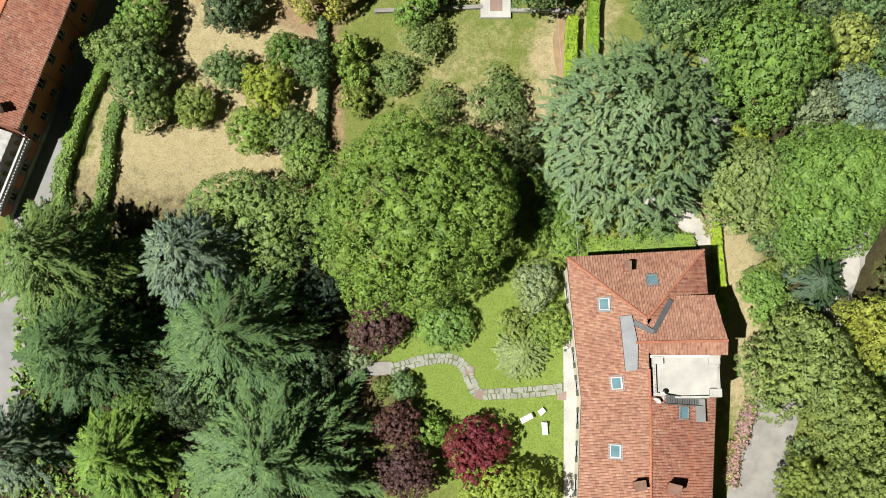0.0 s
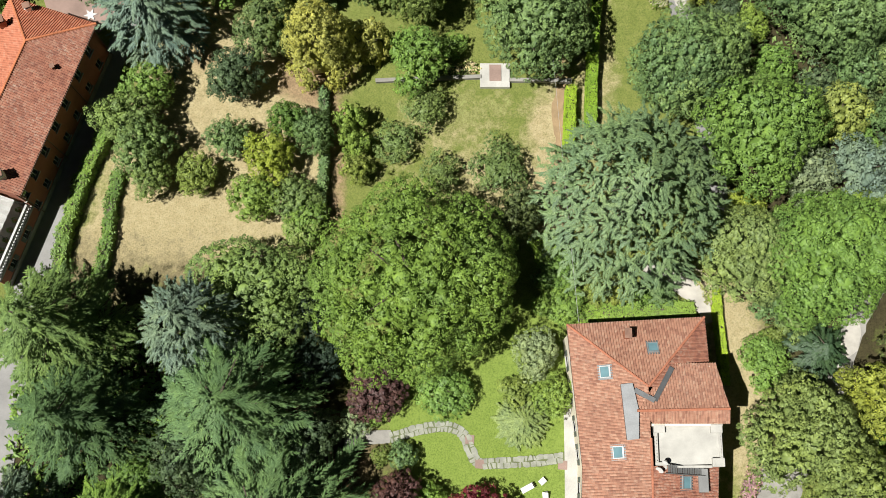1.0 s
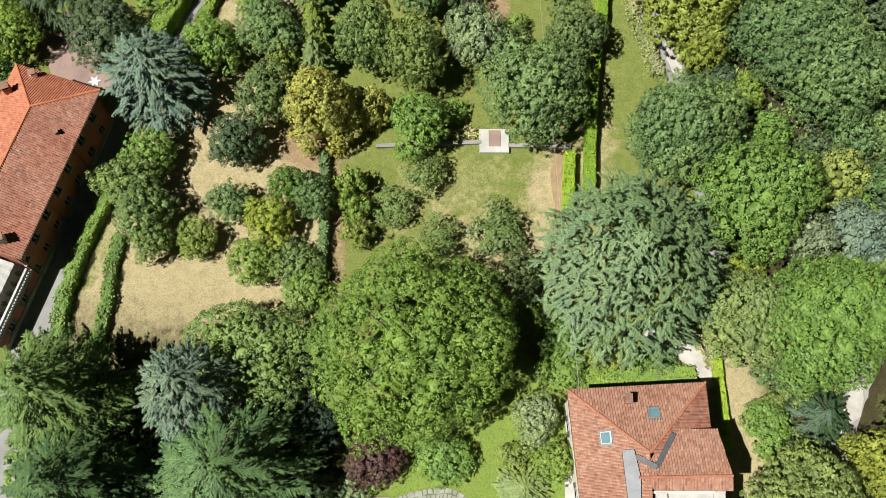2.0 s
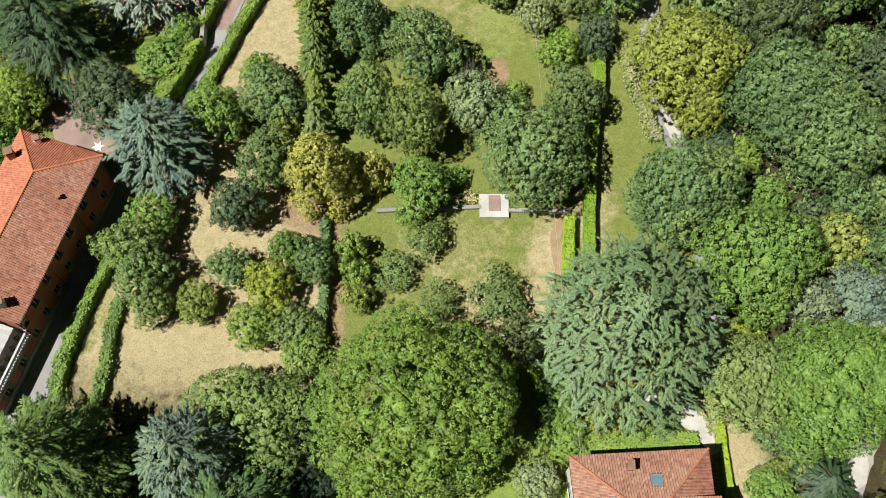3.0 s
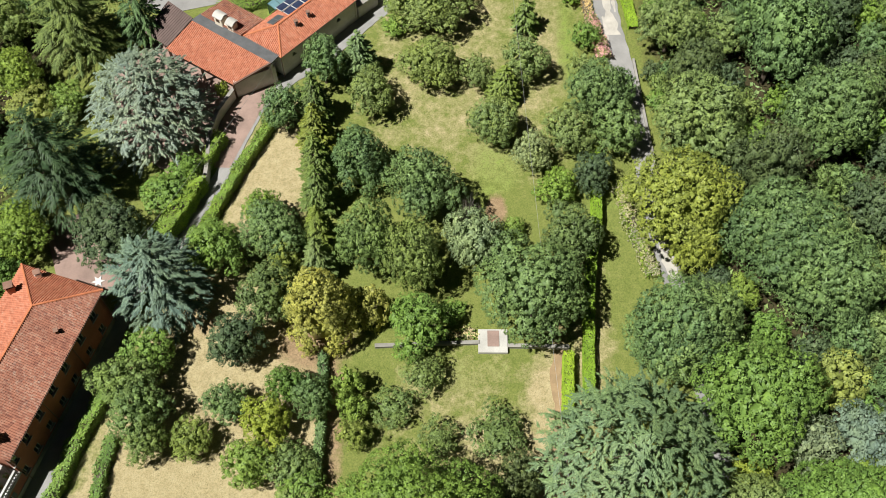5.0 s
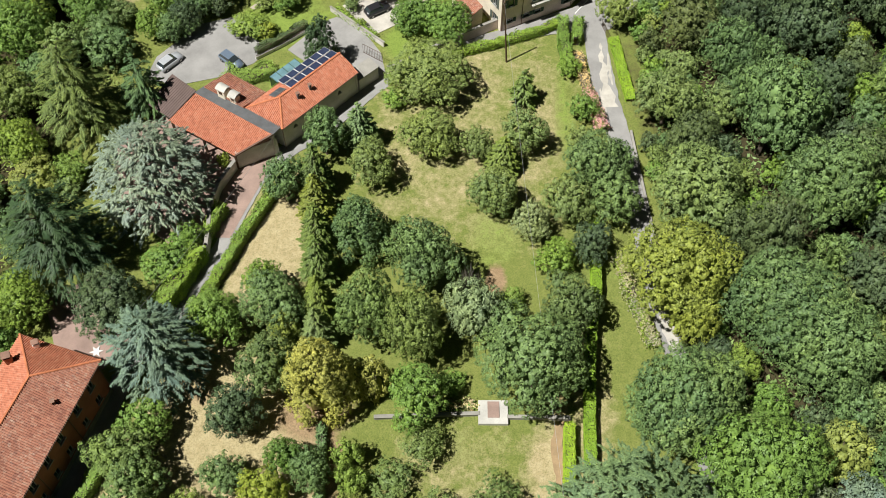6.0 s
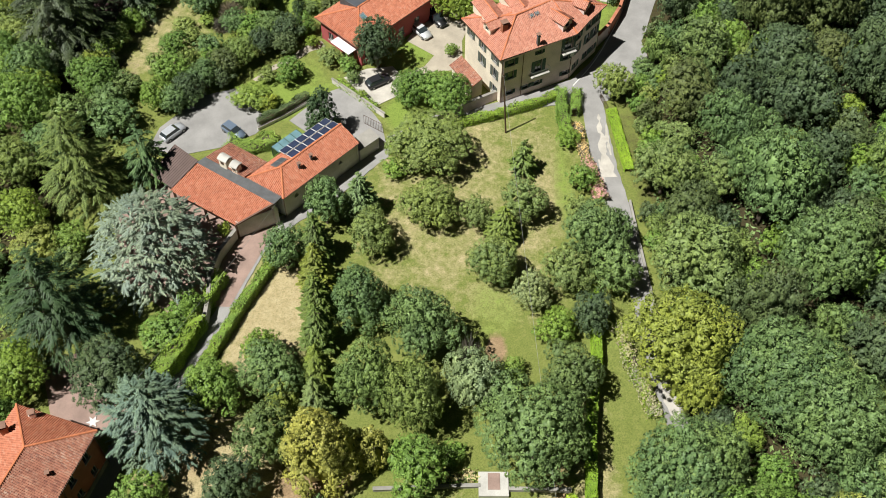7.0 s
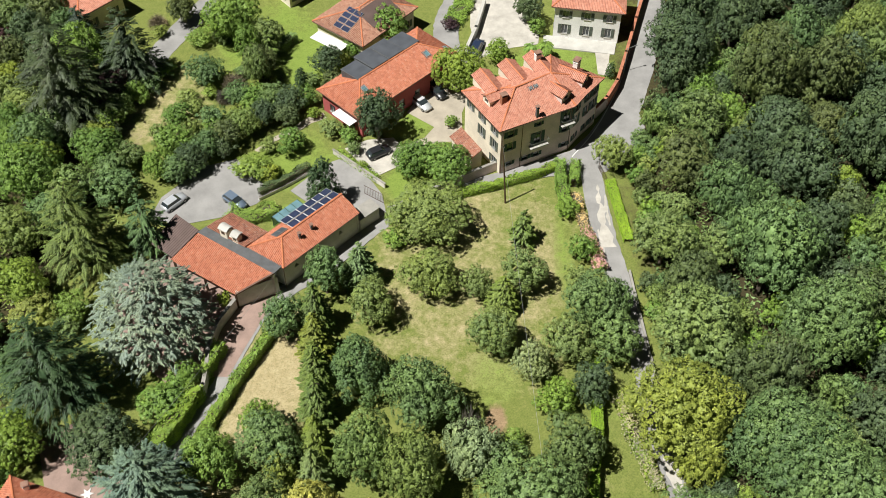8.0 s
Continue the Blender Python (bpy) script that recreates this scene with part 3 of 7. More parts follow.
def bough_crown(seed, r, h, boughs=64, twig=0.36, droop=0.22, taper=0.66):
    """A cedar's crown: long feathered boughs that reach out from the trunk in loose layers, with dark gaps between them."""
    rng = np.random.default_rng(seed)
    P, A, N, S, L, W = [], [], [], [], [], []
    for k in range(boughs):
        zf = 0.10 + 0.88 * ((k + rng.random()) / boughs) ** 1.15
        a = 2.39996 * k + rng.normal(0, 0.25)
        ln = max(0.7, r * 1.2 * (1.04 - zf) ** taper * rng.uniform(0.78, 1.14))
        out = np.array([math.cos(a), math.sin(a), 0.0])
        side = np.array([-out[1], out[0], 0.0])
        lift = rng.uniform(0.0, 0.4) + 0.5 * max(0.0, zf - 0.7)
        bend = rng.normal(0, 0.12)
        m = max(6, int(ln / 0.20))
        s = np.repeat(0.16 + 0.84 * (np.arange(m) + 0.5) / m, 2)
        sg = np.tile((-1.0, 1.0), m)
        axis = out * (s * ln)[:, None] + side * (bend * ln * s * s)[:, None]
        axis[:, 2] = h * zf + ln * (lift * s - (lift + droop) * s * s * 0.8)
        reach = (0.28 + 0.25 * ln * np.clip(1.05 - s, 0, 1) ** 0.7 * np.clip(s * 3.2, 0.3, 1)) * rng.uniform(0.65, 1.2, 2 * m)
        way = unit(out[None] * rng.uniform(0.75, 1.25, (2 * m, 1)) + side * sg[:, None] * 0.95 + rng.normal(0, 0.12, (2 * m, 3)))
        steps = max(2, int(0.26 * ln / twig) + 1)
        for j in range(steps):
            u = (j + rng.uniform(0.2, 0.8, 2 * m)) / steps
            pos = axis + way * (reach * u)[:, None]
            pos[:, 2] -= reach * u * u * 0.35 - rng.normal(0, 0.05, 2 * m)
            P.append(pos)
            A.append(unit(way + out * 0.25 + np.array([0, 0, -0.3]) * u[:, None] + rng.normal(0, 0.22, (2 * m, 3))))
            N.append(unit(np.array([0, 0, 1.0]) + out * 0.25 + rng.normal(0, 0.25, (2 * m, 3))))
            S.append(unit(np.array([0, 0, 0.8]) + out * 0.5 + side * (sg * 0.75 * u)[:, None] + rng.normal(0, 0.08, (2 * m, 3))))
            wd = twig * rng.uniform(0.85, 1.5, 2 * m)
            L.append(wd), W.append(wd * rng.uniform(0.3, 0.48, 2 * m))
        t = np.linspace(0.55, 1.02, 7)       # the leading shoot
        pos = out * (t * ln)[:, None] + side * (bend * ln * t * t)[:, None]
        pos[:, 2] = h * zf + ln * (lift * t - (lift + droop) * t * t * 0.8) + 0.05
        P.append(pos), A.append(np.tile(unit(out + np.array([0, 0, -0.1])), (7, 1))), N.append(np.tile((0.0, 0, 1), (7, 1))), S.append(np.tile(unit(out * 0.4 + np.array([0, 0, 1.0])), (7, 1)))
        L.append(np.full(7, twig * 1.5)), W.append(np.full(7, twig * 0.4))
    P, A, N, S, L, W = map(np.concatenate, (P, A, N, S, L, W))
    z = np.linspace(0.15, 0.8, 6)            # dense shaded twigs round the trunk
    heart = lobe_bodies(np.c_[np.zeros((6, 2)), z * 2 - 1], 0.34 * (1.05 - z), np.array([r, r, h / 2]), h / 2)
    v, f, nn = merge(cards(P, A, N, L, W, 0.2, S), heart)
    v[:, 2] = np.maximum(v[:, 2], 0.02)
    return v, f, nn


def plume_crown(seed, r, h, dome, plume, dense=1.0, twig=0.42, jitter=0.5, droop=0.3, lift=0.12, fill=46):
    """A conifer's crown: feathered plumes that hang out over one another all round, with dark gaps between them."""
    rng = np.random.default_rng(seed)
    slant = math.hypot(r, h * 0.9)
    n = int(dense * math.pi * r * (slant if not dome else (r + h) * 0.95) / (plume * plume * 0.26))
    P, A, N, S, L, W = [], [], [], [], [], []
    for k in range(n):
        t = (k + rng.random()) / n
        zf = 1 - math.sqrt(t) if not dome else 1 - t ** 0.9
        inner = k % 4 == 0
        rad = r * (math.sqrt(max(0.0, 1 - (max(0.0, zf - 0.25) / 0.75) ** 2)) if dome else (1 - zf) ** 0.8)
        a = 2.39996 * k + rng.normal(0, 0.3)
        ring = math.sin(zf * 34 + a * 2) * 0.10                      # boughs stand out in layers
        rad = max(0.0, rad * (0.92 + ring + rng.normal(0, 0.07)) - plume * 0.35) * (rng.uniform(0.0, 0.8) if inner else 1.0)
        b = a + rng.normal(0, jitter)
        o = np.array([math.cos(a), math.sin(a), 0.0])
        out = np.array([math.cos(b), math.sin(b), 0.0])
        side = np.array([-out[1], out[0], 0.0])
        ln = plume * rng.uniform(0.7, 1.25) * (0.55 + 0.45 * min(1.0, (1 - zf) * 2.2))
        m = int(fill * (ln / plume))
        s = rng.uniform(0.0, 1.0, m)
        off = rng.uniform(-1, 1, m)
        spread = ln * 0.26 * (1.02 - s) ** 0.7
        z0 = h * (0.08 + 0.92 * zf) - (0.02 * h if inner else 0.0)
        pos = o * rad + out * (s * ln)[:, None] + side * (off * spread)[:, None]
        pos[:, 2] = z0 + ln * (lift * s - droop * s * s) - np.abs(off) * spread * 0.45 + rng.normal(0, 0.04, m)
        P.append(pos)
        A.append(unit(out + side * (off * 0.9)[:, None] + np.array([0, 0, -0.2]) - np.array([0, 0, 0.35]) * s[:, None] + rng.normal(0, 0.15, (m, 3))))
        N.append(unit(np.array([0, 0, 1.0]) + out * 0.3 + side * (off * 0.5)[:, None] + rng.normal(0, 0.2, (m, 3))))
        S.append(unit(np.array([0, 0, 1.0]) + o * 0.7 + side * (off * 0.35)[:, None]))
        L.append(twig * rng.uniform(0.8, 1.5, m)), W.append(twig * rng.uniform(0.3, 0.5, m))
    P, A, N, S, L, W = map(np.concatenate, (P, A, N, S, L, W))
    v, f, nn = cards(P, A, N, L, W, 0.2, S)
    v[:, 2] = np.maximum(v[:, 2], 0.02)
    return v, f, nn


def palm_crown(seed, r, h):
    """Palm fronds: arching ribs with two rows of narrow leaflets."""
    rng = np.random.default_rng(seed)
    P, A, N, L = [], [], [], []
    for k in range(26):
        a, lift = 2.39996 * k, rng.uniform(0.1, 1.0)
        out = np.array([math.cos(a), math.sin(a), 0.0])
        side = np.array([-out[1], out[0], 0.0])
        for s in np.linspace(0.2, 1, 12):
            c = out * r * s * 0.9 + np.array([0, 0, h + r * (lift * s - 0.9 * s * s)])
            for sg in (-1, 1):
                P.append(c + side * sg * 0.16), A.append(out * 0.6 + side * sg + np.array([0, 0, -0.3])), N.append(np.array([0, 0, 1.0]) + out * 0.3), L.append(0.55)
    P, A, N, L = np.array(P), unit(np.array(A)), unit(np.array(N)), np.array(L)
    return cards(P, A, N, L, L * 0.28, 0.15)


def trunk_mesh(seed, r, h, conifer=False):
    """A tapered trunk with limbs that reach into the crown."""
    rng = random.Random(seed)
    bm = bmesh.new()
    base = (0.018 if conifer else 0.030) * h + 0.05
    pts = [Vector((0, 0, -0.15))]
    top = h * (0.84 if conifer else 0.62)
    for i in range(1, 5):
        pts.append(Vector((rng.uniform(-1, 1) * 0.02 * r, rng.uniform(-1, 1) * 0.02 * r, top * i / 4)))
    for i in range(4):
        tube(bm, pts[i], pts[i + 1], base * (1 - 0.22 * i), base * (1 - 0.22 * (i + 1)), 7)
    for i in range(5 if conifer else 8):
        a, z = 2.4 * i + rng.random(), top * rng.uniform(0.45, 0.95)
        reach = r * (0.45 if conifer else 0.6) * rng.uniform(0.7, 1.1)
        lift = 0.02 * h if conifer else rng.uniform(0.1, 0.25) * h
        tube(bm, (0, 0, z), (reach * math.cos(a), reach * math.sin(a), z + lift), base * 0.35, base * 0.1, 5)
    me = bpy.data.meshes.new("trunk")
    bm.to_mesh(me)
    bm.free()
    return me


KINDS = {  # name, label, category, maker, nominal width and height
    "K": ("chestnut_tree", "huge round broadleaf tree with dense mid-green foliage on the lawn", "tree"),
    "O": ("broadleaf_tree", "dark green broadleaf tree with a dense rounded crown", "tree"),
    "E": ("evergreen_tree", "very dark evergreen broadleaf tree with a compact crown", "tree"),
    "M": ("broadleaf_tree", "mid-green broadleaf tree with a leafy uneven crown", "tree"),
    "L": ("broadleaf_tree", "light green broadleaf tree with a lush sunlit crown", "tree"),
    "Y": ("broadleaf_tree", "yellow-green broadleaf tree with bright foliage", "tree"),
    "V": ("broadleaf_tree", "olive-green broadleaf tree with a soft crown", "tree"),
    "W": ("broadleaf_tree", "silvery green tree with pale variegated foliage", "tree"),
    "F": ("fruit_tree", "small sparse fruit tree standing in the meadow", "tree"),
    "R": ("maple_tree", "small crimson-leaved maple on the lawn", "tree"),
    "P": ("plum_tree", "dark purple-leaved ornamental plum", "tree"),
    "S": ("cedar_tree", "large silvery cedar with wide feathery branches", "tree"),
    "D": ("cedar_tree", "tall green cedar with drooping layered branches", "tree"),
    "B": ("spruce_tree", "blue-grey conifer with layered branches", "tree"),
    "C": ("cypress_tree", "dark compact evergreen cypress with dense foliage", "tree"),
    "G": ("golden_conifer", "golden-green upright conifer with soft sprays", "tree"),
    "T": ("thuja_tree", "green upright thuja with ragged sprays", "tree"),
    "X": ("bare_shrub", "grey-brown half-dead shrub with bare twigs", "shrub"),
}
PROTO = {}


def proto(kind, size, k, far=False):
    """The shared crown and trunk of one kind in one size class, variant k. Size classes are nominal radii."""
    key = (kind, size, k, far)
    if key in PROTO:
        return PROTO[key]
    seed, r = hash((ord(kind), int(size * 10), k)) % 9973, size
    if kind == "K":
        h = 19.0
        v, f, nn = broad_crown(seed, r, h, 0.18, 0.40, 70, 0.08, 0.22, uneven=0.10, shoot=0.22, fill=0.36)
    elif kind == "S":
        h = r * 1.9
        v, f, nn = plume_crown(seed, r, h, True, 0.7 + 0.07 * r, 1.1, 0.30, 0.9, 0.35, 0.25, 42)
    elif kind in "DB":
        h = r * 2.4
        dome = kind == "B"
        v, f, nn = merge(plume_crown(seed, r, h, dome, (0.8 if dome else 1.0) + 0.16 * r, 0.85, 0.34, 0.4, 0.32, 0.22, 54),
                         bough_crown(seed + 1, r, h, int(12 + 1.6 * r), 0.26 + 0.008 * r, taper=0.45 if dome else 0.62))
    elif kind == "C":
        h = r * 3.0
        v, f, nn = broad_crown(seed, r, h, 0.20, 0.32, 48, -0.35, 0.2, uneven=0.08, tip=0.7)
    elif kind == "T":
        h = r * 4.0
        v, f, nn = plume_crown(seed, r, h, False, 0.9, 1.0, 0.32, 0.5, 0.2, 0.3)
    elif kind == "G":
        h = r * 2.6
        v, f, nn = broad_crown(seed, r, h, 0.20, 0.32, 60, -0.35, 0.2, uneven=0.14, tip=0.6)
    elif kind == "F":
        h = r * 1.8
        v, f, nn = broad_crown(seed, r, h, 0.18, 0.30, 30, 0.14, 0.22, fill=0.36, body=0.3, gap=0.04)
    elif kind == "X":
        h = r * 1.5
        rng = np.random.default_rng(seed)
        n = 1400
        d = ball(rng, n)
        d[:, 2] = np.abs(d[:, 2])
        v, f, nn = cards(d * rng.uniform(0.4, 1, (n, 1)) * r, unit(d + rng.normal(0, 0.3, d.shape)), ball(rng, n), np.full(n, 0.9), np.full(n, 0.06))
    else:
        h = r * 1.9
        leaf = min(0.24, 0.15 + 0.016 * r) * (1.28 if far else 1.0)
        v, f, nn = broad_crown(seed, r, h, leaf, 0.17 + 1.2 * leaf - (0.06 if kind in "RPW" else 0.0), int(20 + 3.4 * r), 0.10, 0.33 if kind in "OEW" else 0.29, uneven=0.3 if r < 5 else 0.24)
    me = raw_mesh("crown", v, f, nn)
    PROTO[key] = (me, trunk_mesh(seed, r, h, kind in "SDBCGT"), r, h)
    return PROTO[key]


CLASSES = (1.6, 3.0, 4.6, 6.4, 9.0)
SPOTS = []
count = 0


def plant(kind, x, y, r, h, group="", far=False):
    """One tree or shrub, standing at x, y, of crown radius r and height h."""
    global count
    count += 1
    tint = LEAF[kind[-1]]           # "SB": the shape of S in the colour of B
    kind = kind[0]
    size = min(CLASSES, key=lambda c: abs(math.log(c / r)))
    if kind == "K":
        size = 9.7
    me, tr, pr, ph = proto(kind, size, count % (1 if kind in "KRPX" else 3), far)
    name, label, cat = KINDS[kind]
    if h < 4.2 and kind in "OEMLYVW":
        name, cat = "shrub", "shrub"
        label = label.replace("tree", "shrub")
    SPOTS.append((x, y, r))
    root = thing(name, x, y, 0, (count * 137.5) % 360, label, cat, group)
    crown = part_of("crown", me, tint, root) if not me.materials else new("crown", me)
    crown.parent = root
    if me.materials[0] != tint:
        crown.material_slots[0].link = "OBJECT"
        crown.material_slots[0].material = tint
    trunk = new("trunk", tr)
    if not tr.materials:
        tr.materials.append(BARK)
    trunk.parent = root
    s = Matrix.Diagonal((r / pr, r / pr, h / ph, 1))
    crown.matrix_basis, trunk.matrix_basis = s, s
    return root


def hedge(name, pts, width, high, leaf="H", label="clipped green hedge", seed=1, ragged=0.08, size=0.19, petals=""):
    """A hedge along a line: a leafy body with an uneven face and top."""
    rng = np.random.default_rng(seed)
    line = smooth_line(pts, 0.5)
    d = unit(np.gradient(line, axis=0))
    nrm = np.c_[-d[:, 1], d[:, 0]]
    length = np.linalg.norm(np.diff(line, axis=0), axis=1).sum()
    n = int(length * (width + 2 * high) / size ** 2 * 4.2)
    i = rng.integers(0, len(line), n)
    s = rng.uniform(-1, 1, n) * (width / 2 + high)
    flat = np.clip(s, -width / 2, width / 2)
    down = np.maximum(np.abs(s) - width / 2, 0)
    lump = 1 + ragged * 2.2 * (np.sin(i * 0.37 + seed) * np.cos(i * 0.83 + flat * 3))
    z = (high - down) * lump * rng.uniform(0.94, 1.05, n)
    p2 = line[i] + nrm[i] * (flat * lump)[:, None] + rng.normal(0, ragged, (n, 2)) + d[i] * rng.uniform(-0.3, 0.3, (n, 1))
    pos = np.c_[p2, np.maximum(z, 0.05)]
    face = np.where(down[:, None] > 0, np.c_[nrm[i] * np.sign(s)[:, None], np.full(n, 0.3)], np.array([0, 0, 1.0]))
    nn = nn_ = unit(face + rng.normal(0, 0.45, (n, 3)))
    ax = unit(np.cross(nn, ball(rng, n)))
    ln = size * rng.uniform(0.8, 1.6, n)
    sets = cards(pos, ax, nn, ln, ln * 0.75, 0.25, unit(face + np.array([0, 0, 0.2])))
    # twiggy body inside
    a, b = sides_of(line, width * 0.72)
    m = len(line)
    body = np.vstack([np.c_[a, np.full(m, -0.05)], np.c_[a, np.full(m, high * 0.78)], np.c_[b, np.full(m, high * 0.78)], np.c_[b, np.full(m, -0.05)]])
    k = np.arange(m - 1)
    quads = np.vstack([np.c_[k + o * m, k + 1 + (o + 1) * m, k + 1 + o * m] for o in range(3)] + [np.c_[k + o * m, k + (o + 1) * m, k + 1 + (o + 1) * m] for o in range(3)]
                      + [np.array([[0, m, 2 * m], [0, 2 * m, 3 * m], [m - 1, 4 * m - 1, 3 * m - 1], [m - 1, 3 * m - 1, 2 * m - 1]])])
    ob = tagged(part_of(name, raw_mesh(name, *sets), LEAF[leaf]), label, "flowers" if petals else "hedge")
    part_of("twiggy_core", raw_mesh("twiggy_core", body, quads), BARK, ob, "brown twiggy inside of the hedge")
    if petals:
        k = rng.random(n) < (0.6 if petals == "N" else 0.4)
        m = int(k.sum())
        v, f, nn = cards(pos[k] + face[k] * 0.13 + rng.normal(0, 0.05, (m, 3)), ax[k], nn_[k], np.full(m, 0.26), np.full(m, 0.24), 0.2)
        v[:, 2] = np.maximum(v[:, 2], 0.05)
        part_of("blossom", raw_mesh("blossom", v, f, nn), LEAF[petals], ob)
    return ob


def undergrowth(name, x0, x1, y0, y1, n, leaf, label, seed, inside=None, high=1.2):
    """Low leafy scrub spread over an area, nothing one could count."""
    rng = np.random.default_rng(seed)
    p = np.c_[rng.uniform(x0, x1, n), rng.uniform(y0, y1, n)]
    if inside is not None:
        p = p[[inside(x, y) for x, y in p]]
    m = len(p)
    z = high * (0.5 + 0.5 * np.sin(p[:, 0] * 0.9) * np.sin(p[:, 1] * 0.8)) * rng.uniform(0.1, 1, m) + 0.05
    nn = unit(np.array([0, 0, 1.0]) + rng.normal(0, 0.5, (m, 3)))
    ax = unit(np.cross(nn, ball(rng, m)))
    ln = rng.uniform(0.3, 0.8, m)
    v, f, nn = cards(np.c_[p, z], ax, nn, ln, ln * 0.7)
    return tagged(part_of(name, raw_mesh(name, v, f, nn), LEAF[leaf]), label, "undergrowth", kind="stuff")


plant("K", -3.0, 20.2, 10.5, 19)
plant("S", 20.0, 29.6, 9.3, 19)
plant("LK", 33.8, 37.2, 6.9, 15)
plant("O", 26.3, 45.3, 5.4, 14)
plant("V", 33.0, 24.1, 5.7, 10)
plant("M", 41.0, 23.6, 7.6, 13)
plant("EB", 39.6, 33.5, 3.6, 8)
plant("VB", 46.3, 34.3, 3.7, 8)
plant("M", 34.6, 13.1, 2.9, 4)
plant("DC", 40.4, 14.3, 3.3, 7)
plant("VY", 36.1, 16.0, 1.4, 3)
plant("OV", 36.6, 5.1, 5.9, 12)
plant("VY", 45.7, 8.9, 4.0, 10)
plant("O", 41.5, 0.1, 4.6, 11)
plant("VY", 37.0, -6.7, 2.7, 7)
plant("O", 42.3, -6.9, 4.3, 12)
plant("W", 9.9, 13.8, 2.7, 5)
plant("L", 11.9, 9.4, 2.4, 4)
plant("Y", 7.9, 9.7, 2.0, 2.5)
plant("TV", 8.6, 6.9, 2.7, 3)
plant("M", 0.2, 10.2, 3.2, 3.5)
plant("P", -7.0, 10.0, 3.3, 5)
plant("L", -7.3, 7.8, 1.5, 2.2)
plant("W", -9.6, 6.5, 1.7, 2.5)
plant("Y", -6.5, 3.0, 1.1, 1.6)
plant("O", -4.2, 3.2, 1.5, 2.5)
plant("P", -4.7, -0.8, 2.6, 5.5)
plant("P", -3.9, -5.7, 3.1, 6)
plant("MH", -1.4, -1.5, 1.8, 3.2)
plant("R", 3.6, -3.6, 3.6, 5)
plant("WL", 7.2, -8.7, 4.5, 6)
plant("D", -40.3, 15.8, 7.4, 20)
plant("D", -37.2, 6.6, 6.8, 19)
plant("B", -25.8, 16.0, 4.8, 17)
plant("D", -21.2, 7.7, 8.8, 20)
plant("D", -17.2, -4.4, 10.2, 18)
plant("DM", -33.4, -4.1, 5.2, 14)
plant("DB", -44.4, -3.0, 4.7, 15)
plant("DM", -34.3, -6.6, 3.3, 8)
plant("M", -31.7, 0.1, 2.6, 4)
plant("EM", -33.4, 8.9, 1.7, 5)
plant("X", -28.3, -2.2, 4.2, 5)
plant("O", -20.1, 20.4, 6.5, 9)
plant("M", -33.8, 44.2, 3.0, 6)
plant("MO", -35.5, 40.5, 3.5, 7)
plant("MO", -33.6, 36.9, 3.3, 7)
plant("MO", -32.6, 33.7, 2.5, 5.5)
plant("E", -23.8, 45.6, 3.3, 7)
plant("VY", -27.7, 34.1, 2.5, 4.5)
plant("O", -24.2, 38.3, 2.5, 5)
plant("L", -19.6, 35.8, 3.0, 6)
plant("L", -21.3, 31.3, 2.8, 5)
plant("M", -17.4, 40.2, 2.4, 6.5)
plant("O", -14.5, 38.4, 2.4, 7)
plant("VF", -16.5, 31.5, 2.7, 4)
plant("M", -15.3, 28.4, 2.6, 4)
plant("L", -10.6, 40.6, 1.8, 5.5)
plant("L", -10.0, 37.8, 1.8, 5)
plant("LY", -9.9, 34.6, 1.7, 4.5)
plant("F", -2.3, 41.9, 2.7, 4.5)
plant("F", -5.8, 38.1, 2.7, 3.5)
plant("F", -0.4, 34.6, 2.4, 4)
plant("F", 6.2, 35.0, 3.5, 4)
plant("E", 8.2, 29.5, 2.8, 7)
plant("M", 12.9, 23.2, 2.6, 3.5)
plant("M", 13.1, 19.6, 2.5, 3)
plant("Y", 17.1, 20.7, 1.4, 2)
plant("Y", 19.7, 20.6, 1.3, 2)
plant("M", 22.0, 20.7, 1.3, 2)
plant("O", 24.4, 20.7, 1.4, 2)
plant("SJ", -38.0, 77.7, 7.1, 13)
plant("DC", -47.8, 67.1, 6.8, 19)
plant("VE", -40.2, 59.1, 4.6, 8)
plant("M", -35.1, 66.4, 3.0, 4)
plant("MH", -32.4, 70.8, 1.6, 3.5)
plant("M", -33.7, 69.5, 2.0, 3)
plant("B", -33.2, 52.3, 5.2, 13)
plant("MO", -20.8, 78.4, 3.0, 7)
plant("MO", -16.0, 85.6, 3.1, 8)
plant("TO", -11.3, 87.3, 2.6, 9)
plant("MV", -9.3, 81.0, 3.2, 7)
plant("T", -16.8, 79.4, 2.4, 10)
plant("T", -16.4, 74.8, 2.4, 10)
plant("T", -16.0, 70.4, 2.3, 10)
plant("T", -15.5, 65.7, 2.3, 10)
plant("T", -15.0, 60.0, 2.3, 10)
plant("TV", -14.9, 56.2, 2.2, 9)
plant("GO", -10.3, 69.9, 3.9, 11)
plant("O", -2.5, 64.8, 4.4, 12)
plant("O", -9.1, 57.3, 3.9, 12)
plant("O", -3.6, 55.0, 3.9, 12)
plant("W", 3.6, 57.6, 3.6, 11)
plant("X", 3.4, 60.9, 2.0, 13.5)
plant("L", 8.8, 61.3, 1.6, 3)
plant("O", 10.4, 50.4, 6.4, 13)
plant("V", 15.5, 58.7, 3.9, 9)
plant("M", 14.4, 67.0, 2.6, 5)
plant("E", 18.9, 68.9, 2.7, 6)
plant("W", 11.5, 72.1, 2.6, 6)
plant("MO", 19.9, 80.4, 4.0, 9)
plant("MO", 22.1, 75.3, 3.6, 8)
plant("V", 16.2, 75.2, 3.2, 7)
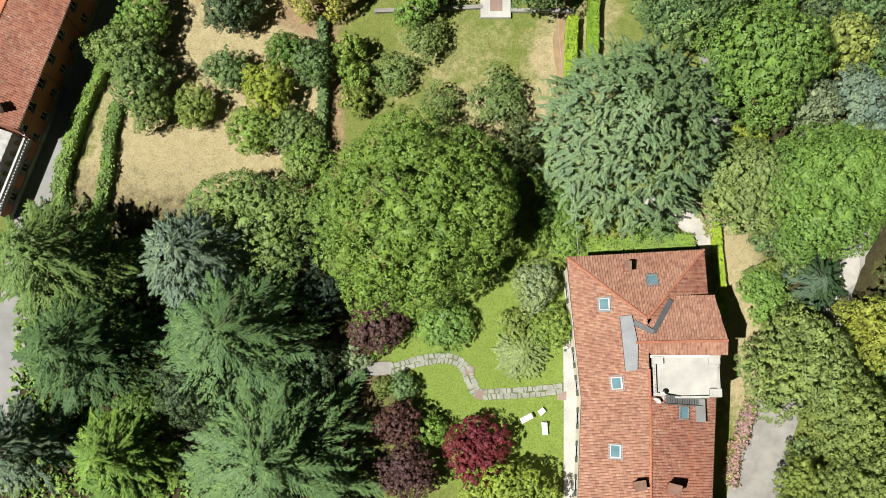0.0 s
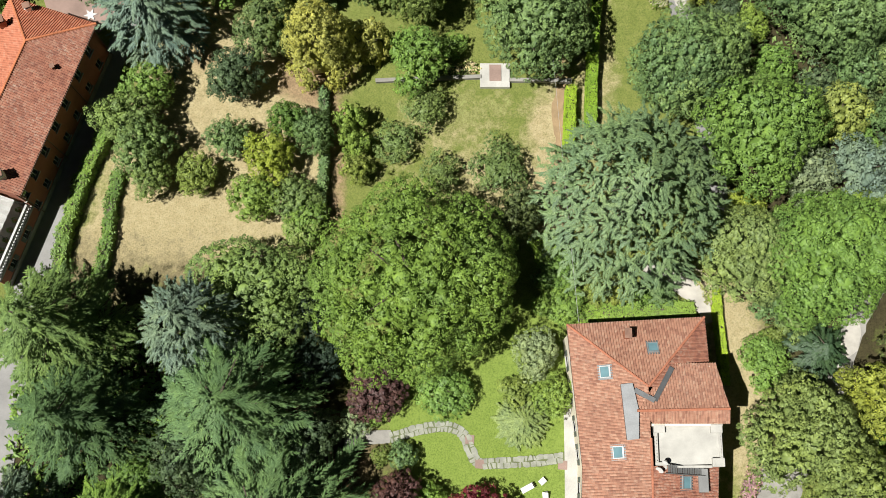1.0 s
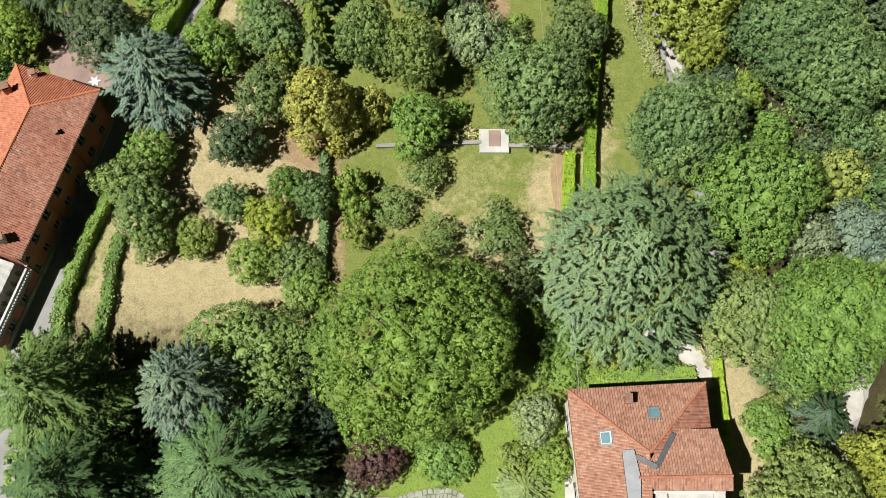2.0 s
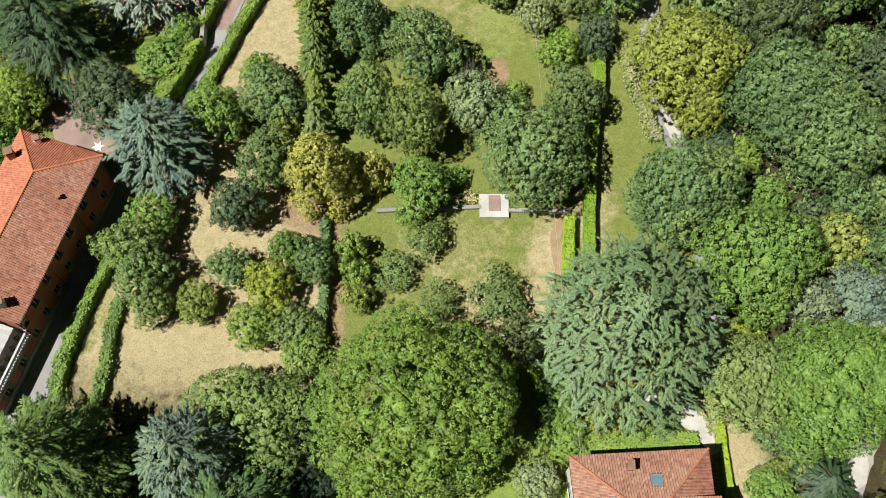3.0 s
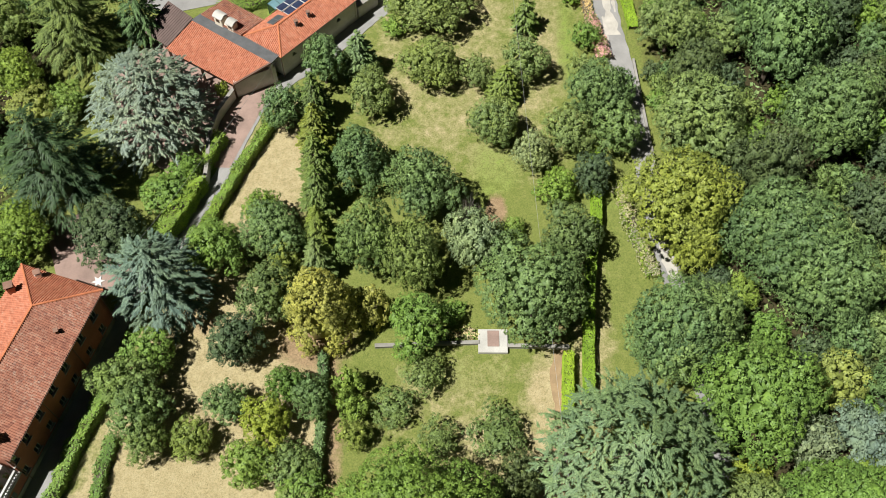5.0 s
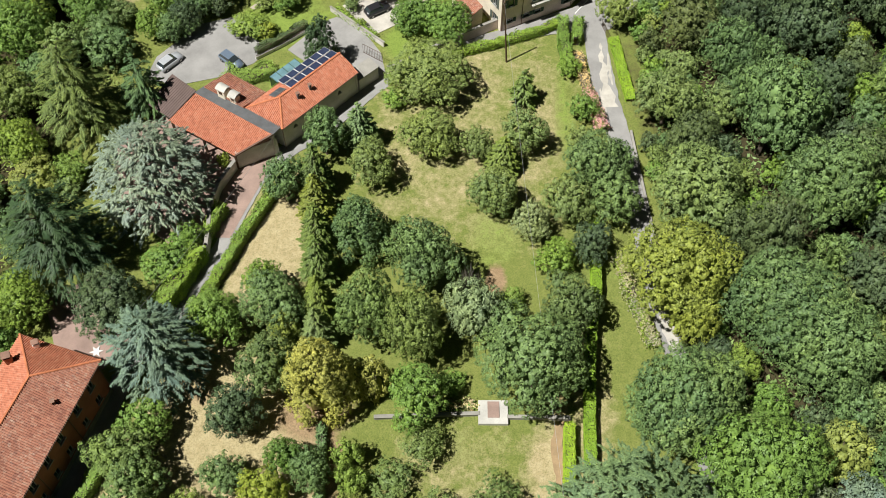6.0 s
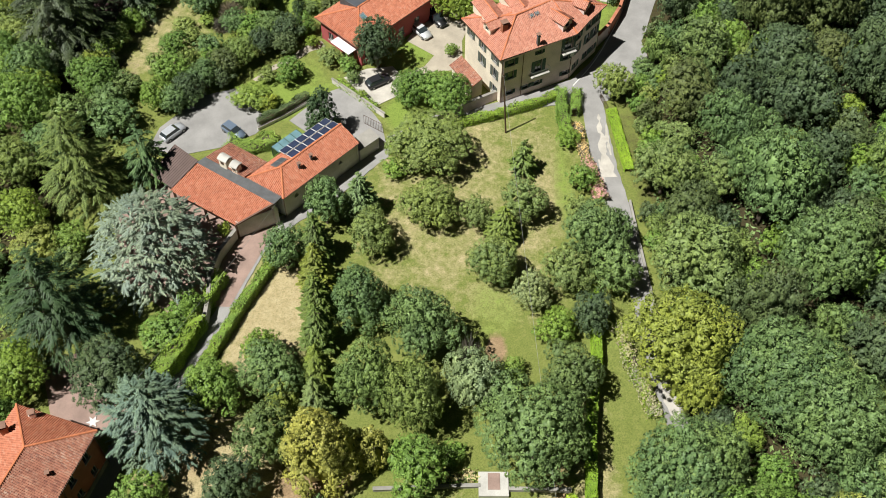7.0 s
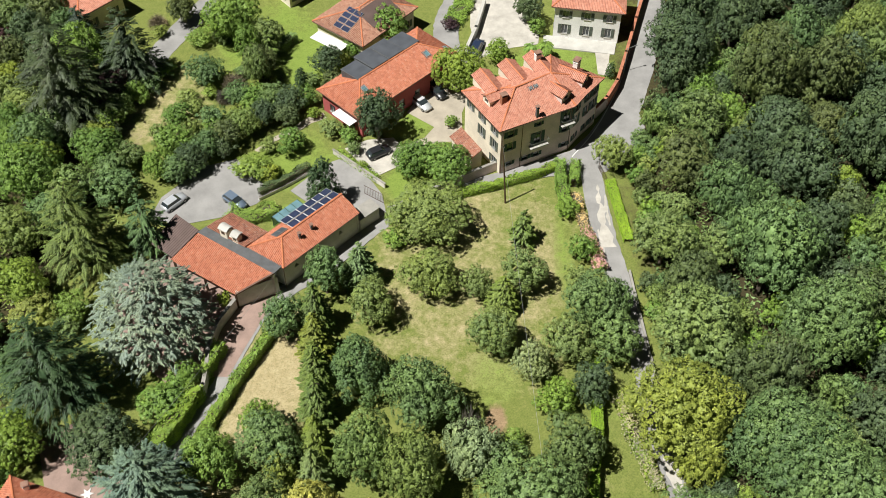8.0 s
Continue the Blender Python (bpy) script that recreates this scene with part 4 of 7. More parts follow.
plant("MO", 23.3, 81.8, 2.4, 7)
plant("MV", 6.7, 76.7, 3.1, 7)
plant("O", -20.5, 59.6, 3.9, 8)
plant("M", -22.2, 63.4, 2.4, 6)
plant("V", -20.4, 50.5, 3.6, 9)
plant("VY", -19.1, 56.5, 1.9, 6)
plant("G", -13.9, 48.6, 4.6, 14)
plant("G", -7.8, 49.7, 1.9, 9)
plant("M", -3.0, 47.3, 3.7, 8)
plant("M", 1.3, 50.4, 1.6, 2.5)
plant("M", -27.1, 57.0, 3.3, 8)
plant("VM", -27.9, 59.3, 2.8, 5)
plant("Y", 28.6, 62.1, 6.8, 14)
plant("Y", 30.0, 57.3, 3.3, 9)
plant("YL", 35.6, 52.4, 2.4, 5)
plant("O", 27.3, 45.6, 6.2, 13)
plant("V", -2.1, 96.9, 5.7, 8)
plant("MV", -1.9, 86.0, 3.9, 7)
plant("T", 11.5, 95.1, 1.8, 7)
plant("V", 11.2, 86.8, 3.1, 6.5)
plant("V", 4.6, 85.1, 2.3, 5.5)
plant("T", 8.2, 83.1, 2.4, 7)
plant("MV", 6.6, 75.8, 2.9, 7)
plant("M", 19.7, 92.3, 1.9, 4)
plant("V", 18.9, 86.7, 2.0, 4)
plant("O", 40.1, 58.3, 6.0, 14)
plant("O", 44.1, 51.7, 6.1, 15)
plant("E", 39.3, 66.8, 4.6, 15)
plant("O", 48.6, 74.6, 6.0, 15)
plant("O", 40.1, 56.6, 6.9, 14)
plant("EZ", -15.7, 18.1, 2.7, 4.0)
plant("EZ", -13.7, 13.1, 2.8, 4.0)
plant("M", -51.6, 59.6, 3.8, 7.0)
plant("E", -10.3, 116.7, 3.7, 9.0)
plant("M", -4.5, 109.2, 3.3, 6.0)
plant("M", 0.3, 107.8, 3.9, 6.5)
plant("M", 2.4, 128.4, 4.3, 8.0)
plant("M", 9.1, 136.4, 2.3, 4.0)
plant("L", 1.2, 119.7, 1.1, 2.0)
plant("D", -50.3, 90.8, 5.9, 18.0)
plant("D", -41.9, 93.6, 3.5, 11.0)
plant("E", -30.7, 131.5, 3.2, 6.0)
plant("V", -30.6, 139.1, 2.9, 6.0)
plant("M", -61.1, 102.6, 5.0, 10.0)
plant("O", -60.2, 92.6, 4.0, 8.0)
plant("M", -57.2, 83.9, 3.8, 7.0)
plant("V", -54.3, 79.1, 3.4, 5.0)
plant("L", -50.4, 80.9, 2.7, 4.0)
plant("M", -36.6, 141.6, 4.9, 9.0)
plant("M", -9.4, 141.0, 3.5, 7.0)
plant("V", 26.0, 110.5, 2.8, 6.0)
plant("M", 16.3, 144.2, 1.6, 3.0)
plant("C", 28.2, 132.5, 0.9, 3.0)
plant("E", 14.8, 146.9, 2.6, 6.0)
plant("V", -53.3, 67.6, 2.1, 5.0)
plant("O", -62.1, 110.4, 4.3, 9.0)
plant("M", -53.2, 111.0, 3.9, 6.0)
plant("M", -6.8, 94.7, 2.0, 2.5)
plant("E", -26.6, 2.7, 3.5, 10.0)
plant("E", -13.4, 5.1, 2.7, 6.0)
plant("L", -54.1, 114.4, 2.7, 4.0)
plant("V", -48.8, 110.4, 2.6, 4.0)
plant("M", -64.8, 109.7, 3.9, 8.0)
plant("M", -60.4, 106.7, 3.6, 8.0)
plant("P", 0.9, 145.2, 1.4, 2.0)
plant("DZ", -59.4, 120.5, 8.4, 21.0)
plant("DZ", -51.9, 130.7, 5.7, 15.0)
plant("DZ", -61.6, 138.0, 3.2, 10.0)
plant("L", -54.8, 133.2, 2.6, 6.0)
plant("P", -54.2, 126.6, 2.8, 5.0)
plant("M", -57.8, 122.7, 3.0, 6.0)
plant("Y", -61.4, 121.8, 1.6, 3.0)
plant("E", -51.2, 130.8, 2.4, 5.0)
plant("O", -49.0, 127.8, 1.9, 3.0)
plant("M", -50.4, 124.7, 2.2, 4.0)
plant("O", -52.1, 121.3, 2.4, 4.0)
plant("M", -53.3, 117.9, 2.3, 4.0)
plant("V", -54.7, 115.3, 2.5, 4.0)
plant("V", -65.6, 119.5, 3.9, 7.0)
plant("L", -71.3, 128.1, 2.4, 5.0)
plant("V", -75.3, 143.9, 3.5, 7.0)
plant("P", -75.0, 137.0, 2.1, 5.0)
plant("E", -70.7, 138.0, 3.3, 8.0)
plant("M", -67.0, 116.0, 3.0, 7.0)
plant("O", -62.0, 114.7, 3.0, 7.0)
plant("E", -59.4, 114.3, 2.6, 5.0)
plant("X", -50.9, 145.5, 1.8, 3.0)
plant("Y", -49.8, 142.4, 1.4, 2.0)
plant("E", -46.3, 146.3, 2.6, 6.0)
plant("T", -38.1, 142.3, 2.7, 8.0)
plant("L", -42.7, 140.5, 2.2, 2.5)
plant("O", -39.7, 129.8, 3.1, 5.0)
plant("X", -34.9, 128.7, 2.1, 4.0)
plant("X", -36.2, 125.5, 1.5, 3.0)
plant("M", -47.1, 132.3, 1.9, 2.0)
plant("V", -42.2, 125.1, 1.9, 2.0)
plant("L", -38.5, 126.4, 1.3, 2.0)
plant("M", -42.8, 120.1, 2.4, 3.5)
plant("V", -40.2, 122.3, 1.6, 2.5)
plant("O", -37.0, 119.5, 2.0, 3.5)
plant("V", -30.7, 129.0, 2.2, 8.0)
plant("M", -32.8, 134.9, 2.5, 8.0)
plant("T", -29.7, 135.9, 1.9, 7.0)
plant("M", -35.4, 139.9, 2.3, 8.0)
plant("C", -23.8, 129.4, 1.1, 4.0)
plant("E", -19.7, 132.6, 2.8, 5.0)
plant("Y", -17.3, 134.7, 1.2, 2.5)
plant("E", -18.5, 128.7, 1.7, 3.5)
plant("M", -15.3, 137.9, 2.3, 4.0)
plant("L", -12.1, 139.9, 1.8, 3.5)
plant("V", -22.3, 129.9, 1.5, 2.0)
plant("O", -33.7, 124.8, 2.2, 4.0)
plant("M", -30.6, 124.0, 2.0, 4.0)
plant("O", -27.7, 123.4, 2.4, 5.0)
plant("E", -24.7, 122.6, 2.6, 5.0)
plant("M", -22.3, 124.4, 1.8, 3.5)
plant("E", -25.3, 119.8, 2.2, 4.0)
plant("E", -28.6, 119.9, 2.3, 4.5)
plant("L", -31.4, 122.1, 1.6, 3.0)
plant("O", -31.6, 117.2, 2.5, 5.0)
plant("E", -34.0, 114.8, 2.5, 5.0)
plant("M", -36.5, 117.3, 1.6, 3.0)
plant("O", -36.5, 112.0, 2.4, 5.0)
plant("E", -34.2, 112.4, 1.8, 3.5)
plant("E", -38.7, 109.0, 2.4, 5.0)
plant("O", -40.4, 107.0, 2.2, 4.5)
plant("M", -41.8, 113.7, 2.8, 4.5)
plant("O", -39.5, 115.8, 1.8, 4.0)
plant("O", -37.9, 107.9, 1.4, 3.0)
plant("M", -43.3, 107.9, 2.4, 5.0)
plant("O", -44.2, 114.8, 1.9, 4.0)
plant("M", -23.9, 113.9, 2.3, 4.0)
plant("V", -27.3, 113.5, 1.5, 2.5)
plant("L", -29.0, 108.2, 2.9, 3.4)
plant("L", -26.4, 107.6, 1.6, 2.8)
plant("V", -18.0, 117.7, 1.8, 2.6)
plant("M", -14.9, 115.9, 1.6, 2.6)
plant("V", -14.0, 113.4, 1.2, 2.0)
plant("M", -21.0, 121.5, 1.1, 2.0)
plant("C", -17.6, 102.5, 2.7, 9.5)
plant("L", -12.6, 110.0, 0.8, 1.4)
plant("V", -15.8, 27.3, 2.1, 4.0)
plant("M", 18.4, 100.5, 1.7, 2.6)
plant("L", -29.7, 82.9, 1.0, 3.0)
plant("V", -50.2, 78.9, 2.0, 3.0)



def wood(x0, x1, y0, y1, inside, kinds, rmin, rmax, seed, tries, close=0.62, hk=2.0):
    """Trees set at random over an area, none too near another."""
    rng = random.Random(seed)
    for _ in range(tries):
        x, y, r = rng.uniform(x0, x1), rng.uniform(y0, y1), rng.uniform(rmin, rmax)
        if inside(x, y) and all(math.hypot(x - a, y - b) > (r + c) * close for a, b, c in SPOTS):
            plant(rng.choice(kinds), x, y, r, r * hk * rng.uniform(0.82, 1.25), "trees of the wood", True)


def east_wood(x, y):
    edge = np.interp(y, [-25, 20, 45, 62, 80, 100, 112, 120, 135, 155, 185], [42, 50, 35, 31.5, 30.2, 30.2, 30, 34, 38.5, 43, 46])
    return x > edge and x < 49 + 0.24 * max(y, 0)


wood(30, 112, -22, 185, east_wood, "OEEEEEOVEEVO", 3.6, 6.2, 5, 6000, 0.88, 2.5)
wood(28, 40, 58, 116, lambda x, y: np.interp(y, [58, 62, 80, 92, 100, 116], [30.4, 29.8, 28.8, 28.2, 29.2, 29.8]) < x < 36, "OMVOE", 1.2, 2.2, 8, 1500, 0.7, 1.9)
wood(29, 112, 40, 185, east_wood, "OEMOV", 2.0, 3.4, 6, 2500, 0.66, 2.4)
wood(28, 50, 112, 172, lambda x, y: 0 < x - np.interp(y, [112, 120, 136, 154, 172], [30.2, 33.0, 37.6, 42.0, 44.6]) < 3.0, "OEMO", 1.5, 2.6, 12, 1500, 0.7, 2.4)
DRIVE = smooth_line([(31, -20), (33.6, -8), (35.2, -2), (37.5, 2.5), (40.5, 7), (43.5, 12.5), (46, 18), (48.5, 22)], 1.0)
LANE = smooth_line([(27.2, 63), (28.6, 55), (30, 45), (31.5, 34), (31, 27)], 1.0)


def south_east(x, y):
    clear = min(np.hypot(DRIVE[:, 0] - x, DRIVE[:, 1] - y).min() - 3.4, np.hypot(LANE[:, 0] - x, LANE[:, 1] - y).min() - 2.2)
    return clear > 0 and x > (37 if y < 6 else 34.5 if y < 22 else 32)


wood(30, 56, -14, 62, south_east, "MOLVME", 1.6, 3.2, 7, 2500, 0.66, 1.9)


def west_scrub(x, y):
    if y < 95:
        return x < -52 - 0.16 * (y - 50) and x > -50 - 0.24 * y
    return x < np.interp(y, [95, 105, 115, 122, 135, 160], [-47, -47, -52, -55, -60, -72]) and x > -50 - 0.24 * y and not (abs(x + 61) < 5 and 95 < y < 128)


wood(-100, -50, 104, 170, lambda x, y: west_scrub(x, y) and x < -56, "EOEOM", 2.6, 4.6, 10, 900, 0.72, 2.0)
wood(-110, -44, 52, 180, west_scrub, "OMOVOEEVO", 2.0, 4.2, 9, 2600, 0.72, 1.8)
undergrowth("undergrowth", 30, 85, -15, 150, 34000, "O", "low dark green scrub under the wood", 3, lambda x, y: east_wood(x, y))
undergrowth("undergrowth", -90, -46, 50, 160, 12000, "V", "weedy scrub on the far slope", 4, lambda x, y: west_scrub(x, y), 0.7)
undergrowth("undergrowth", -47, -22, -12, 17, 6000, "M", "low green ground cover under the cedars", 5, None, 0.9)
# ---- building parts ----
def wpart(name, bm, material, parent, label="", smooth=False):
    """A part whose mesh is drawn in world metres."""
    ob = part(name, bm, material, parent, label, smooth)
    if parent.data is None:
        ob.matrix_parent_inverse = parent.matrix_basis.inverted()
    return ob


class Slope:
    """The plane of a roof: u along the eave, v down the slope, n up and out."""

    def __init__(self, pts):
        self.p = [Vector(p) for p in pts]
        n = Vector((0, 0, 0))
        for i in range(1, len(self.p) - 1):
            n += (self.p[i] - self.p[0]).cross(self.p[i + 1] - self.p[0])
        self.n = n.normalized() if n.z > 0 else -n.normalized()
        self.u = Vector((0, 0, 1)).cross(self.n)
        self.u = self.u.normalized() if self.u.length > 1e-4 else Vector((1, 0, 0))
        self.v = self.u.cross(self.n)
        self.v = self.v if self.v.z < 0 else -self.v
        self.o = sum(self.p, Vector((0, 0, 0))) / len(self.p)

    def z(self, x, y):
        return self.o.z - (self.n.x * (x - self.o.x) + self.n.y * (y - self.o.y)) / self.n.z

    def at(self, x, y, lift=0.0):
        """The pose of a thing that lies on the slope at x, y: its x along the eave, its z out of the roof."""
        m = Matrix((self.u, self.n.cross(self.u), self.n)).transposed().to_4x4()
        return Matrix.Translation(Vector((x, y, self.z(x, y))) + self.n * lift) @ m


def clip(poly, lo, hi):
    for sign, lim in ((1, lo), (-1, -hi)):
        out = []
        for i, a in enumerate(poly):
            b = poly[(i + 1) % len(poly)]
            da, db = sign * a[0] - lim, sign * b[0] - lim
            if da >= 0:
                out.append(a)
            if (da < 0) != (db < 0):
                k = da / (da - db)
                out.append((a[0] + (b[0] - a[0]) * k, a[1] + (b[1] - a[1]) * k))
        poly = out
        if len(poly) < 3:
            return []
    return poly


def roof(parent, pts, material, pitch=0.27, relief=0.10, thick=0.14, name="roof", label=""):
    """A tiled roof slope: rounded courses of tiles on a boarded slab."""
    s = Slope(pts)
    flat = [((p - s.o).dot(s.u), (p - s.o).dot(s.v)) for p in s.p]
    bm = bmesh.new()
    uv = bm.loops.layers.uv.new("UVMap")
    a0, a1 = min(a for a, _ in flat), max(a for a, _ in flat)
    cuts = (0.0, 0.16, 0.46, 0.62, 1.0)
    rise = (0.0, 0.95, 0.95, 0.0, 0.0)
    for c in range(int((a1 - a0) / pitch) + 1):
        for i in range(4):
            lo, hi = a0 + (c + cuts[i]) * pitch, a0 + (c + cuts[i + 1]) * pitch
            poly = clip(flat, lo, min(hi, a1))
            if not poly:
                continue
            vs = []
            for a, b in poly:
                k = (a - lo) / (hi - lo)
                vs.append(bm.verts.new(s.o + s.u * a + s.v * b + s.n * (0.02 + relief * (rise[i] * (1 - k) + rise[i + 1] * k))))
            f = bm.faces.new(vs)
            for lp, (a, b) in zip(f.loops, poly):
                lp[uv].uv = (a - a0 + 0.001, b + 40)
    top = [bm.verts.new(s.o + s.u * a + s.v * b + s.n * 0.02) for a, b in flat]
    low = [bm.verts.new(s.o + s.u * a + s.v * b - s.n * thick) for a, b in flat]
    bm.faces.new(low)
    for i in range(len(flat)):
        j = (i + 1) % len(flat)
        bm.faces.new((low[i], low[j], top[j], top[i]))
    bm.normal_update()
    ob = wpart(name, bm, material, parent, label)
    return s


def ridge(parent, a, b, material, r=0.15, name="ridge"):
    """A line of overlapping half-round ridge tiles."""
    a, b = Vector(a), Vector(b)
    bm = bmesh.new()
    n = max(2, int((b - a).length / 0.42))
    q = (b - a).to_track_quat("Z", "Y")
    rings = []
    for i in range(n):
        for k, rr in ((i / n, r), ((i + 0.97) / n, r * 0.86)):
            rings.append([bm.verts.new(a.lerp(b, k) + q @ Vector((rr * math.cos(2 * math.pi * s / 7), rr * math.sin(2 * math.pi * s / 7), 0))) for s in range(7)])
    for s, t in zip(rings, rings[1:]):
        for k in range(7):
            bm.faces.new((s[k], s[(k + 1) % 7], t[(k + 1) % 7], t[k]))
    bm.faces.new(rings[0][::-1]), bm.faces.new(rings[-1])
    wpart(name, bm, material, parent)


def gutter(parent, a, b, r=0.07, name="gutter"):
    bm = bmesh.new()
    tube(bm, a, b, r, r, 6)
    wpart(name, bm, GUTTER, parent)


def pipe(parent, x, y, z0, z1, r=0.055):
    bm = bmesh.new()
    tube(bm, (x, y, z0), (x, y, z1), r, r, 6)
    wpart("downpipe", bm, GUTTER, parent)


def wall(parent, p0, p1, z0, z1, material, openings=(), thick=0.35, name="wall"):
    """A wall from p0 to p1, its outer face to the right of that way, pierced by openings (along, width, foot, height).
    Returns the pose of its outer face: x along, y inwards, z up."""
    d = Vector((p1[0] - p0[0], p1[1] - p0[1]))
    L, m = d.length, pose(p0[0], p0[1], 0, 0, 0, math.degrees(math.atan2(d.y, d.x)))
    xs = sorted({0.0, L, *(o[0] for o in openings), *(o[0] + o[1] for o in openings)})
    zs = sorted({z0, z1, *(o[2] for o in openings), *(o[2] + o[3] for o in openings)})
    bm = bmesh.new()

    def solid(i, k):
        if not (0 <= i < len(xs) - 1 and 0 <= k < len(zs) - 1):
            return False
        x, z = (xs[i] + xs[i + 1]) / 2, (zs[k] + zs[k + 1]) / 2
        return not any(o[0] < x < o[0] + o[1] and o[2] < z < o[2] + o[3] for o in openings)

    def quad(*ps):
        bm.faces.new([bm.verts.new(m @ Vector(p)) for p in ps])

    for i in range(len(xs) - 1):
        for k in range(len(zs) - 1):
            if not solid(i, k):
                continue
            xa, xb, za, zb = xs[i], xs[i + 1], zs[k], zs[k + 1]
            quad((xa, 0, za), (xb, 0, za), (xb, 0, zb), (xa, 0, zb))
            quad((xb, thick, za), (xa, thick, za), (xa, thick, zb), (xb, thick, zb))
            if not solid(i - 1, k):
                quad((xa, thick, za), (xa, 0, za), (xa, 0, zb), (xa, thick, zb))
            if not solid(i + 1, k):
                quad((xb, 0, za), (xb, thick, za), (xb, thick, zb), (xb, 0, zb))
            if not solid(i, k - 1):
                quad((xa, thick, za), (xb, thick, za), (xb, 0, za), (xa, 0, za))
            if not solid(i, k + 1):
                quad((xa, 0, zb), (xb, 0, zb), (xb, thick, zb), (xa, thick, zb))
    wpart(name, bm, material, parent)
    return m


def window(parent, m, x, w, z, h, shutters=None, sill=True, frame_mat=None, pane_mat=None, name="window"):
    """A window in an opening: frame, two panes, sill and, where it has them, open shutters."""
    fm = frame_mat or WHITE_PAINT
    t = 0.06
    fr = wpart(name, boxes((x, x + t, 0.12, 0.2, z, z + h), (x + w - t, x + w, 0.12, 0.2, z, z + h), (x + t, x + w - t, 0.12, 0.2, z, z + t),
                           (x + t, x + w - t, 0.12, 0.2, z + h - t, z + h), (x + w / 2 - t / 2, x + w / 2 + t / 2, 0.12, 0.2, z + t, z + h - t), m=m), fm, parent)
    for a, b in ((x + t, x + w / 2 - t / 2), (x + w / 2 + t / 2, x + w - t)):
        wpart("pane", boxes((a, b, 0.15, 0.17, z + t, z + h - t), m=m), pane_mat or GLASS, fr)
    if sill:
        wpart("sill", boxes((x - 0.1, x + w + 0.1, -0.12, 0.14, z - 0.08, z), m=m), CONCRETE_WHITE, fr)
    if shutters:
        for a, b in ((x - w / 2 - 0.02, x - 0.02), (x + w + 0.02, x + w * 1.5 + 0.02)):
            bm = bmesh.new()
            prof = [(-0.02, z), (-0.07, z)]
            for k in range(6):
                prof += [(-0.075, z + h * (0.06 + 0.147 * k)), (-0.05, z + h * (0.06 + 0.147 * k + 0.12))]
            prof += [(-0.07, z + h), (-0.02, z + h)]
            ends = [[bm.verts.new(m @ Vector((x_, y_, z_))) for y_, z_ in prof] for x_ in (a, b)]
            bm.faces.new(ends[0]), bm.faces.new(ends[1][::-1])
            for k in range(len(prof)):
                bm.faces.new((ends[0][k], ends[1][k], ends[1][(k + 1) % len(prof)], ends[0][(k + 1) % len(prof)]))
            bmesh.ops.recalc_face_normals(bm, faces=bm.faces[:])
            wpart("shutter", bm, shutters, fr, "open louvred shutter")
    return fr


def windows(parent, p0, p1, z0, z1, material, rows, shutters=None, thick=0.35, **more):
    """A wall with rows of windows: (foot, height, width, places along)."""
    ops = [(u - w / 2, w, z, h) for z, h, w, us in rows for u in us]
    m = wall(parent, p0, p1, z0, z1, material, ops, thick)
    for x, w, z, h in ops:
        window(parent, m, x, w, z, h, shutters, **more)
    return m


def chimney(parent, x, y, z0, z1, w=0.7, d=0.5, turn=0.0, material=None, name="chimney"):
    m = pose(x, y, 0, 0, 0, turn)
    st = wpart(name, boxes((-w / 2, w / 2, -d / 2, d / 2, z0, z1), (-w / 2 - 0.06, w / 2 + 0.06, -d / 2 - 0.06, d / 2 + 0.06, z1 - 0.12, z1), bevel=0.015, m=m), material or BRICK_WALL, parent)
    wpart("pot", boxes((-w / 2 + 0.04, -w / 2 + 0.16, -d / 2 + 0.04, d / 2 - 0.04, z1, z1 + 0.28), (w / 2 - 0.16, w / 2 - 0.04, -d / 2 + 0.04, d / 2 - 0.04, z1, z1 + 0.28), m=m), material or BRICK_WALL, st)
    wpart("cap", boxes((-w / 2 - 0.12, w / 2 + 0.12, -d / 2 - 0.12, d / 2 + 0.12, z1 + 0.28, z1 + 0.36), bevel=0.02, m=m), CHIMNEY_CAP, st)
    return st


def skylight(parent, s, x, y, w=1.15, h=1.3):
    m = s.at(x, y, 0.05)
    t = 0.12
    fr = wpart("skylight", boxes((-w / 2, -w / 2 + t, -h / 2, h / 2, 0, 0.16), (w / 2 - t, w / 2, -h / 2, h / 2, 0, 0.16), (-w / 2 + t, w / 2 - t, h / 2 - t * 1.6, h / 2, 0, 0.17),
                                 (-w / 2 + t, w / 2 - t, -h / 2, -h / 2 + t, 0, 0.15), bevel=0.012, m=m), ALUMINIUM, parent, "roof window in a grey metal frame")
    wpart("pane", boxes((-w / 2 + t, w / 2 - t, -h / 2 + t, h / 2 - t * 1.6, 0.06, 0.11), m=m), GLASS_SKY, fr)
    wpart("flashing", boxes((-w / 2 - 0.15, w / 2 + 0.15, -h / 2 - 0.2, h / 2 + 0.15, -0.02, 0.03), m=m), METAL_GREY, fr)


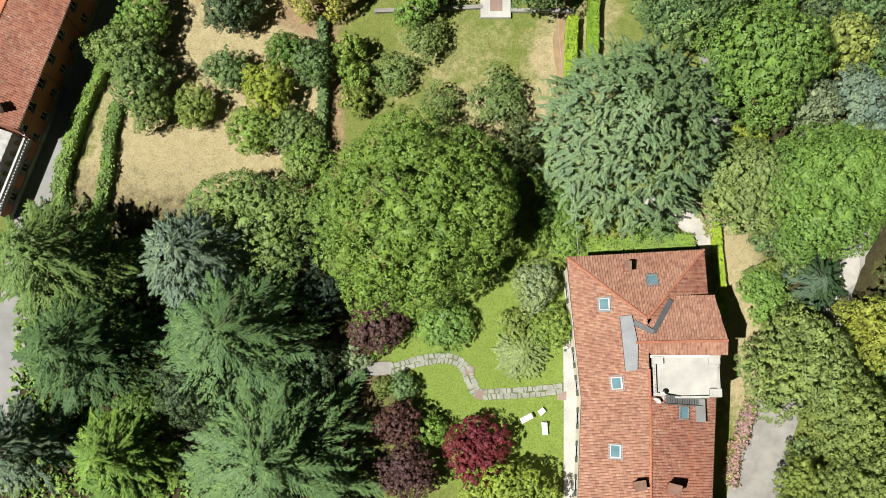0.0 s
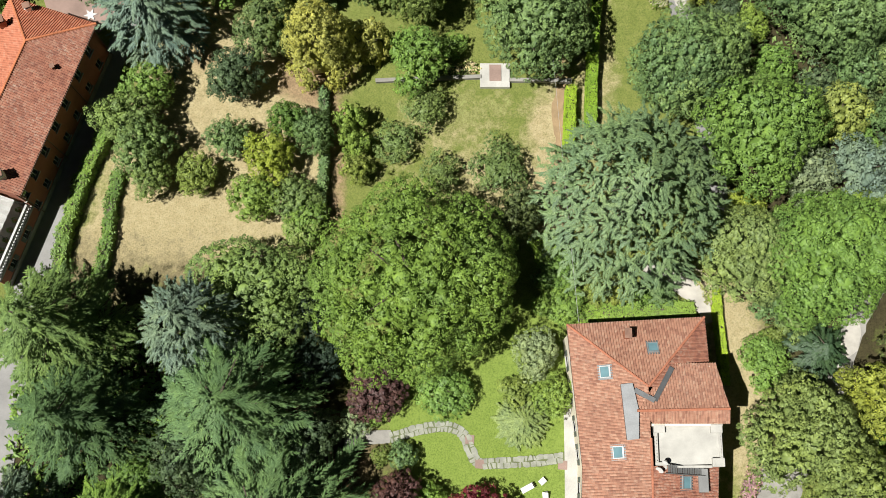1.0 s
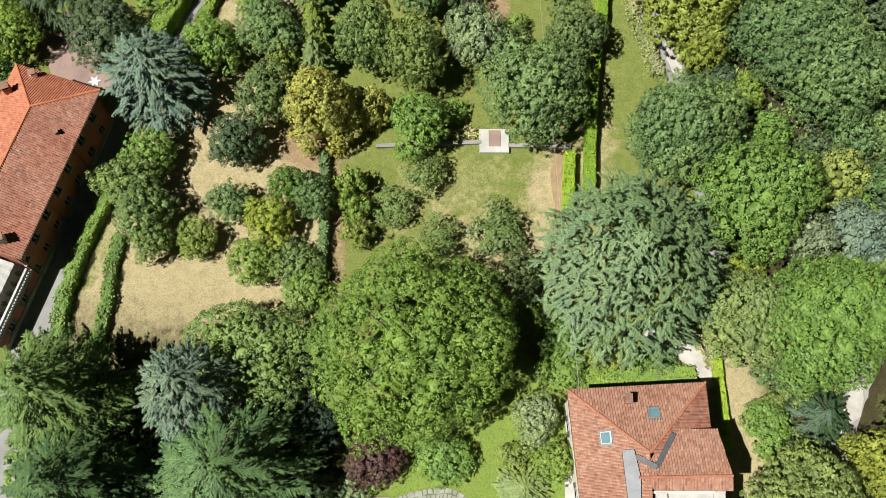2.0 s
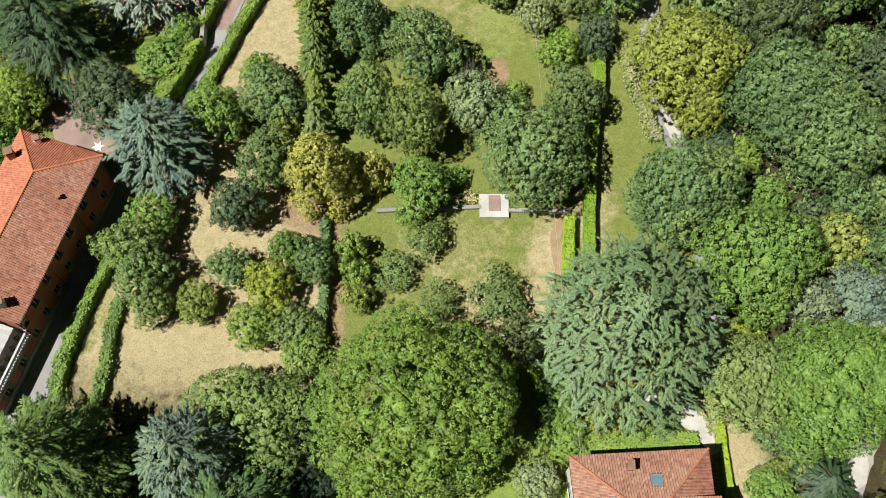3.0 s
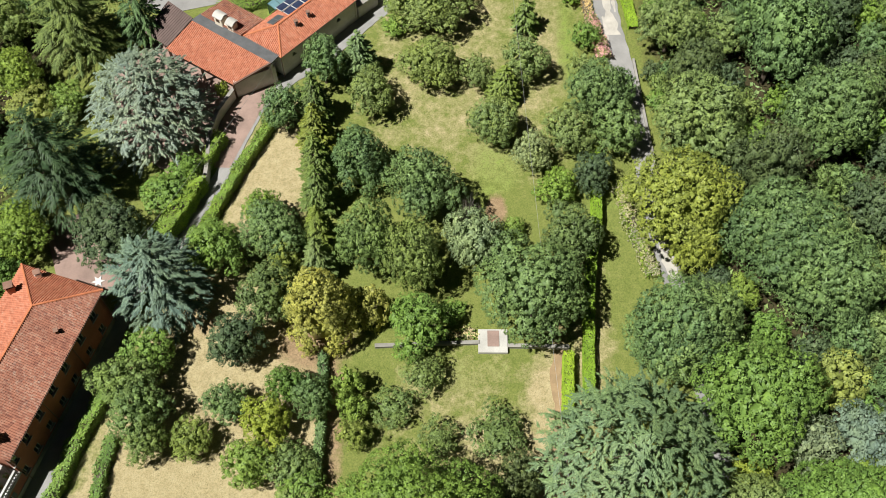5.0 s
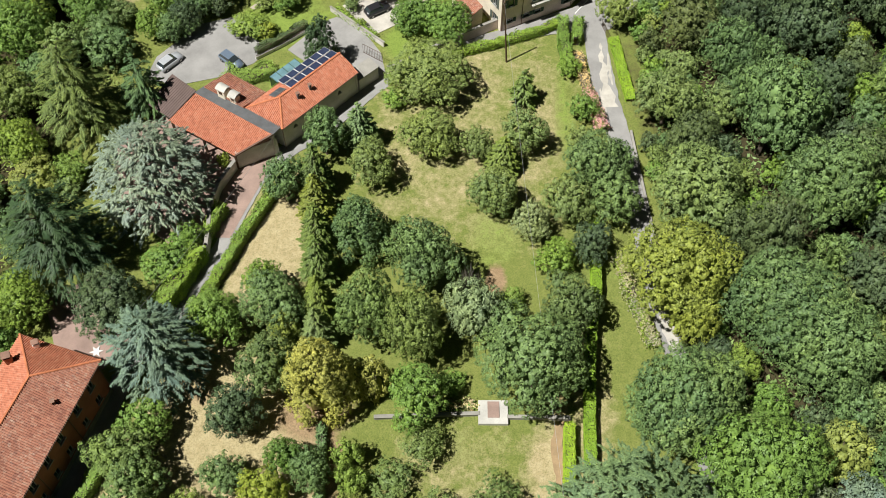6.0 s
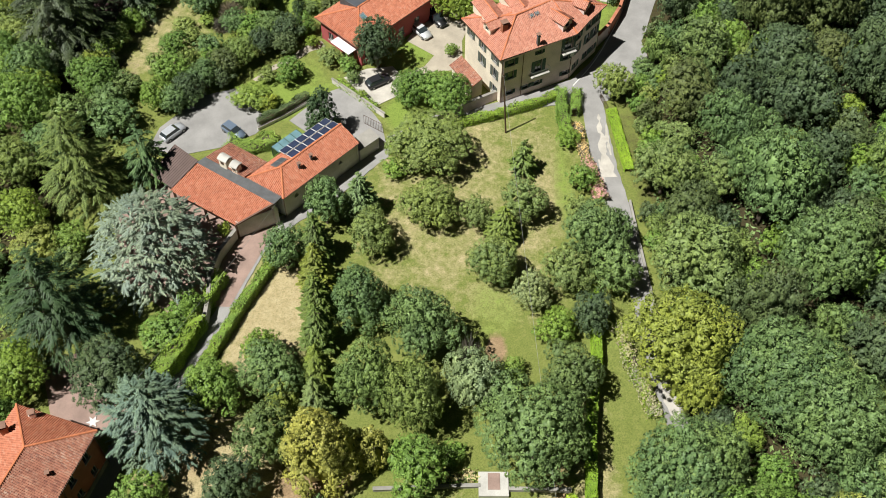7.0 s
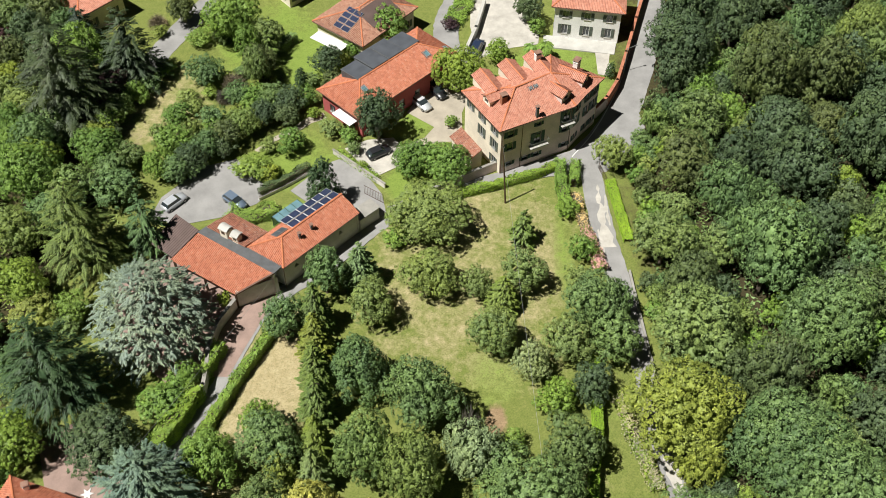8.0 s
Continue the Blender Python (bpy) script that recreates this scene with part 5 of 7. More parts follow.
def panel_on(parent, s, x, y, w, h, lift=0.14, nx=1, ny=1, cell=None, name="solar_panel", frame_mat=None, tilt=0):
    """A panel on a roof with its frame and cells; tilt lifts its lower edge off the slope on a rack."""
    m = s.at(x, y, lift) @ pose(0, 0, 0, tilt)
    fr = wpart(name, boxes((-w / 2, w / 2, -h / 2, h / 2, -0.06, 0.03), bevel=0.01, m=m), frame_mat or STEEL, parent)
    for i in range(nx):
        for j in range(ny):
            a, b, c, e = -w / 2 + w * i / nx, -w / 2 + w * (i + 1) / nx, -h / 2 + h * j / ny, -h / 2 + h * (j + 1) / ny
            wpart("cell", boxes((a + 0.05, b - 0.05, c + 0.05, e - 0.05, 0.03, 0.045), m=m), cell or SOLAR, fr)
    return fr


def dormer(parent, x, y, turn, w, h, depth, z0, tiles, wallmat, shutters=None):
    """A gabled dormer whose face looks along its own -y."""
    m = pose(x, y, 0, 0, 0, turn)
    P = lambda a, b, c: tuple(m @ Vector((a, b, c)))
    hw, rise = w / 2, w * 0.26
    p0, p1 = P(-hw, 0, 0), P(hw, 0, 0)
    mm = wall(parent, p0[:2], p1[:2], z0, z0 + h, wallmat, [(hw - w * 0.22, w * 0.44, z0 + 0.55, h - 0.75)], 0.2, "dormer_face")
    window(parent, mm, hw - w * 0.22, w * 0.44, z0 + 0.55, h - 0.75, None, False, SHUTTER)
    bm = bmesh.new()
    vs = [bm.verts.new(P(a, b, c)) for b in (0.001, 0.2) for a, c in ((-hw, z0 + h), (hw, z0 + h), (0, z0 + h + rise))]
    bm.faces.new(vs[:3]), bm.faces.new(vs[3:][::-1])
    wpart("gable", bm, wallmat, parent)
    for sg in (-1, 1):
        a, b = P(sg * hw, 0.2, 0), P(sg * hw, depth, 0)
        a, b = (a, b) if sg > 0 else (b, a)
        wall(parent, a[:2], b[:2], z0, z0 + h, wallmat, (), 0.2, "dormer_cheek")
        o = 0.22
        roof(parent, [P(0, -o, z0 + h + rise + 0.05), P(0, depth, z0 + h + rise + 0.05), P(sg * (hw + o), depth, z0 + h - o * 0.52 + 0.05), P(sg * (hw + o), -o, z0 + h - o * 0.52 + 0.05)], tiles, name="dormer_roof", thick=0.08)
    ridge(parent, P(0, -0.2, z0 + h + rise + 0.1), P(0, depth, z0 + h + rise + 0.1), RIDGE_NEW, 0.12)


def floor_slab(parent, pts, z0, z1, material, name="slab"):
    bm = bmesh.new()
    prism(bm, pts, z0, z1)
    return wpart(name, bm, material, parent)


def baluster_row(parent, p0, p1, z, high=0.8, step=0.32, material=None):
    """A balustrade: plinth, turned balusters and rail."""
    material = material or CONCRETE_WHITE
    d = Vector((p1[0] - p0[0], p1[1] - p0[1]))
    m = pose(p0[0], p0[1], z, 0, 0, math.degrees(math.atan2(d.y, d.x)))
    rail = wpart("balustrade", boxes((0, d.length, -0.12, 0.12, 0, 0.12), (0, d.length, -0.13, 0.13, high - 0.12, high), bevel=0.015, m=m), material, parent)
    for i in range(int(d.length / step)):
        bm = bmesh.new()
        x = step * (i + 0.5)
        for za, zb, ra, rb in ((0.12, 0.3, 0.06, 0.09), (0.3, 0.5, 0.09, 0.05), (0.5, high - 0.12, 0.05, 0.07)):
            tube(bm, m @ Vector((x, 0, za)), m @ Vector((x, 0, zb)), ra, rb, 6)
        wpart("baluster", bm, material, rail)


# ---- the house with the terrace ----
def house_south():
    h = thing("house", 20.5, 2.5, 0, 0, "long old house with a red clay tile roof and roof terrace", "house")
    A, B, P, Q = (12.8, 16.2, 8), (27.0, 17.0, 8), (20.4, 9.6, 10.6), (20.4, 1.9, 10.6)
    K, S0, S1, E0, E1 = (14.0, 1.8, 8), (13.1, -14, 8), (20.0, -14, 10.6), (27.6, 2.1, 8), (26.2, -14, 8)
    north = roof(h, [A, B, P], TILE_OLD)
    roof(h, [B, (27.3, 9.5, 8), P], TILE_WORN)
    west = roof(h, [A, P, Q, K], TILE_OLD)
    west2 = roof(h, [K, Q, S1, S0], TILE_OLD)
    east = roof(h, [E0, Q, S1, E1], TILE_WORN)
    # cross wing
    wn_ = roof(h, [(19.2, 7.2, 11.0), (28.2, 7.4, 11.0), (27.5, 12.1, 9.35), (22.6, 12.0, 9.35)], TILE_OLD)
    roof(h, [(19.2, 7.2, 11.0), (28.2, 7.4, 11.0), (28.25, 6.0, 10.49), (20.7, 6.0, 10.49)], TILE_OLD)
    ridge(h, (19.1, 7.2, 11.05), (28.25, 7.4, 11.05), RIDGE)
    for a, b in ((A, P), (B, P), (Q, S1), ((20.4, 4.6, 10.6), Q)):
        ridge(h, Vector(a) + Vector((0, 0, 0.06)), Vector(b) + Vector((0, 0, 0.06)), RIDGE, 0.14)
    for a, b in ((A, B), (A, K), (K, S0), (E0, E1)):
        gutter(h, Vector(a) - Vector((0, 0, 0.1)), Vector(b) - Vector((0, 0, 0.1)))
    # lead flashings of the wing
    bm = bmesh.new()
    for x0, y0, x1, y1, w in ((19.0, 9.3, 20.9, 8.2, 0.5), (20.9, 8.2, 23.0, 11.6, 0.5)):
        d = Vector((x1 - x0, y1 - y0))
        m = pose(x0, y0, 0, 0, 0, math.degrees(math.atan2(d.y, d.x)))
        za, zb = (west.z(x0, y0), 10.55) if x1 < 22 else (10.5, 9.5)
        vs = [m @ Vector(q) for q in ((0, -w / 2, za + 0.34), (d.length, -w / 2, zb + 0.34), (d.length, w / 2, zb + 0.34), (0, w / 2, za + 0.34))]
        t = [bm.verts.new(v) for v in vs] + [bm.verts.new(v - Vector((0, 0, 0.4))) for v in vs]
        for q in ((0, 1, 2, 3), (7, 6, 5, 4), (0, 4, 5, 1), (1, 5, 6, 2), (2, 6, 7, 3), (3, 7, 4, 0)):
            bm.faces.new([t[i] for i in q])
    wpart("flashing", bm, METAL_GREY, h, "grey lead valley flashing")
    bm = bmesh.new()
    lo, hi = [(17.75, 9.9), (18.85, 9.95), (19.35, 7.2), (19.25, 4.5), (18.15, 4.4)], 0
    top = [bm.verts.new((x, y, west.z(x, y) + 0.40)) for x, y in lo]
    bot = [bm.verts.new((x, y, west.z(x, y) - 0.1)) for x, y in lo]
    bm.faces.new(top), bm.faces.new(bot[::-1])
    for i in range(5):
        bm.faces.new((bot[i], bot[(i + 1) % 5], top[(i + 1) % 5], top[i]))
    bmesh.ops.recalc_face_normals(bm, faces=bm.faces[:])
    wpart("lead_box", bm, METAL_GREY, h, "grey lead-clad roof box")
    # walls
    win = lambda *us: [(1.0, 1.6, 1.1, us), (4.4, 1.6, 1.1, us)]
    windows(h, (13.3, 15.7), (14.5, 1.8), -0.1, 8.0, PLASTER_CREAM, win(2.5, 6, 9.5, 12.5), SHUTTER)
    windows(h, (14.5, 1.8), (13.7, -13.6), -0.1, 8.0, PLASTER_CREAM, win(2, 5.5, 9, 12.5), SHUTTER)
    windows(h, (13.7, -13.6), (25.7, -13.6), -0.1, 8.0, PLASTER_CREAM, win(3, 6, 9), SHUTTER)
    windows(h, (25.7, -13.6), (27.0, 2.0), -0.1, 8.0, PLASTER_CREAM, win(3, 6.5, 10), SHUTTER)
    windows(h, (27.0, 2.0), (27.6, 6.2), -0.1, 8.9, PLASTER_CREAM, win(2), SHUTTER)
    windows(h, (27.6, 6.2), (27.0, 11.8), -0.1, 9.5, PLASTER_CREAM, win(1.6, 4), SHUTTER)
    wall(h, (27.0, 11.8), (23.0, 11.7), 8.0, 9.4, PLASTER_CREAM)
    windows(h, (27.0, 11.8), (26.5, 16.5), -0.1, 8.0, PLASTER_CREAM, win(2.4), SHUTTER)
    windows(h, (26.5, 16.5), (13.3, 15.7), -0.1, 8.0, PLASTER_CREAM, win(2.5, 6.5, 10.5), SHUTTER)
    wall(h, (27.6, 6.0), (20.6, 6.0), 8.6, 10.2, PLASTER_CREAM, [(1.2, 1.2, 8.75, 1.2), (4.0, 1.2, 8.75, 1.2)], 0.25)
    # terrace
    floor_slab(h, [(20.9, 1.95), (27.45, 2.15), (27.5, 5.85), (20.8, 5.8)], 8.5, 9.85, CONCRETE_WHITE, "terrace")
    for x0, x1, y0, y1 in ((20.8, 21.9, 5.1, 5.9), (26.4, 27.55, 5.1, 5.95), (26.4, 27.6, 1.85, 2.7), (20.8, 21.9, 1.6, 2.3)):
        wpart("terrace_pier", boxes((x0, x1, y0, y1, 8.4, 10.3), bevel=0.04), CONCRETE_WHITE, h, "pale stone corner pier")
    baluster_row(h, (20.98, 2.3), (20.98, 5.1), 9.85, 0.5)
    baluster_row(h, (27.3, 2.7), (27.3, 5.1), 9.85, 0.5)
    wpart("parapet", boxes((21.9, 26.4, 1.75, 2.0, 8.5, 10.1), (21.9, 26.4, 5.75, 5.98, 8.5, 10.05), bevel=0.03), CONCRETE_WHITE, h)
    # metal stair and glazed hatch below the terrace
    m = east.at(23.6, 1.45, 0.3)
    wpart("stair", boxes(*[(-0.3, 0.45, -2.2 + 0.28 * i, -2.0 + 0.28 * i, 0.05, 0.1) for i in range(15)], (-0.36, -0.3, -2.3, 2.2, 0, 0.3), (0.45, 0.51, -2.3, 2.2, 0, 0.3), m=m), STEEL, h, "grey steel roof stair")
    wpart("skylight_hood", boxes((25.2, 26.2, -0.6, 1.7, 8.75, 9.1), bevel=0.04), STEEL, h)
    skylight(h, east, 23.9, 0.35, 1.3, 1.1)
    skylight(h, north, 21.3, 13.65, 1.15, 1.2)
    skylight(h, west, 16.4, 11.2, 1.25, 1.15)
    skylight(h, west, 17.4, 3.25, 1.25, 1.15)
    skylight(h, west2, 17.1, -3.4, 1.3, 1.15)
    chimney(h, 18.7, 15.0, 8.4, 9.9, 0.5, 0.8)
    chimney(h, 19.0, -6.6, 9.6, 11.2, 0.95, 0.7, 8)
    chimney(h, 22.3, -6.9, 9.4, 11.2, 1.1, 0.7, -14)
    for x, y, z, k in ((21.2, 1.7, 10.7, 0.42), (21.7, 2.4, 11.0, 0.3)):
        bm = bmesh.new()
        tube(bm, (x, y, z - 1.0), (x, y, z + 0.1), 0.03)
        for i in range(5):
            tube(bm, Vector((x, y, z)) + Vector((-0.03, -0.04, 0.02)) * i, Vector((x, y, z)) + Vector((-0.03, -0.04, 0.02)) * (i + 1), k * math.sqrt(i / 5), k * math.sqrt((i + 1) / 5), 14)
        wpart("satellite_dish", bm, WHITE_PAINT, h, "white satellite dish")
    patch("pavement_house", [(13.2, 8.5), (14.9, 9.0), (15.0, 1.8), (14.4, -14), (12.8, -14), (13.15, 2)], CONCRETE_WHITE, 0.05, "pale concrete strip along the house", "pavement")


# ---- the long rust-red house ----
def house_west():
    m = pose(-38.6, 50.0, 0, 0, 0, math.degrees(math.atan2(-0.951, -0.309)))
    h = thing("house", -38.6, 50.0, 0, 0, "long rust-red house with an orange tiled hip roof", "house")
    W = lambda x, y, z=0.0: tuple(m @ Vector((x, y, z)))
    L, D, ze, zr = 21.0, 10.4, 7.6, 10.1
    roof(h, [W(0, 0, ze), W(0, -D, ze), W(5.1, -D / 2, zr)], TILE_NEW)
    s = roof(h, [W(0, 0, ze), W(5.1, -D / 2, zr), W(L, -D / 2, zr), W(L, 0, ze)], TILE_WORN)
    roof(h, [W(0, -D, ze), W(5.1, -D / 2, zr), W(L, -D / 2, zr), W(L, -D, ze)], TILE_NEW)
    for a, b in ((W(0, 0, ze), W(5.1, -D / 2, zr)), (W(0, -D, ze), W(5.1, -D / 2, zr)), (W(5.1, -D / 2, zr), W(L, -D / 2, zr))):
        ridge(h, Vector(a) + Vector((0, 0, 0.06)), Vector(b) + Vector((0, 0, 0.06)), RIDGE_NEW, 0.16)
    gutter(h, W(0, 0.05, ze - 0.08), W(L, 0.05, ze - 0.08))
    gutter(h, W(0, 0.05, ze - 0.08), W(0, -D, ze - 0.08))
    f = lambda x, y: W(x, y)[:2]
    us = (2.2, 5.2, 8.8, 11.6, 14.6, 17.4, 20.0)
    up = [(4.9, 1.7, 1.05, us), (1.5, 1.4, 0.95, us)]
    windows(h, f(L + 9, -0.5), f(L, -0.5), -0.1, 3.1, PLASTER_RUST, [(1.2, 1.2, 0.95, (2.5, 6.0))], SHUTTER)
    wl = [(z, hh, w, [L - 0.5 - u for u in uu]) for z, hh, w, uu in up]
    mm = windows(h, f(L, -0.5), f(0.5, -0.5), -0.1, ze, PLASTER_RUST, wl, None)
    windows(h, f(0.5, -0.5), f(0.5, -D + 0.5), -0.1, ze, PLASTER_RUST, [(4.9, 1.7, 1.05, (2, 5, 8)), (1.5, 1.4, 0.95, (2, 5, 8))], SHUTTER)
    wall(h, f(0.5, -D + 0.5), f(L + 9, -D + 0.5), -0.1, 3.1, PLASTER_RUST)
    wall(h, f(0.5, -D + 0.5), f(L, -D + 0.5), 3.1, ze, PLASTER_RUST, (), 0.34)
    wall(h, f(L, -D + 0.5), f(L, -0.5), 3.1, ze, PLASTER_RUST, [(2, 1.4, 3.3, 2.1), (6, 1.4, 3.3, 2.1)])
    wpart("plinth", boxes((0.45, L + 9, -0.5, -0.42, -0.1, 0.9), m=m), CONCRETE, h)
    for x in (0.55, 7.3, 14.0, 20.8):
        p = W(x, -0.38)
        pipe(h, p[0], p[1], 0, ze)
    # terrace with awning over the lower wing
    floor_slab(h, [f(L, -0.4), f(L + 9, -0.4), f(L + 9, -D + 0.4), f(L, -D + 0.4)], 2.9, 3.25, CONCRETE, "terrace")
    baluster_row(h, f(L + 0.2, -0.7), f(L + 8.9, -0.7), 3.25, 0.95, 0.36, STEEL)
    bm = bmesh.new()
    n = 9
    for i in range(n):
        x0, x1 = L + 0.3 + 8.2 * i / n, L + 0.3 + 8.2 * (i + 1) / n
        vs = [W(x0, -1.5, 5.5), W((x0 + x1) / 2, -1.5, 5.4), W(x1, -1.5, 5.5), W(x1, -7.0, 6.2), W((x0 + x1) / 2, -7.0, 6.1), W(x0, -7.0, 6.2)]
        v = [bm.verts.new(q) for q in vs]
        bm.faces.new((v[0], v[1], v[4], v[5])), bm.faces.new((v[1], v[2], v[3], v[4]))
    bmesh.ops.solidify(bm, geom=bm.faces[:], thickness=0.04)
    aw = wpart("awning", bm, CANVAS, h, "white scalloped canvas awning")
    for x in (L + 0.4, L + 4.4, L + 8.4):
        bm = bmesh.new()
        tube(bm, W(x, -1.5, 3.2), W(x, -1.5, 5.45), 0.04), tube(bm, W(x, -1.5, 5.4), W(x, -7.0, 6.08), 0.035)
        wpart("awning_post", bm, STEEL, aw)
    for i in range(7):
        bm = bmesh.new()
        x = L + 1.0 + 1.2 * i
        tube(bm, W(x, -1.4, 3.25), W(x, -1.4, 3.6), 0.16, 0.22)
        pot = wpart("flower_pot", bm, RIDGE, h)
        rng = np.random.default_rng(i)
        v, fc, nn = cards(np.array(W(x, -1.4, 3.85)) + ball(rng, 60) * 0.3, ball(rng, 60), ball(rng, 60), np.full(60, 0.22), np.full(60, 0.15))
        q = part_of("foliage", raw_mesh("foliage", v, fc, nn), LEAF["O"], pot)
    chimney(h, *W(0.9, -7.4)[:2], 8.0, 8.9, 0.6, 0.5, 20, PLASTER_WHITE)
    chimney(h, *W(3.6, -9.2)[:2], 8.0, 9.6, 0.8, 0.7, 20)
    chimney(h, *W(19.8, -2.2)[:2], 8.2, 9.7, 0.9, 0.8, 20, PLASTER_WHITE)
    chimney(h, *W(6.6, -1.9)[:2], 8.2, 8.8, 0.3, 0.3, 20)


# ---- the low farm house with sheds ----
def farm():
    h = thing("farm_house", -20.0, 92.0, 0, 0, "low grey farmhouse with orange tiled roof and solar panels", "house")
    A, B, C, Dd = Vector((-27.3, 89.9, 4.4)), Vector((-21.7, 86.2, 4.4)), Vector((-11.9, 96.6, 4.4)), Vector((-17.4, 100.3, 4.4))
    R0, R1 = Vector((-22.2, 90.4, 6.2)), Vector((-14.5, 98.6, 6.2))
    roof(h, [A, B, R0], TILE_NEW)
    roof(h, [B, C, R1, R0], TILE_NEW)
    back = roof(h, [A, R0, R1, Dd], TILE_NEW)
    for a, b in ((A, R0), (B, R0), (R0, R1)):
        ridge(h, a + Vector((0, 0, 0.06)), b + Vector((0, 0, 0.06)), RIDGE_NEW)
    gutter(h, A, B), gutter(h, B, C)
    windows(h, (-21.8, 86.7), (-12.2, 96.9), -0.1, 4.4, PLASTER_GREY, [(2.6, 0.5, 0.5, (2.2, 6.4, 10.5))])
    wall(h, (-12.2, 96.9), (-17.3, 99.9), -0.1, 4.4, PLASTER_GREY)
    wall(h, (-17.3, 99.9), (-26.8, 89.9), -0.1, 4.4, PLASTER_CREAM, [(3, 1.2, 0.2, 2.1), (7, 1.2, 1, 1.3)])
    wall(h, (-26.8, 89.9), (-21.8, 86.7), -0.1, 4.4, PLASTER_WHITE)
    bm = bmesh.new()
    vs = [bm.verts.new(v) for v in ((-12.2, 96.9, 4.3), (-17.3, 99.9, 4.3), (-14.5, 98.5, 6.1))]
    bm.faces.new(vs)
    bmesh.ops.solidify(bm, geom=bm.faces[:], thickness=0.2)
    wpart("gable", bm, PLASTER_GREY, h)
    pipe(h, -21.75, 86.35, 0, 4.3)
    d = (R1 - R0).normalized()
    nrm = Vector((-d.y, d.x, 0))
    for i in range(6):
        for j in range(2):
            p = R0 + d * (2.9 + 1.48 * i) + nrm * (0.75 + 1.42 * j)
            panel_on(h, back, p.x, p.y, 1.44, 1.36, 0.22 + 0.35 * j, 1, 1, frame_mat=WHITE_PAINT, tilt=-16)
    p = R0 + d * 0.6 + nrm * 1.2
    panel_on(h, back, p.x, p.y, 2.0, 1.6, 0.2, 2, 1, SOLAR_GREY)
    for k, zz in ((2.0, 0.5), (4.2, 0.4)):
        q = R0 + d * k + nrm * -1.4
        chimney(h, q.x, q.y, 5.2, 6.2, 0.3, 0.3, 40, METAL_GREY, "vent")
    # porch roof and gate side
    w = thing("lean_to", -10.4, 98.3, 0, 0, "small grey lean-to with a pale metal roof", "lean-to")
    wall(w, (-12.0, 97.1), (-9.4, 99.6), -0.1, 2.5, PLASTER_GREY)
    wall(w, (-9.4, 99.6), (-11.0, 101.0), -0.1, 2.5, PLASTER_GREY)
    wpart("roof", boxes((-0.2, 3.8, -0.2, 2.2, 2.5, 2.62), bevel=0.03, m=pose(-12.0, 97.0, 0, 0, 0, 43.8)), CONCRETE, w)
    # glass house
    g = thing("greenhouse", -19.4, 99.4, 0, 0, "small blue-framed lean-to greenhouse", "greenhouse")
    gm = pose(-23.0, 96.0, 0, 0, 0, 46.7)
    for i in range(5):
        fr = wpart("frame", boxes((i * 1.2, i * 1.2 + 0.07, 0.9, 0.97, 0, 2.1), (i * 1.2, i * 1.2 + 0.07, 2.6, 2.67, 0, 2.1), (i * 1.2, i * 1.2 + 0.07, 0.9, 2.67, 2.1, 2.18), m=gm), SHUTTER_GREEN, g)
        if i < 4:
            wpart("pane", boxes((i * 1.2 + 0.09, i * 1.2 + 1.18, 0.95, 2.62, 2.12, 2.14), m=gm), GLASS_SKY, fr)
            wpart("pane", boxes((i * 1.2 + 0.09, i * 1.2 + 1.18, 2.62, 2.64, 0.05, 2.1), m=gm), GLASS_SKY, fr)
    # red worn roof of the back wing
    b2 = thing("farm_wing", -28.8, 93.2, 0, 0, "low wing with a worn dark red tiled roof", "house")
    a_, b_, c_, d_ = (-33.2, 93.4, 4.9), (-27.3, 89.7, 4.9), (-24.7, 93.2, 4.0), (-30.4, 96.8, 4.0)
    roof(b2, [a_, b_, c_, d_], TILE_WORN)
    wall(b2, (-27.4, 90.0), (-25.2, 93.0), -0.1, 3.9, PLASTER_GREY)
    wall(b2, (-25.2, 93.0), (-30.3, 96.3), -0.1, 3.9, PLASTER_GREY, [(1, 1, 1, 1.2), (3.6, 1, 1, 1.2)])
    wall(b2, (-30.3, 96.3), (-32.8, 93.4), -0.1, 3.9, PLASTER_GREY)
    # chimneys and bread oven
    oc = pose(-29.4, 91.6, 0, 0, 0, -32)
    ov = thing("bread_oven_chimney", -29.4, 91.6, 4.6, 0, "pale double chimney with rounded caps on the flat roof", "chimney")
    for bx in ((-1.7, -0.3, -0.6, 0.6, 4.4, 5.9), (0.4, 1.5, -0.5, 0.5, 4.4, 5.7), (-0.3, 0.4, -0.35, 0.35, 4.4, 5.2)):
        wpart("shaft", boxes(bx, bevel=0.08, m=oc), PLASTER_CREAM, ov)
        if bx[5] > 5.5:
            c0 = (bx[0] + bx[1]) / 2
            wpart("flue_opening", boxes((c0 - 0.3, c0 + 0.3, bx[2] - 0.02, bx[2] + 0.1, bx[5] - 0.65, bx[5] - 0.1), m=oc), WOOD_DARK, ov)
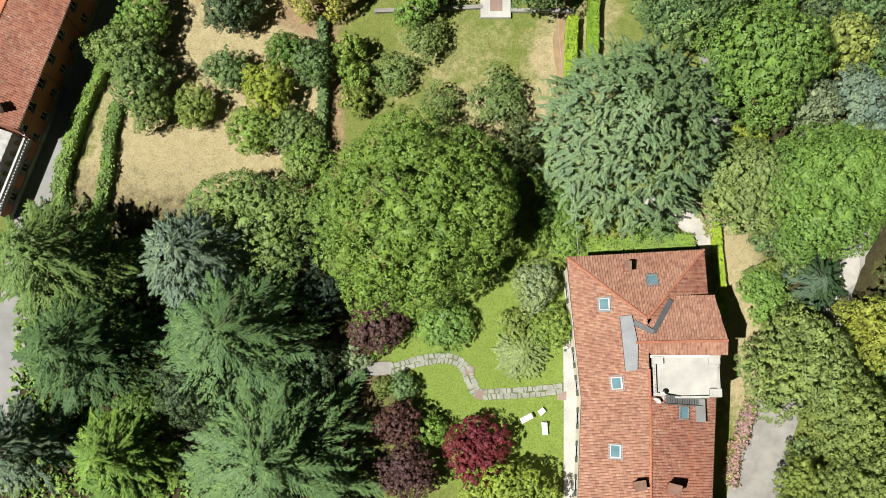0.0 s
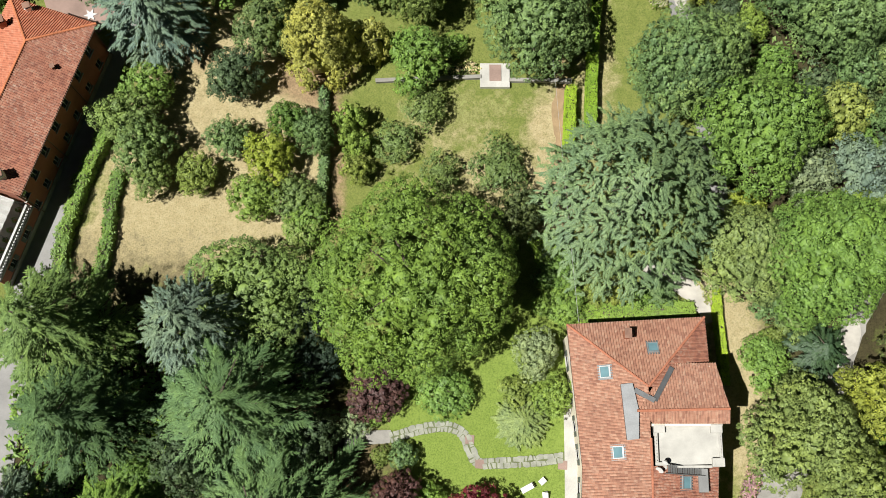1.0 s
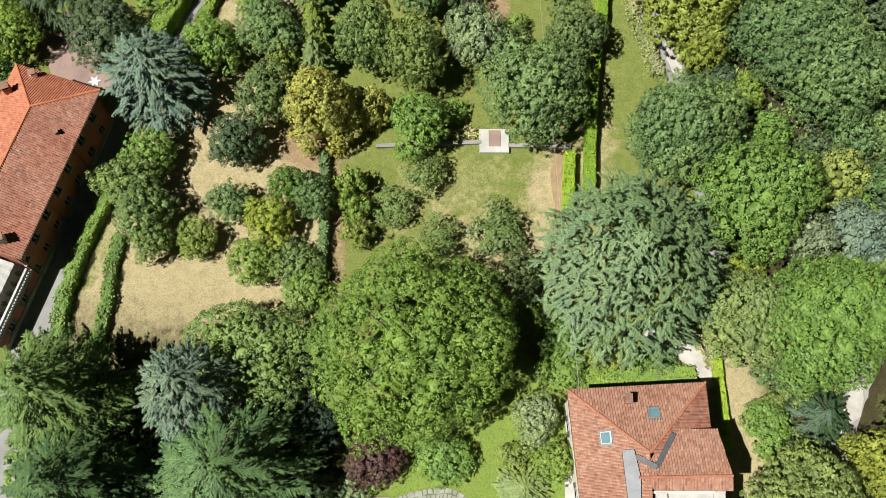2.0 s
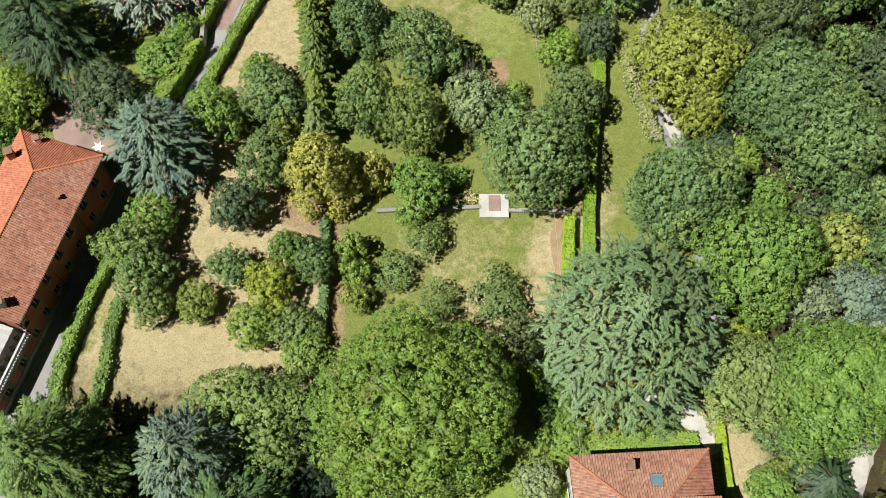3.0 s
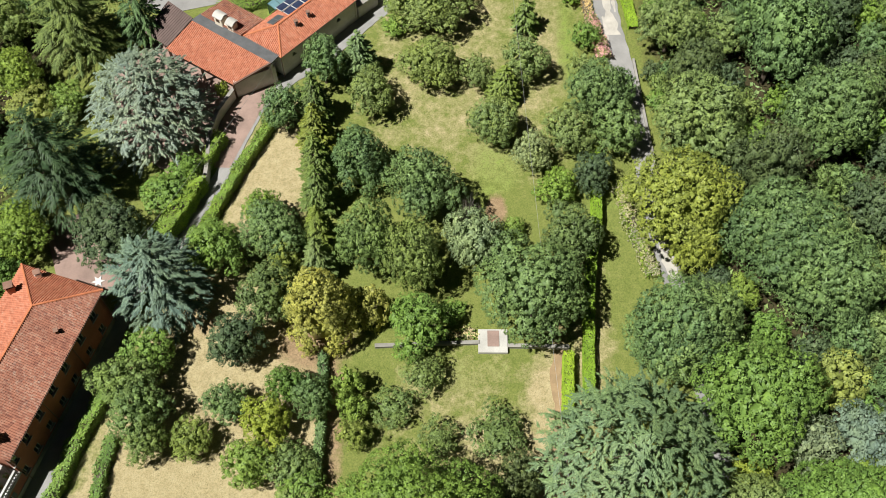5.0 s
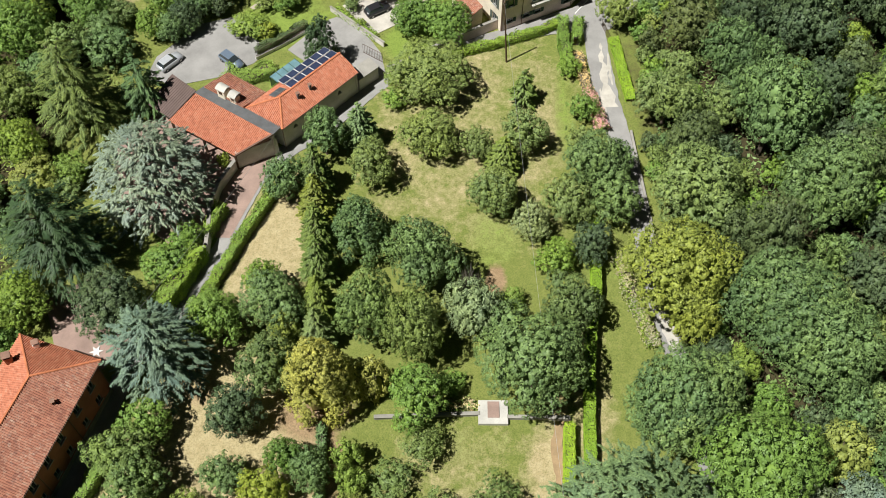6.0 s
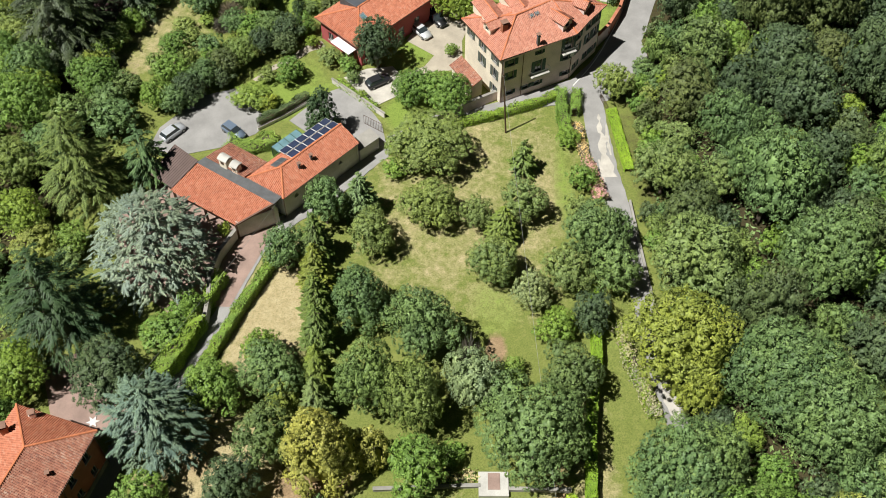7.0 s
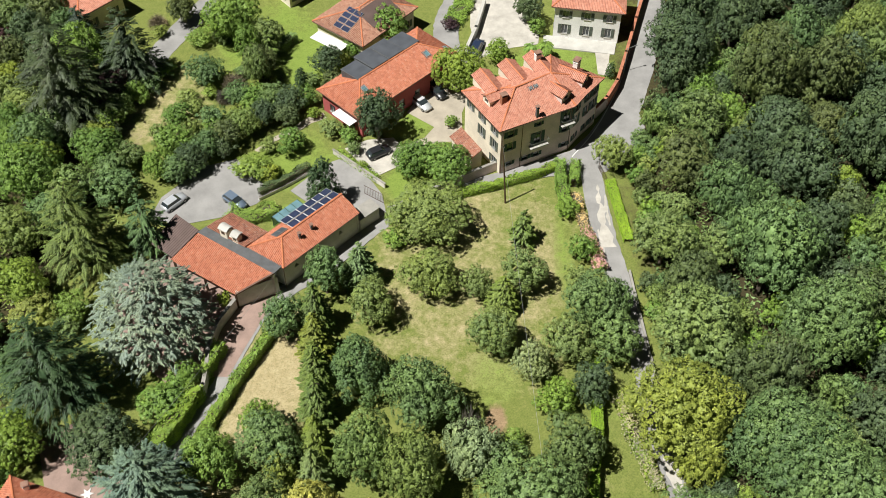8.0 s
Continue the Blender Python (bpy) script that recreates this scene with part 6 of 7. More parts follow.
    for x0, x1, z in ((-1.8, -0.2, 6.1), (0.3, 1.6, 5.9)):
        bm = bmesh.new()
        for i in range(5):
            a, b = -0.7 + 1.4 * i / 5, -0.7 + 1.4 * (i + 1) / 5
            za, zb = z + 0.35 * math.cos(a * 2.1), z + 0.35 * math.cos(b * 2.1)
            vs = [bm.verts.new(oc @ Vector(q)) for q in ((x0, a, za), (x1, a, za), (x1, b, zb), (x0, b, zb), (x0, a, za - 0.1), (x1, a, za - 0.1), (x1, b, zb - 0.1), (x0, b, zb - 0.1))]
            for q in ((0, 1, 2, 3), (7, 6, 5, 4), (0, 4, 5, 1), (1, 5, 6, 2), (2, 6, 7, 3), (3, 7, 4, 0)):
                bm.faces.new([vs[k] for k in q])
        wpart("cap", bm, CONCRETE_WHITE, ov)
    # open shed with the big orange roof
    s = thing("shed", -30.5, 87.5, 0, 0, "open-fronted shed with a broad orange tiled roof", "shed")
    roof(s, [(-37.8, 88.7, 3.1), (-27.9, 82.6, 3.1), (-22.9, 85.2, 4.5), (-34.3, 92.5, 4.5)], TILE_NEW)
    floor_slab(s, [(-34.5, 92.6), (-22.9, 85.2), (-21.9, 86.6), (-33.3, 93.8)], 4.3, 4.55, METAL_GREY, "gutter_walk")
    wall(s, (-27.9, 82.9), (-22.6, 85.6), -0.1, 3.3, PLASTER_GREY)
    wall(s, (-22.8, 85.4), (-34.2, 92.6), -0.1, 4.3, PLASTER_GREY)
    wpart("verge", boxes((0, 5.75, -0.12, 0.12, 0, 0.2), m=Matrix.Translation((-27.9, 82.6, 3.15)) @ (Vector((5.0, 2.6, 1.4)).to_track_quat("X", "Z").to_matrix().to_4x4())), GUTTER, s)
    for k in range(3):
        t = k / 2
        x, y = -37.3 + 9.3 * t, 88.6 - 5.7 * t
        wpart("post", boxes((x - 0.15, x + 0.15, y - 0.15, y + 0.15, -0.1, 3.0), bevel=0.02), WOOD_DARK, s)
    # brown sheet roof
    br = thing("carport", -37.8, 93.0, 0, 0, "carport with a dark brown corrugated roof", "carport")
    roof(br, [(-41.2, 91.8, 2.9), (-37.7, 89.3, 2.9), (-34.5, 93.5, 3.9), (-38.3, 96.6, 3.9)], METAL_BROWN, 0.36, 0.05, 0.06)
    for x, y, z in ((-40.8, 91.9, 2.8), (-37.8, 89.8, 2.8), (-34.9, 93.4, 3.7), (-38.3, 96.1, 3.7)):
        wpart("post", boxes((x - 0.1, x + 0.1, y - 0.1, y + 0.1, -0.1, z), bevel=0.02), WOOD_DARK, br)
    wall(br, (-34.7, 93.2), (-38.2, 96.0), -0.1, 3.6, PLASTER_GREY)


# ---- the villa at the bend ----
def villa():
    h = thing("villa", 13.0, 116.5, 0, 0, "cream three-storey villa with a pale orange tiled roof and dormers", "house")
    ze = 9.2
    E = [(2.7, 117.6), (8.3, 108.5), (20.0, 114.4), (21.9, 117.2), (24.9, 120.9), (16.9, 126.4)]
    V = [Vector((x, y, ze)) for x, y in E]
    R0, R1 = Vector((10.6, 115.0, 12.2)), Vector((16.2, 118.4, 12.2))
    front = roof(h, [V[1], V[2], R1, R0], TILE_PALE)
    left = roof(h, [V[0], V[1], R0], TILE_PALE)
    roof(h, [V[2], V[3], R1], TILE_PALE)
    right = roof(h, [V[3], V[4], R1], TILE_PALE)
    ne = roof(h, [V[4], V[5], R1], TILE_PALE)
    back = roof(h, [V[5], V[0], R0, R1], TILE_PALE)
    for a, b in ((V[0], R0), (V[1], R0), (R0, R1), (V[2], R1), (V[4], R1), (V[5], R1)):
        ridge(h, a + Vector((0, 0, 0.07)), b + Vector((0, 0, 0.07)), RIDGE_NEW, 0.15)
    for i in range(6):
        gutter(h, V[i] - Vector((0, 0, 0.1)), V[(i + 1) % 6] - Vector((0, 0, 0.1)))
    c = Vector((13.0, 117.0))
    F = [(Vector(e) + (c - Vector(e)).normalized() * 0.65) for e in E]
    F[2], F[3] = Vector((19.5, 114.5)), Vector((21.5, 117.3))
    win3 = lambda *us: [(7.0, 1.3, 1.0, us), (4.2, 1.8, 1.05, us), (1.1, 1.1, 0.95, us)]
    L1 = (F[2] - F[1]).length
    m = windows(h, F[1], F[2], -0.1, ze, PLASTER_PINK, [(7.1, 1.2, 1.1, (1.6,)), (7.5, 0.7, 0.8, (6.4,)), (3.9, 2.3, 1.2, (6.4,)), (4.4, 1.5, 1.0, (1.6, 11.2)), (1.2, 0.8, 0.95, (1.6, 4.4, 6.4, 11.4)), (6.4, 2.3, 1.2, (11.4,))], SHUTTER_GREEN, frame_mat=SHUTTER_GREEN)
    windows(h, F[2], F[3], -0.1, ze, PLASTER_PINK, win3(1.7), SHUTTER_GREEN)
    windows(h, F[3], F[4], -0.1, ze, PLASTER_PINK, win3(1.3, 3.2), SHUTTER_GREEN)
    windows(h, F[4], F[5], -0.1, ze, PLASTER_CREAM, win3(2, 5, 8), SHUTTER_GREEN)
    windows(h, F[5], F[0], -0.1, ze, PLASTER_CREAM, win3(3, 6.5, 10, 13), SHUTTER_GREEN)
    windows(h, F[0], F[1], -0.1, ze, PLASTER_CREAM, [(6.9, 1.3, 1.0, (1.6, 4.8, 8.2)), (3.9, 1.9, 1.05, (4.8, 8.2)), (0.9, 1.5, 1.0, (8.2,))], SHUTTER)
    for x0, z in ((4.9, 3.75), (10.2, 6.2)):
        wd = 3.2 if x0 < 6 else 2.4
        b = wpart("balcony", boxes((x0, x0 + wd, -0.85, 0, z - 0.15, z), bevel=0.03, m=m), CONCRETE_WHITE, h)
        bm = boxes((x0, x0 + wd, -0.85, -0.81, z + 0.9, z + 0.95), (x0, x0 + 0.04, -0.85, 0, z + 0.9, z + 0.95), (x0 + wd - 0.04, x0 + wd, -0.85, 0, z + 0.9, z + 0.95), m=m)
        for i in range(int(wd / 0.14)):
            box(bm, x0 + 0.14 * i, x0 + 0.14 * i + 0.02, -0.84, -0.82, z, z + 0.9, 0, m)
        wpart("railing", bm, STEEL, b)
    for k in (0.2, 3.6, 12.2):
        p = m @ Vector((k, -0.06, 0))
        pipe(h, p.x, p.y, 0, ze)
    dish = bmesh.new()
    for i in range(4):
        tube(dish, m @ Vector((11.9, -0.5 - 0.04 * i, 5.6)), m @ Vector((11.9, -0.54 - 0.04 * i, 5.6)), 0.38 * math.sqrt(i / 4), 0.38 * math.sqrt((i + 1) / 4), 14)
    tube(dish, m @ Vector((11.9, 0, 5.6)), m @ Vector((11.9, -0.5, 5.6)), 0.03)
    wpart("satellite_dish", dish, WHITE_PAINT, h, "white satellite dish")
    ft, lt = math.degrees(math.atan2(5.9, 11.7)), math.degrees(math.atan2(-9.1, 5.6))
    dormer(h, 18.4, 114.9, ft + 20, 2.0, 1.5, 4.6, 9.6, TILE_PALE, PLASTER_PINK)
    dormer(h, 21.6, 118.7, ft + 32, 2.0, 1.5, 4.6, 9.6, TILE_PALE, PLASTER_PINK)
    dormer(h, 6.4, 113.9, lt, 1.9, 1.5, 4.4, 9.6, TILE_PALE, PLASTER_CREAM)
    for x, y in ((5.6, 119.6), (9.6, 122.0), (13.6, 124.0)):
        dormer(h, x, y, ft + 180, 2.6, 1.7, 5.4, 9.5, TILE_PALE, PLASTER_CREAM)
    chimney(h, 8.9, 113.2, 10.2, 12.2, 0.9, 0.7, ft)
    chimney(h, 13.9, 111.7, 9.4, 11.2, 0.4, 0.4, ft, METAL_GREY)
    chimney(h, 14.4, 122.2, 11, 12.9, 0.9, 0.7, ft, PLASTER_WHITE)
    chimney(h, 20.4, 121.4, 10, 12.2, 1.1, 0.8, ft + 30, PLASTER_WHITE)
    for k in (0.35, 0.5):
        q = R0.lerp(R1, k)
        skylight(h, front, q.x + 0.4, q.y - 0.7, 0.55, 0.4)
    # porch by the garden side
    p = thing("porch", 3.6, 112.0, 0, 0, "low side porch with a red tiled roof", "porch")
    roof(p, [(2.8, 115.6, 3.6), (5.9, 110.6, 3.6), (4.1, 109.4, 2.7), (0.9, 114.4, 2.7)], TILE_WORN)
    wall(p, (1.3, 114.3), (4.2, 109.8), -0.1, 2.7, PLASTER_CREAM, [(1.2, 1.2, 0.9, 1.2), (3.4, 1.1, 0, 2.1)], 0.25)
    wall(p, (4.2, 109.8), (5.9, 110.9), -0.1, 3.0, PLASTER_CREAM, (), 0.25)


# ---- other houses ----
def hip_house(name, E, ze, rise, tiles, wallmat, label, rows, shutters, inset=0.6, ridge_mat=None):
    """A hipped house on a parallelogram of eaves, anticlockwise, its first side a long one."""
    E = [E[0], E[1], E[2], tuple(Vector(E[0]) + Vector(E[2]) - Vector(E[1]))]
    c = sum((Vector(e) for e in E), Vector((0, 0))) / 4
    h = thing(name, c.x, c.y, 0, 0, label, "house")
    V = [Vector((x, y, ze)) for x, y in E]
    run = (V[1] - V[0]).normalized()
    half = min((V[3] - V[0]).length / 2, (V[1] - V[0]).length * 0.45)
    R0, R1 = (V[0] + V[3]) / 2 + run * half + Vector((0, 0, rise)), (V[1] + V[2]) / 2 - run * half + Vector((0, 0, rise))
    s = [roof(h, [V[0], V[1], R1, R0], tiles), roof(h, [V[1], V[2], R1], tiles), roof(h, [V[2], V[3], R0, R1], tiles), roof(h, [V[3], V[0], R0], tiles)]
    for a, b in ((V[0], R0), (V[3], R0), (R0, R1), (V[1], R1), (V[2], R1)):
        ridge(h, a + Vector((0, 0, 0.06)), b + Vector((0, 0, 0.06)), ridge_mat or RIDGE_NEW)
    for i in range(4):
        gutter(h, V[i] - Vector((0, 0, 0.1)), V[(i + 1) % 4] - Vector((0, 0, 0.1)))
    F = [Vector(e) + (c - Vector(e)).normalized() * inset * 1.4 for e in E]
    for i in range(4):
        a, b = F[i], F[(i + 1) % 4]
        L = (b - a).length
        n = max(2, int(L / 3.2))
        windows(h, a, b, -0.1, ze, wallmat, [(z, hh, w, [L * (k + 0.5) / n for k in range(n)]) for z, hh, w in rows], shutters)
    return h, s, R0, R1


def house_collectors():
    h, s, R0, R1 = hip_house("house", [(-13.2, 116.2), (2.6, 132.6), (-4.6, 139.6)], 4.5, 2.1, TILE_NEW, PLASTER_RED,
                             "low red-walled house with orange roof and large solar collectors", [(0.9, 1.5, 1.2)], None)
    d = (R1 - R0).normalized()
    n = Vector((-d.y, d.x, 0))
    span = (R1 - R0).length + 1.2
    for k in range(4):
        q = R0 + d * (span * (k + 0.5) / 4 - 0.5)
        deep, up = (4.9, 0.35) if k in (1, 2) else (4.2, 0.2)
        m = Matrix.Translation((q.x, q.y, R0.z)) @ Matrix.Rotation(math.atan2(d.y, d.x), 4, "Z") @ pose(0, 0, 0, -4)
        w = span / 8 - 0.04
        fr = wpart("solar_collector", boxes((-w, w, 0.1, deep, up - 0.1, up), bevel=0.02, m=m), METAL_GREY, h)
        wpart("absorber", boxes((-w + 0.1, w - 0.1, 0.2, deep - 0.1, up, up + 0.02), m=m), SOLAR_GREY, fr)
        for x in (-w + 0.05, w - 0.13):
            bm = bmesh.new()
            prism(bm, [(0.3, up - 0.1), (deep - 0.1, up - 0.1), (deep - 0.1, -deep * 0.36)][::-1], x, x + 0.08)
            bm.transform(m @ Matrix(((0, 0, 1, 0), (1, 0, 0, 0), (0, 1, 0, 0), (0, 0, 0, 1))))
            wpart("cheek", bm, METAL_GREY, fr)
    q = R0 - n * 1.6 - d * 0.6
    skylight(h, s[0], q.x, q.y, 0.9, 1.1)
    q = R1 - n * 2.2
    skylight(h, s[0], q.x, q.y, 0.9, 1.1)
    skylight(h, s[1], 0.2, 133.6, 0.8, 0.8)
    wpart("terrace_awning", boxes((0, 4.2, 0, 2.0, 2.9, 3.0), bevel=0.02, m=pose(-17.8, 119.3, 0, 0, 0, -44)), CANVAS, h)


def house_white():
    h, s, R0, R1 = hip_house("house", [(18.4, 142.8), (30.9, 140.8), (32.3, 150.5)], 6.6, 2.4, TILE_PALE, PLASTER_WHITE,
                             "white two-storey house with grey shutters and red tiled roof", [(4.3, 1.4, 1.1), (1.0, 1.9, 1.1)], SHUTTER)
    patch("terrace_white_house", [(17.5, 140.2), (29.5, 138.2), (30.2, 141.5), (17.5, 143.5)], CONCRETE_WHITE, 0.15, "pale stone terrace in front of the white house", "terrace")


def house_north():
    h, s, R0, R1 = hip_house("house", [(-13.6, 134.4), (-4.6, 145.6), (-13.8, 152.6)], 4.3, 2.1, TILE_OLD, PLASTER_CREAM,
                             "low house with a tiled roof and many solar panels", [(0.9, 1.4, 1.1)], SHUTTER)
    d = (R1 - R0).normalized()
    n = Vector((-d.y, d.x, 0))
    base = (Vector((-13.6, 134.4, 0)) + Vector((-22.8, 141.4, 0))) / 2
    for i in range(4):
        for j in range(2):
            q = base + d * (1.4 + 1.1 * i) + n * (0.9 - 1.7 * j)
            panel_on(h, s[3], q.x, q.y, 1.6, 1.0)
    q = R0 + d * 2.2 - n * 2.4
    wpart("dark_roof", boxes((-3.4, 3.4, -2.0, 2.0, 0.1, 0.26), bevel=0.02, m=s[0].at(q.x, q.y)), METAL_BROWN, h, "dark brown roof section")
    wpart("terrace_awning", boxes((0, 6.6, -2.4, 0, 3.0, 3.1), bevel=0.02, m=pose(-21.6, 140.4, 0, 0, 0, -36)), CANVAS, h)
    hip_house("house", [(-28.0, 150.2), (-20.4, 158.4), (-27.4, 166.4)], 4.2, 2.0, TILE_NEW, PLASTER_CREAM, "low house with an orange tiled roof behind a hedge", [(0.9, 1.4, 1.1)], SHUTTER)
    hip_house("house", [(-63.0, 141.4), (-56.5, 149.0), (-65.0, 156.0)], 4.4, 2.0, TILE_PALE, PLASTER_CREAM, "distant house with a red tiled roof among trees", [(1.0, 1.5, 1.0)], SHUTTER)


house_south()
house_west()
farm()
villa()
house_collectors()
house_white()
house_north()
# ---- hedges and flowers ----
hedge("hedge", [(-38.3, 42.2), (-39.2, 39.0), (-40.9, 34.2), (-42.3, 28.9), (-43.1, 23.0), (-45, 15)], 1.3, 1.5, "M", "ragged green hedge along the lane", 1, 0.12)
hedge("hedge", [(-37.0, 34.7), (-37.7, 30.3), (-37.8, 25.7), (-38.3, 23.4), (-39, 18)], 1.1, 1.2, "M", "low green hedge on the dry lawn", 2, 0.13)
hedge("hedge", [(-21.6, 80.5), (-22.5, 78.8), (-25.2, 73.3), (-27.4, 68.1), (-29.7, 62.4), (-31.1, 60.0)], 1.1, 1.5, "M", "clipped green hedge beside the lane", 3, 0.1)
hedge("hedge", [(-31.3, 68.4), (-32.8, 64.6), (-34.8, 60.6)], 2.0, 2.6, "H", "tall ivy hedge over the lane wall", 4, 0.1)
hedge("hedge", [(-29.4, 75.6), (-30.4, 72.8), (-31.0, 71.0)], 1.4, 1.9, "H", "short rounded hedge at the yard", 5, 0.12)
hedge("hedge", [(-13.9, 45.0), (-13.6, 38.3), (-13.7, 34.2), (-13.8, 29.0)], 0.8, 1.6, "O", "narrow dark hedge between the gardens", 6, 0.12)
hedge("hedge", [(20.0, 74.0), (19.4, 62.7), (18.3, 56.7), (17.5, 48.4), (17.0, 40.2)], 1.2, 1.8, "A", "long bright green clipped hedge", 7, 0.02, 0.15)
hedge("hedge", [(14.9, 44.9), (14.4, 37.6)], 1.2, 1.8, "A", "short bright green clipped hedge", 8, 0.02, 0.15)
hedge("hedge", [(-7.8, 98.7), (-3.7, 101.0), (0.5, 103.4), (4.8, 105.0), (9.1, 106.5), (13.5, 108.3), (17.5, 110.3)], 1.0, 1.2, "H", "low hedge along the village road", 9, 0.12)
hedge("hedge", [(18.0, 110.6), (18.0, 105.5), (18.3, 100.3)], 1.3, 1.8, "M", "thick hedge at the meadow corner", 10, 0.13)
hedge("hedge", [(20.4, 110.6), (19.9, 106.4)], 1.2, 1.6, "M", "short hedge at the road junction", 11, 0.13)
hedge("hedge", [(25.6, 107.2), (26.2, 102.2), (27.0, 95.5)], 1.4, 0.7, "A", "low bright green bank beside the lane", 12, 0.03, 0.15)
hedge("hedge", [(13.0, 18.3), (15.4, 18.5), (21.1, 18.8), (27.6, 19.1)], 1.9, 1.0, "H", "low hedge in front of the old house", 13, 0.08)
hedge("hedge", [(13.2, 19.0), (12.6, 23.5), (11.8, 27.5)], 3.4, 1.6, "M", "broad leafy hedge beside the old house", 14, 0.12)
hedge("hedge", [(30.4, 21.0), (30.5, 17.7), (30.7, 13.9), (30.8, 11.0)], 0.9, 1.1, "A", "narrow bright hedge beside the house wall", 15, 0.03, 0.15)
hedge("hedge", [(-27.4, 104.1), (-24.1, 106.6), (-20.9, 109.5)], 0.9, 1.4, "E", "dark hedge behind an iron fence", 16, 0.1)
hedge("hedge", [(-31.5, 99.6), (-28.5, 99.0), (-25.0, 100.8)], 2.2, 1.3, "L", "light green shrubs along the parking area", 17, 0.16)
hedge("hedge", [(-34.5, 131), (-30.5, 136), (-26.5, 141.5)], 1.6, 1.6, "O", "dark clipped hedge beside the lawn", 18, 0.08)
hedge("hedge", [(-35.5, 117), (-33, 124), (-29, 131)], 1.3, 1.0, "Y", "yellow-green flowering hedge beside the lawn", 19, 0.16)
hedge("flower_bed", [(21.0, 96.6), (21.6, 93.8), (22.3, 89.8)], 1.2, 1.3, "M", "row of pink flowering shrubs", 21, 0.15, 0.2, petals="N")
hedge("flower_bed", [(20.0, 104.0), (20.5, 100.6), (20.9, 97.4)], 0.9, 0.8, "X", "dry brownish shrubs along the lane", 22, 0.15, 0.2, petals="Q")
hedge("flower_bed", [(22.8, 68.5), (23.2, 67.0), (24.4, 61.7), (26.0, 56.0)], 1.3, 0.9, "M", "pale flowering shrubs along the lane", 23, 0.2, 0.2, petals="Q")
hedge("flower_bed", [(33.4, 1.2), (32.4, -1.4), (31.3, -4.1), (31, -7)], 0.9, 0.8, "M", "pink roses beside the driveway", 24, 0.18, 0.18, petals="N")
hedge("flower_bed", [(27.8, 24.0), (29.2, 22.4), (30.0, 20.2)], 0.8, 0.6, "M", "pale roses around the gravel path", 25, 0.2, 0.18, petals="Q")
hedge("flower_bed", [(0.5, 47.6), (3.6, 48.0)], 0.9, 0.5, "M", "pale flowers behind the low wall", 26, 0.2, 0.18, petals="Q")


def palm(x, y, r, h):
    root = thing("palm_tree", x, y, 0, 30, "small fan palm with arching green fronds", "tree")
    v, f, nn = palm_crown(int(x * 7) % 97, r, h)
    part_of("crown", raw_mesh("crown", v, f, nn), LEAF["M"], root)
    bm = bmesh.new()
    for i in range(6):
        tube(bm, (0, 0, h * i / 6 - 0.1), (0, 0, h * (i + 1) / 6), 0.17, 0.13, 8)
    part("trunk", bm, BARK, root)


palm(-8.7, 124.0, 2.0, 3.4)
palm(17.2, 137.0, 1.7, 3.0)
palm(15.0, 137.0, 1.5, 2.6)

# ---- garden walls ----
wall_line("garden_wall", [(-7.7, 46.3), (-0.9, 46.6), (4.3, 46.8)], 0.35, 0.5, CONCRETE, "low concrete garden wall")
wall_line("garden_wall", [(7.95, 46.4), (14.9, 46.3)], 0.35, 0.5, CONCRETE, "low concrete garden wall")
wall_line("white_wall", [(7.3, 152), (5.6, 143.8), (3.9, 138.0)], 0.45, 1.6, PLASTER_WHITE, "white plastered drive wall", cap=CONCRETE_WHITE)
wall_line("road_wall", [(37.0, 156), (33.9, 145.8), (31.1, 136.3), (28.8, 128.9), (26.6, 124.6)], 0.4, 2.3, BRICK_WALL, "red-brown garden wall along the road", cap=RIDGE)
wall_line("road_wall", [(26.6, 124.6), (24.6, 122.0)], 0.4, 2.3, PLASTER_PINK, "plastered gate wall beside the villa", cap=RIDGE)
wall_line("yard_wall", [(-17.2, 113.2), (-12.6, 109.2), (-8.9, 105.9)], 0.22, 0.9, PLASTER_GREY, "low plastered wall with climbing plants")
wall_line("villa_wall", [(-7.9, 100.2), (-3.3, 102.9), (1.4, 106.1), (5.7, 108.5), (8.4, 110.0)], 0.35, 1.8, PLASTER_PINK, "pinkish garden wall below the villa")
wall_line("yard_wall", [(-28.3, 82.8), (-30.0, 79.2), (-30.7, 75.5), (-30.4, 72.0), (-30.4, 69.2), (-32.1, 65.4), (-34.4, 61.0)], 0.4, 1.9, PLASTER_GREY, "grey retaining wall along the lane")
wall_line("lane_wall", [(26.5, 89.5), (26.9, 83.5), (27.5, 76.0), (28.0, 70)], 0.22, 0.45, CONCRETE, "low stone wall along the lane")
wall_line("fence_wall", [(-27.6, 103.2), (-24.1, 105.8), (-20.7, 108.7)], 0.3, 0.5, PLASTER_WHITE, "white plinth wall of the fence")


def fence(x0, y0, x1, y1, base, high, step, label):
    d = Vector((x1 - x0, y1 - y0))
    turn = math.degrees(math.atan2(d.y, d.x))
    f = thing("fence", x0, y0, base, turn, label, "fence")
    part("rail", boxes((0, d.length, -0.02, 0.02, high - 0.1, high - 0.05), (0, d.length, -0.02, 0.02, 0.1, 0.15)), WOOD_DARK, f)
    for i in range(int(d.length / step) + 1):
        part("bar", boxes((i * step, i * step + 0.03, -0.015, 0.015, 0.0, high)), WOOD_DARK, f)


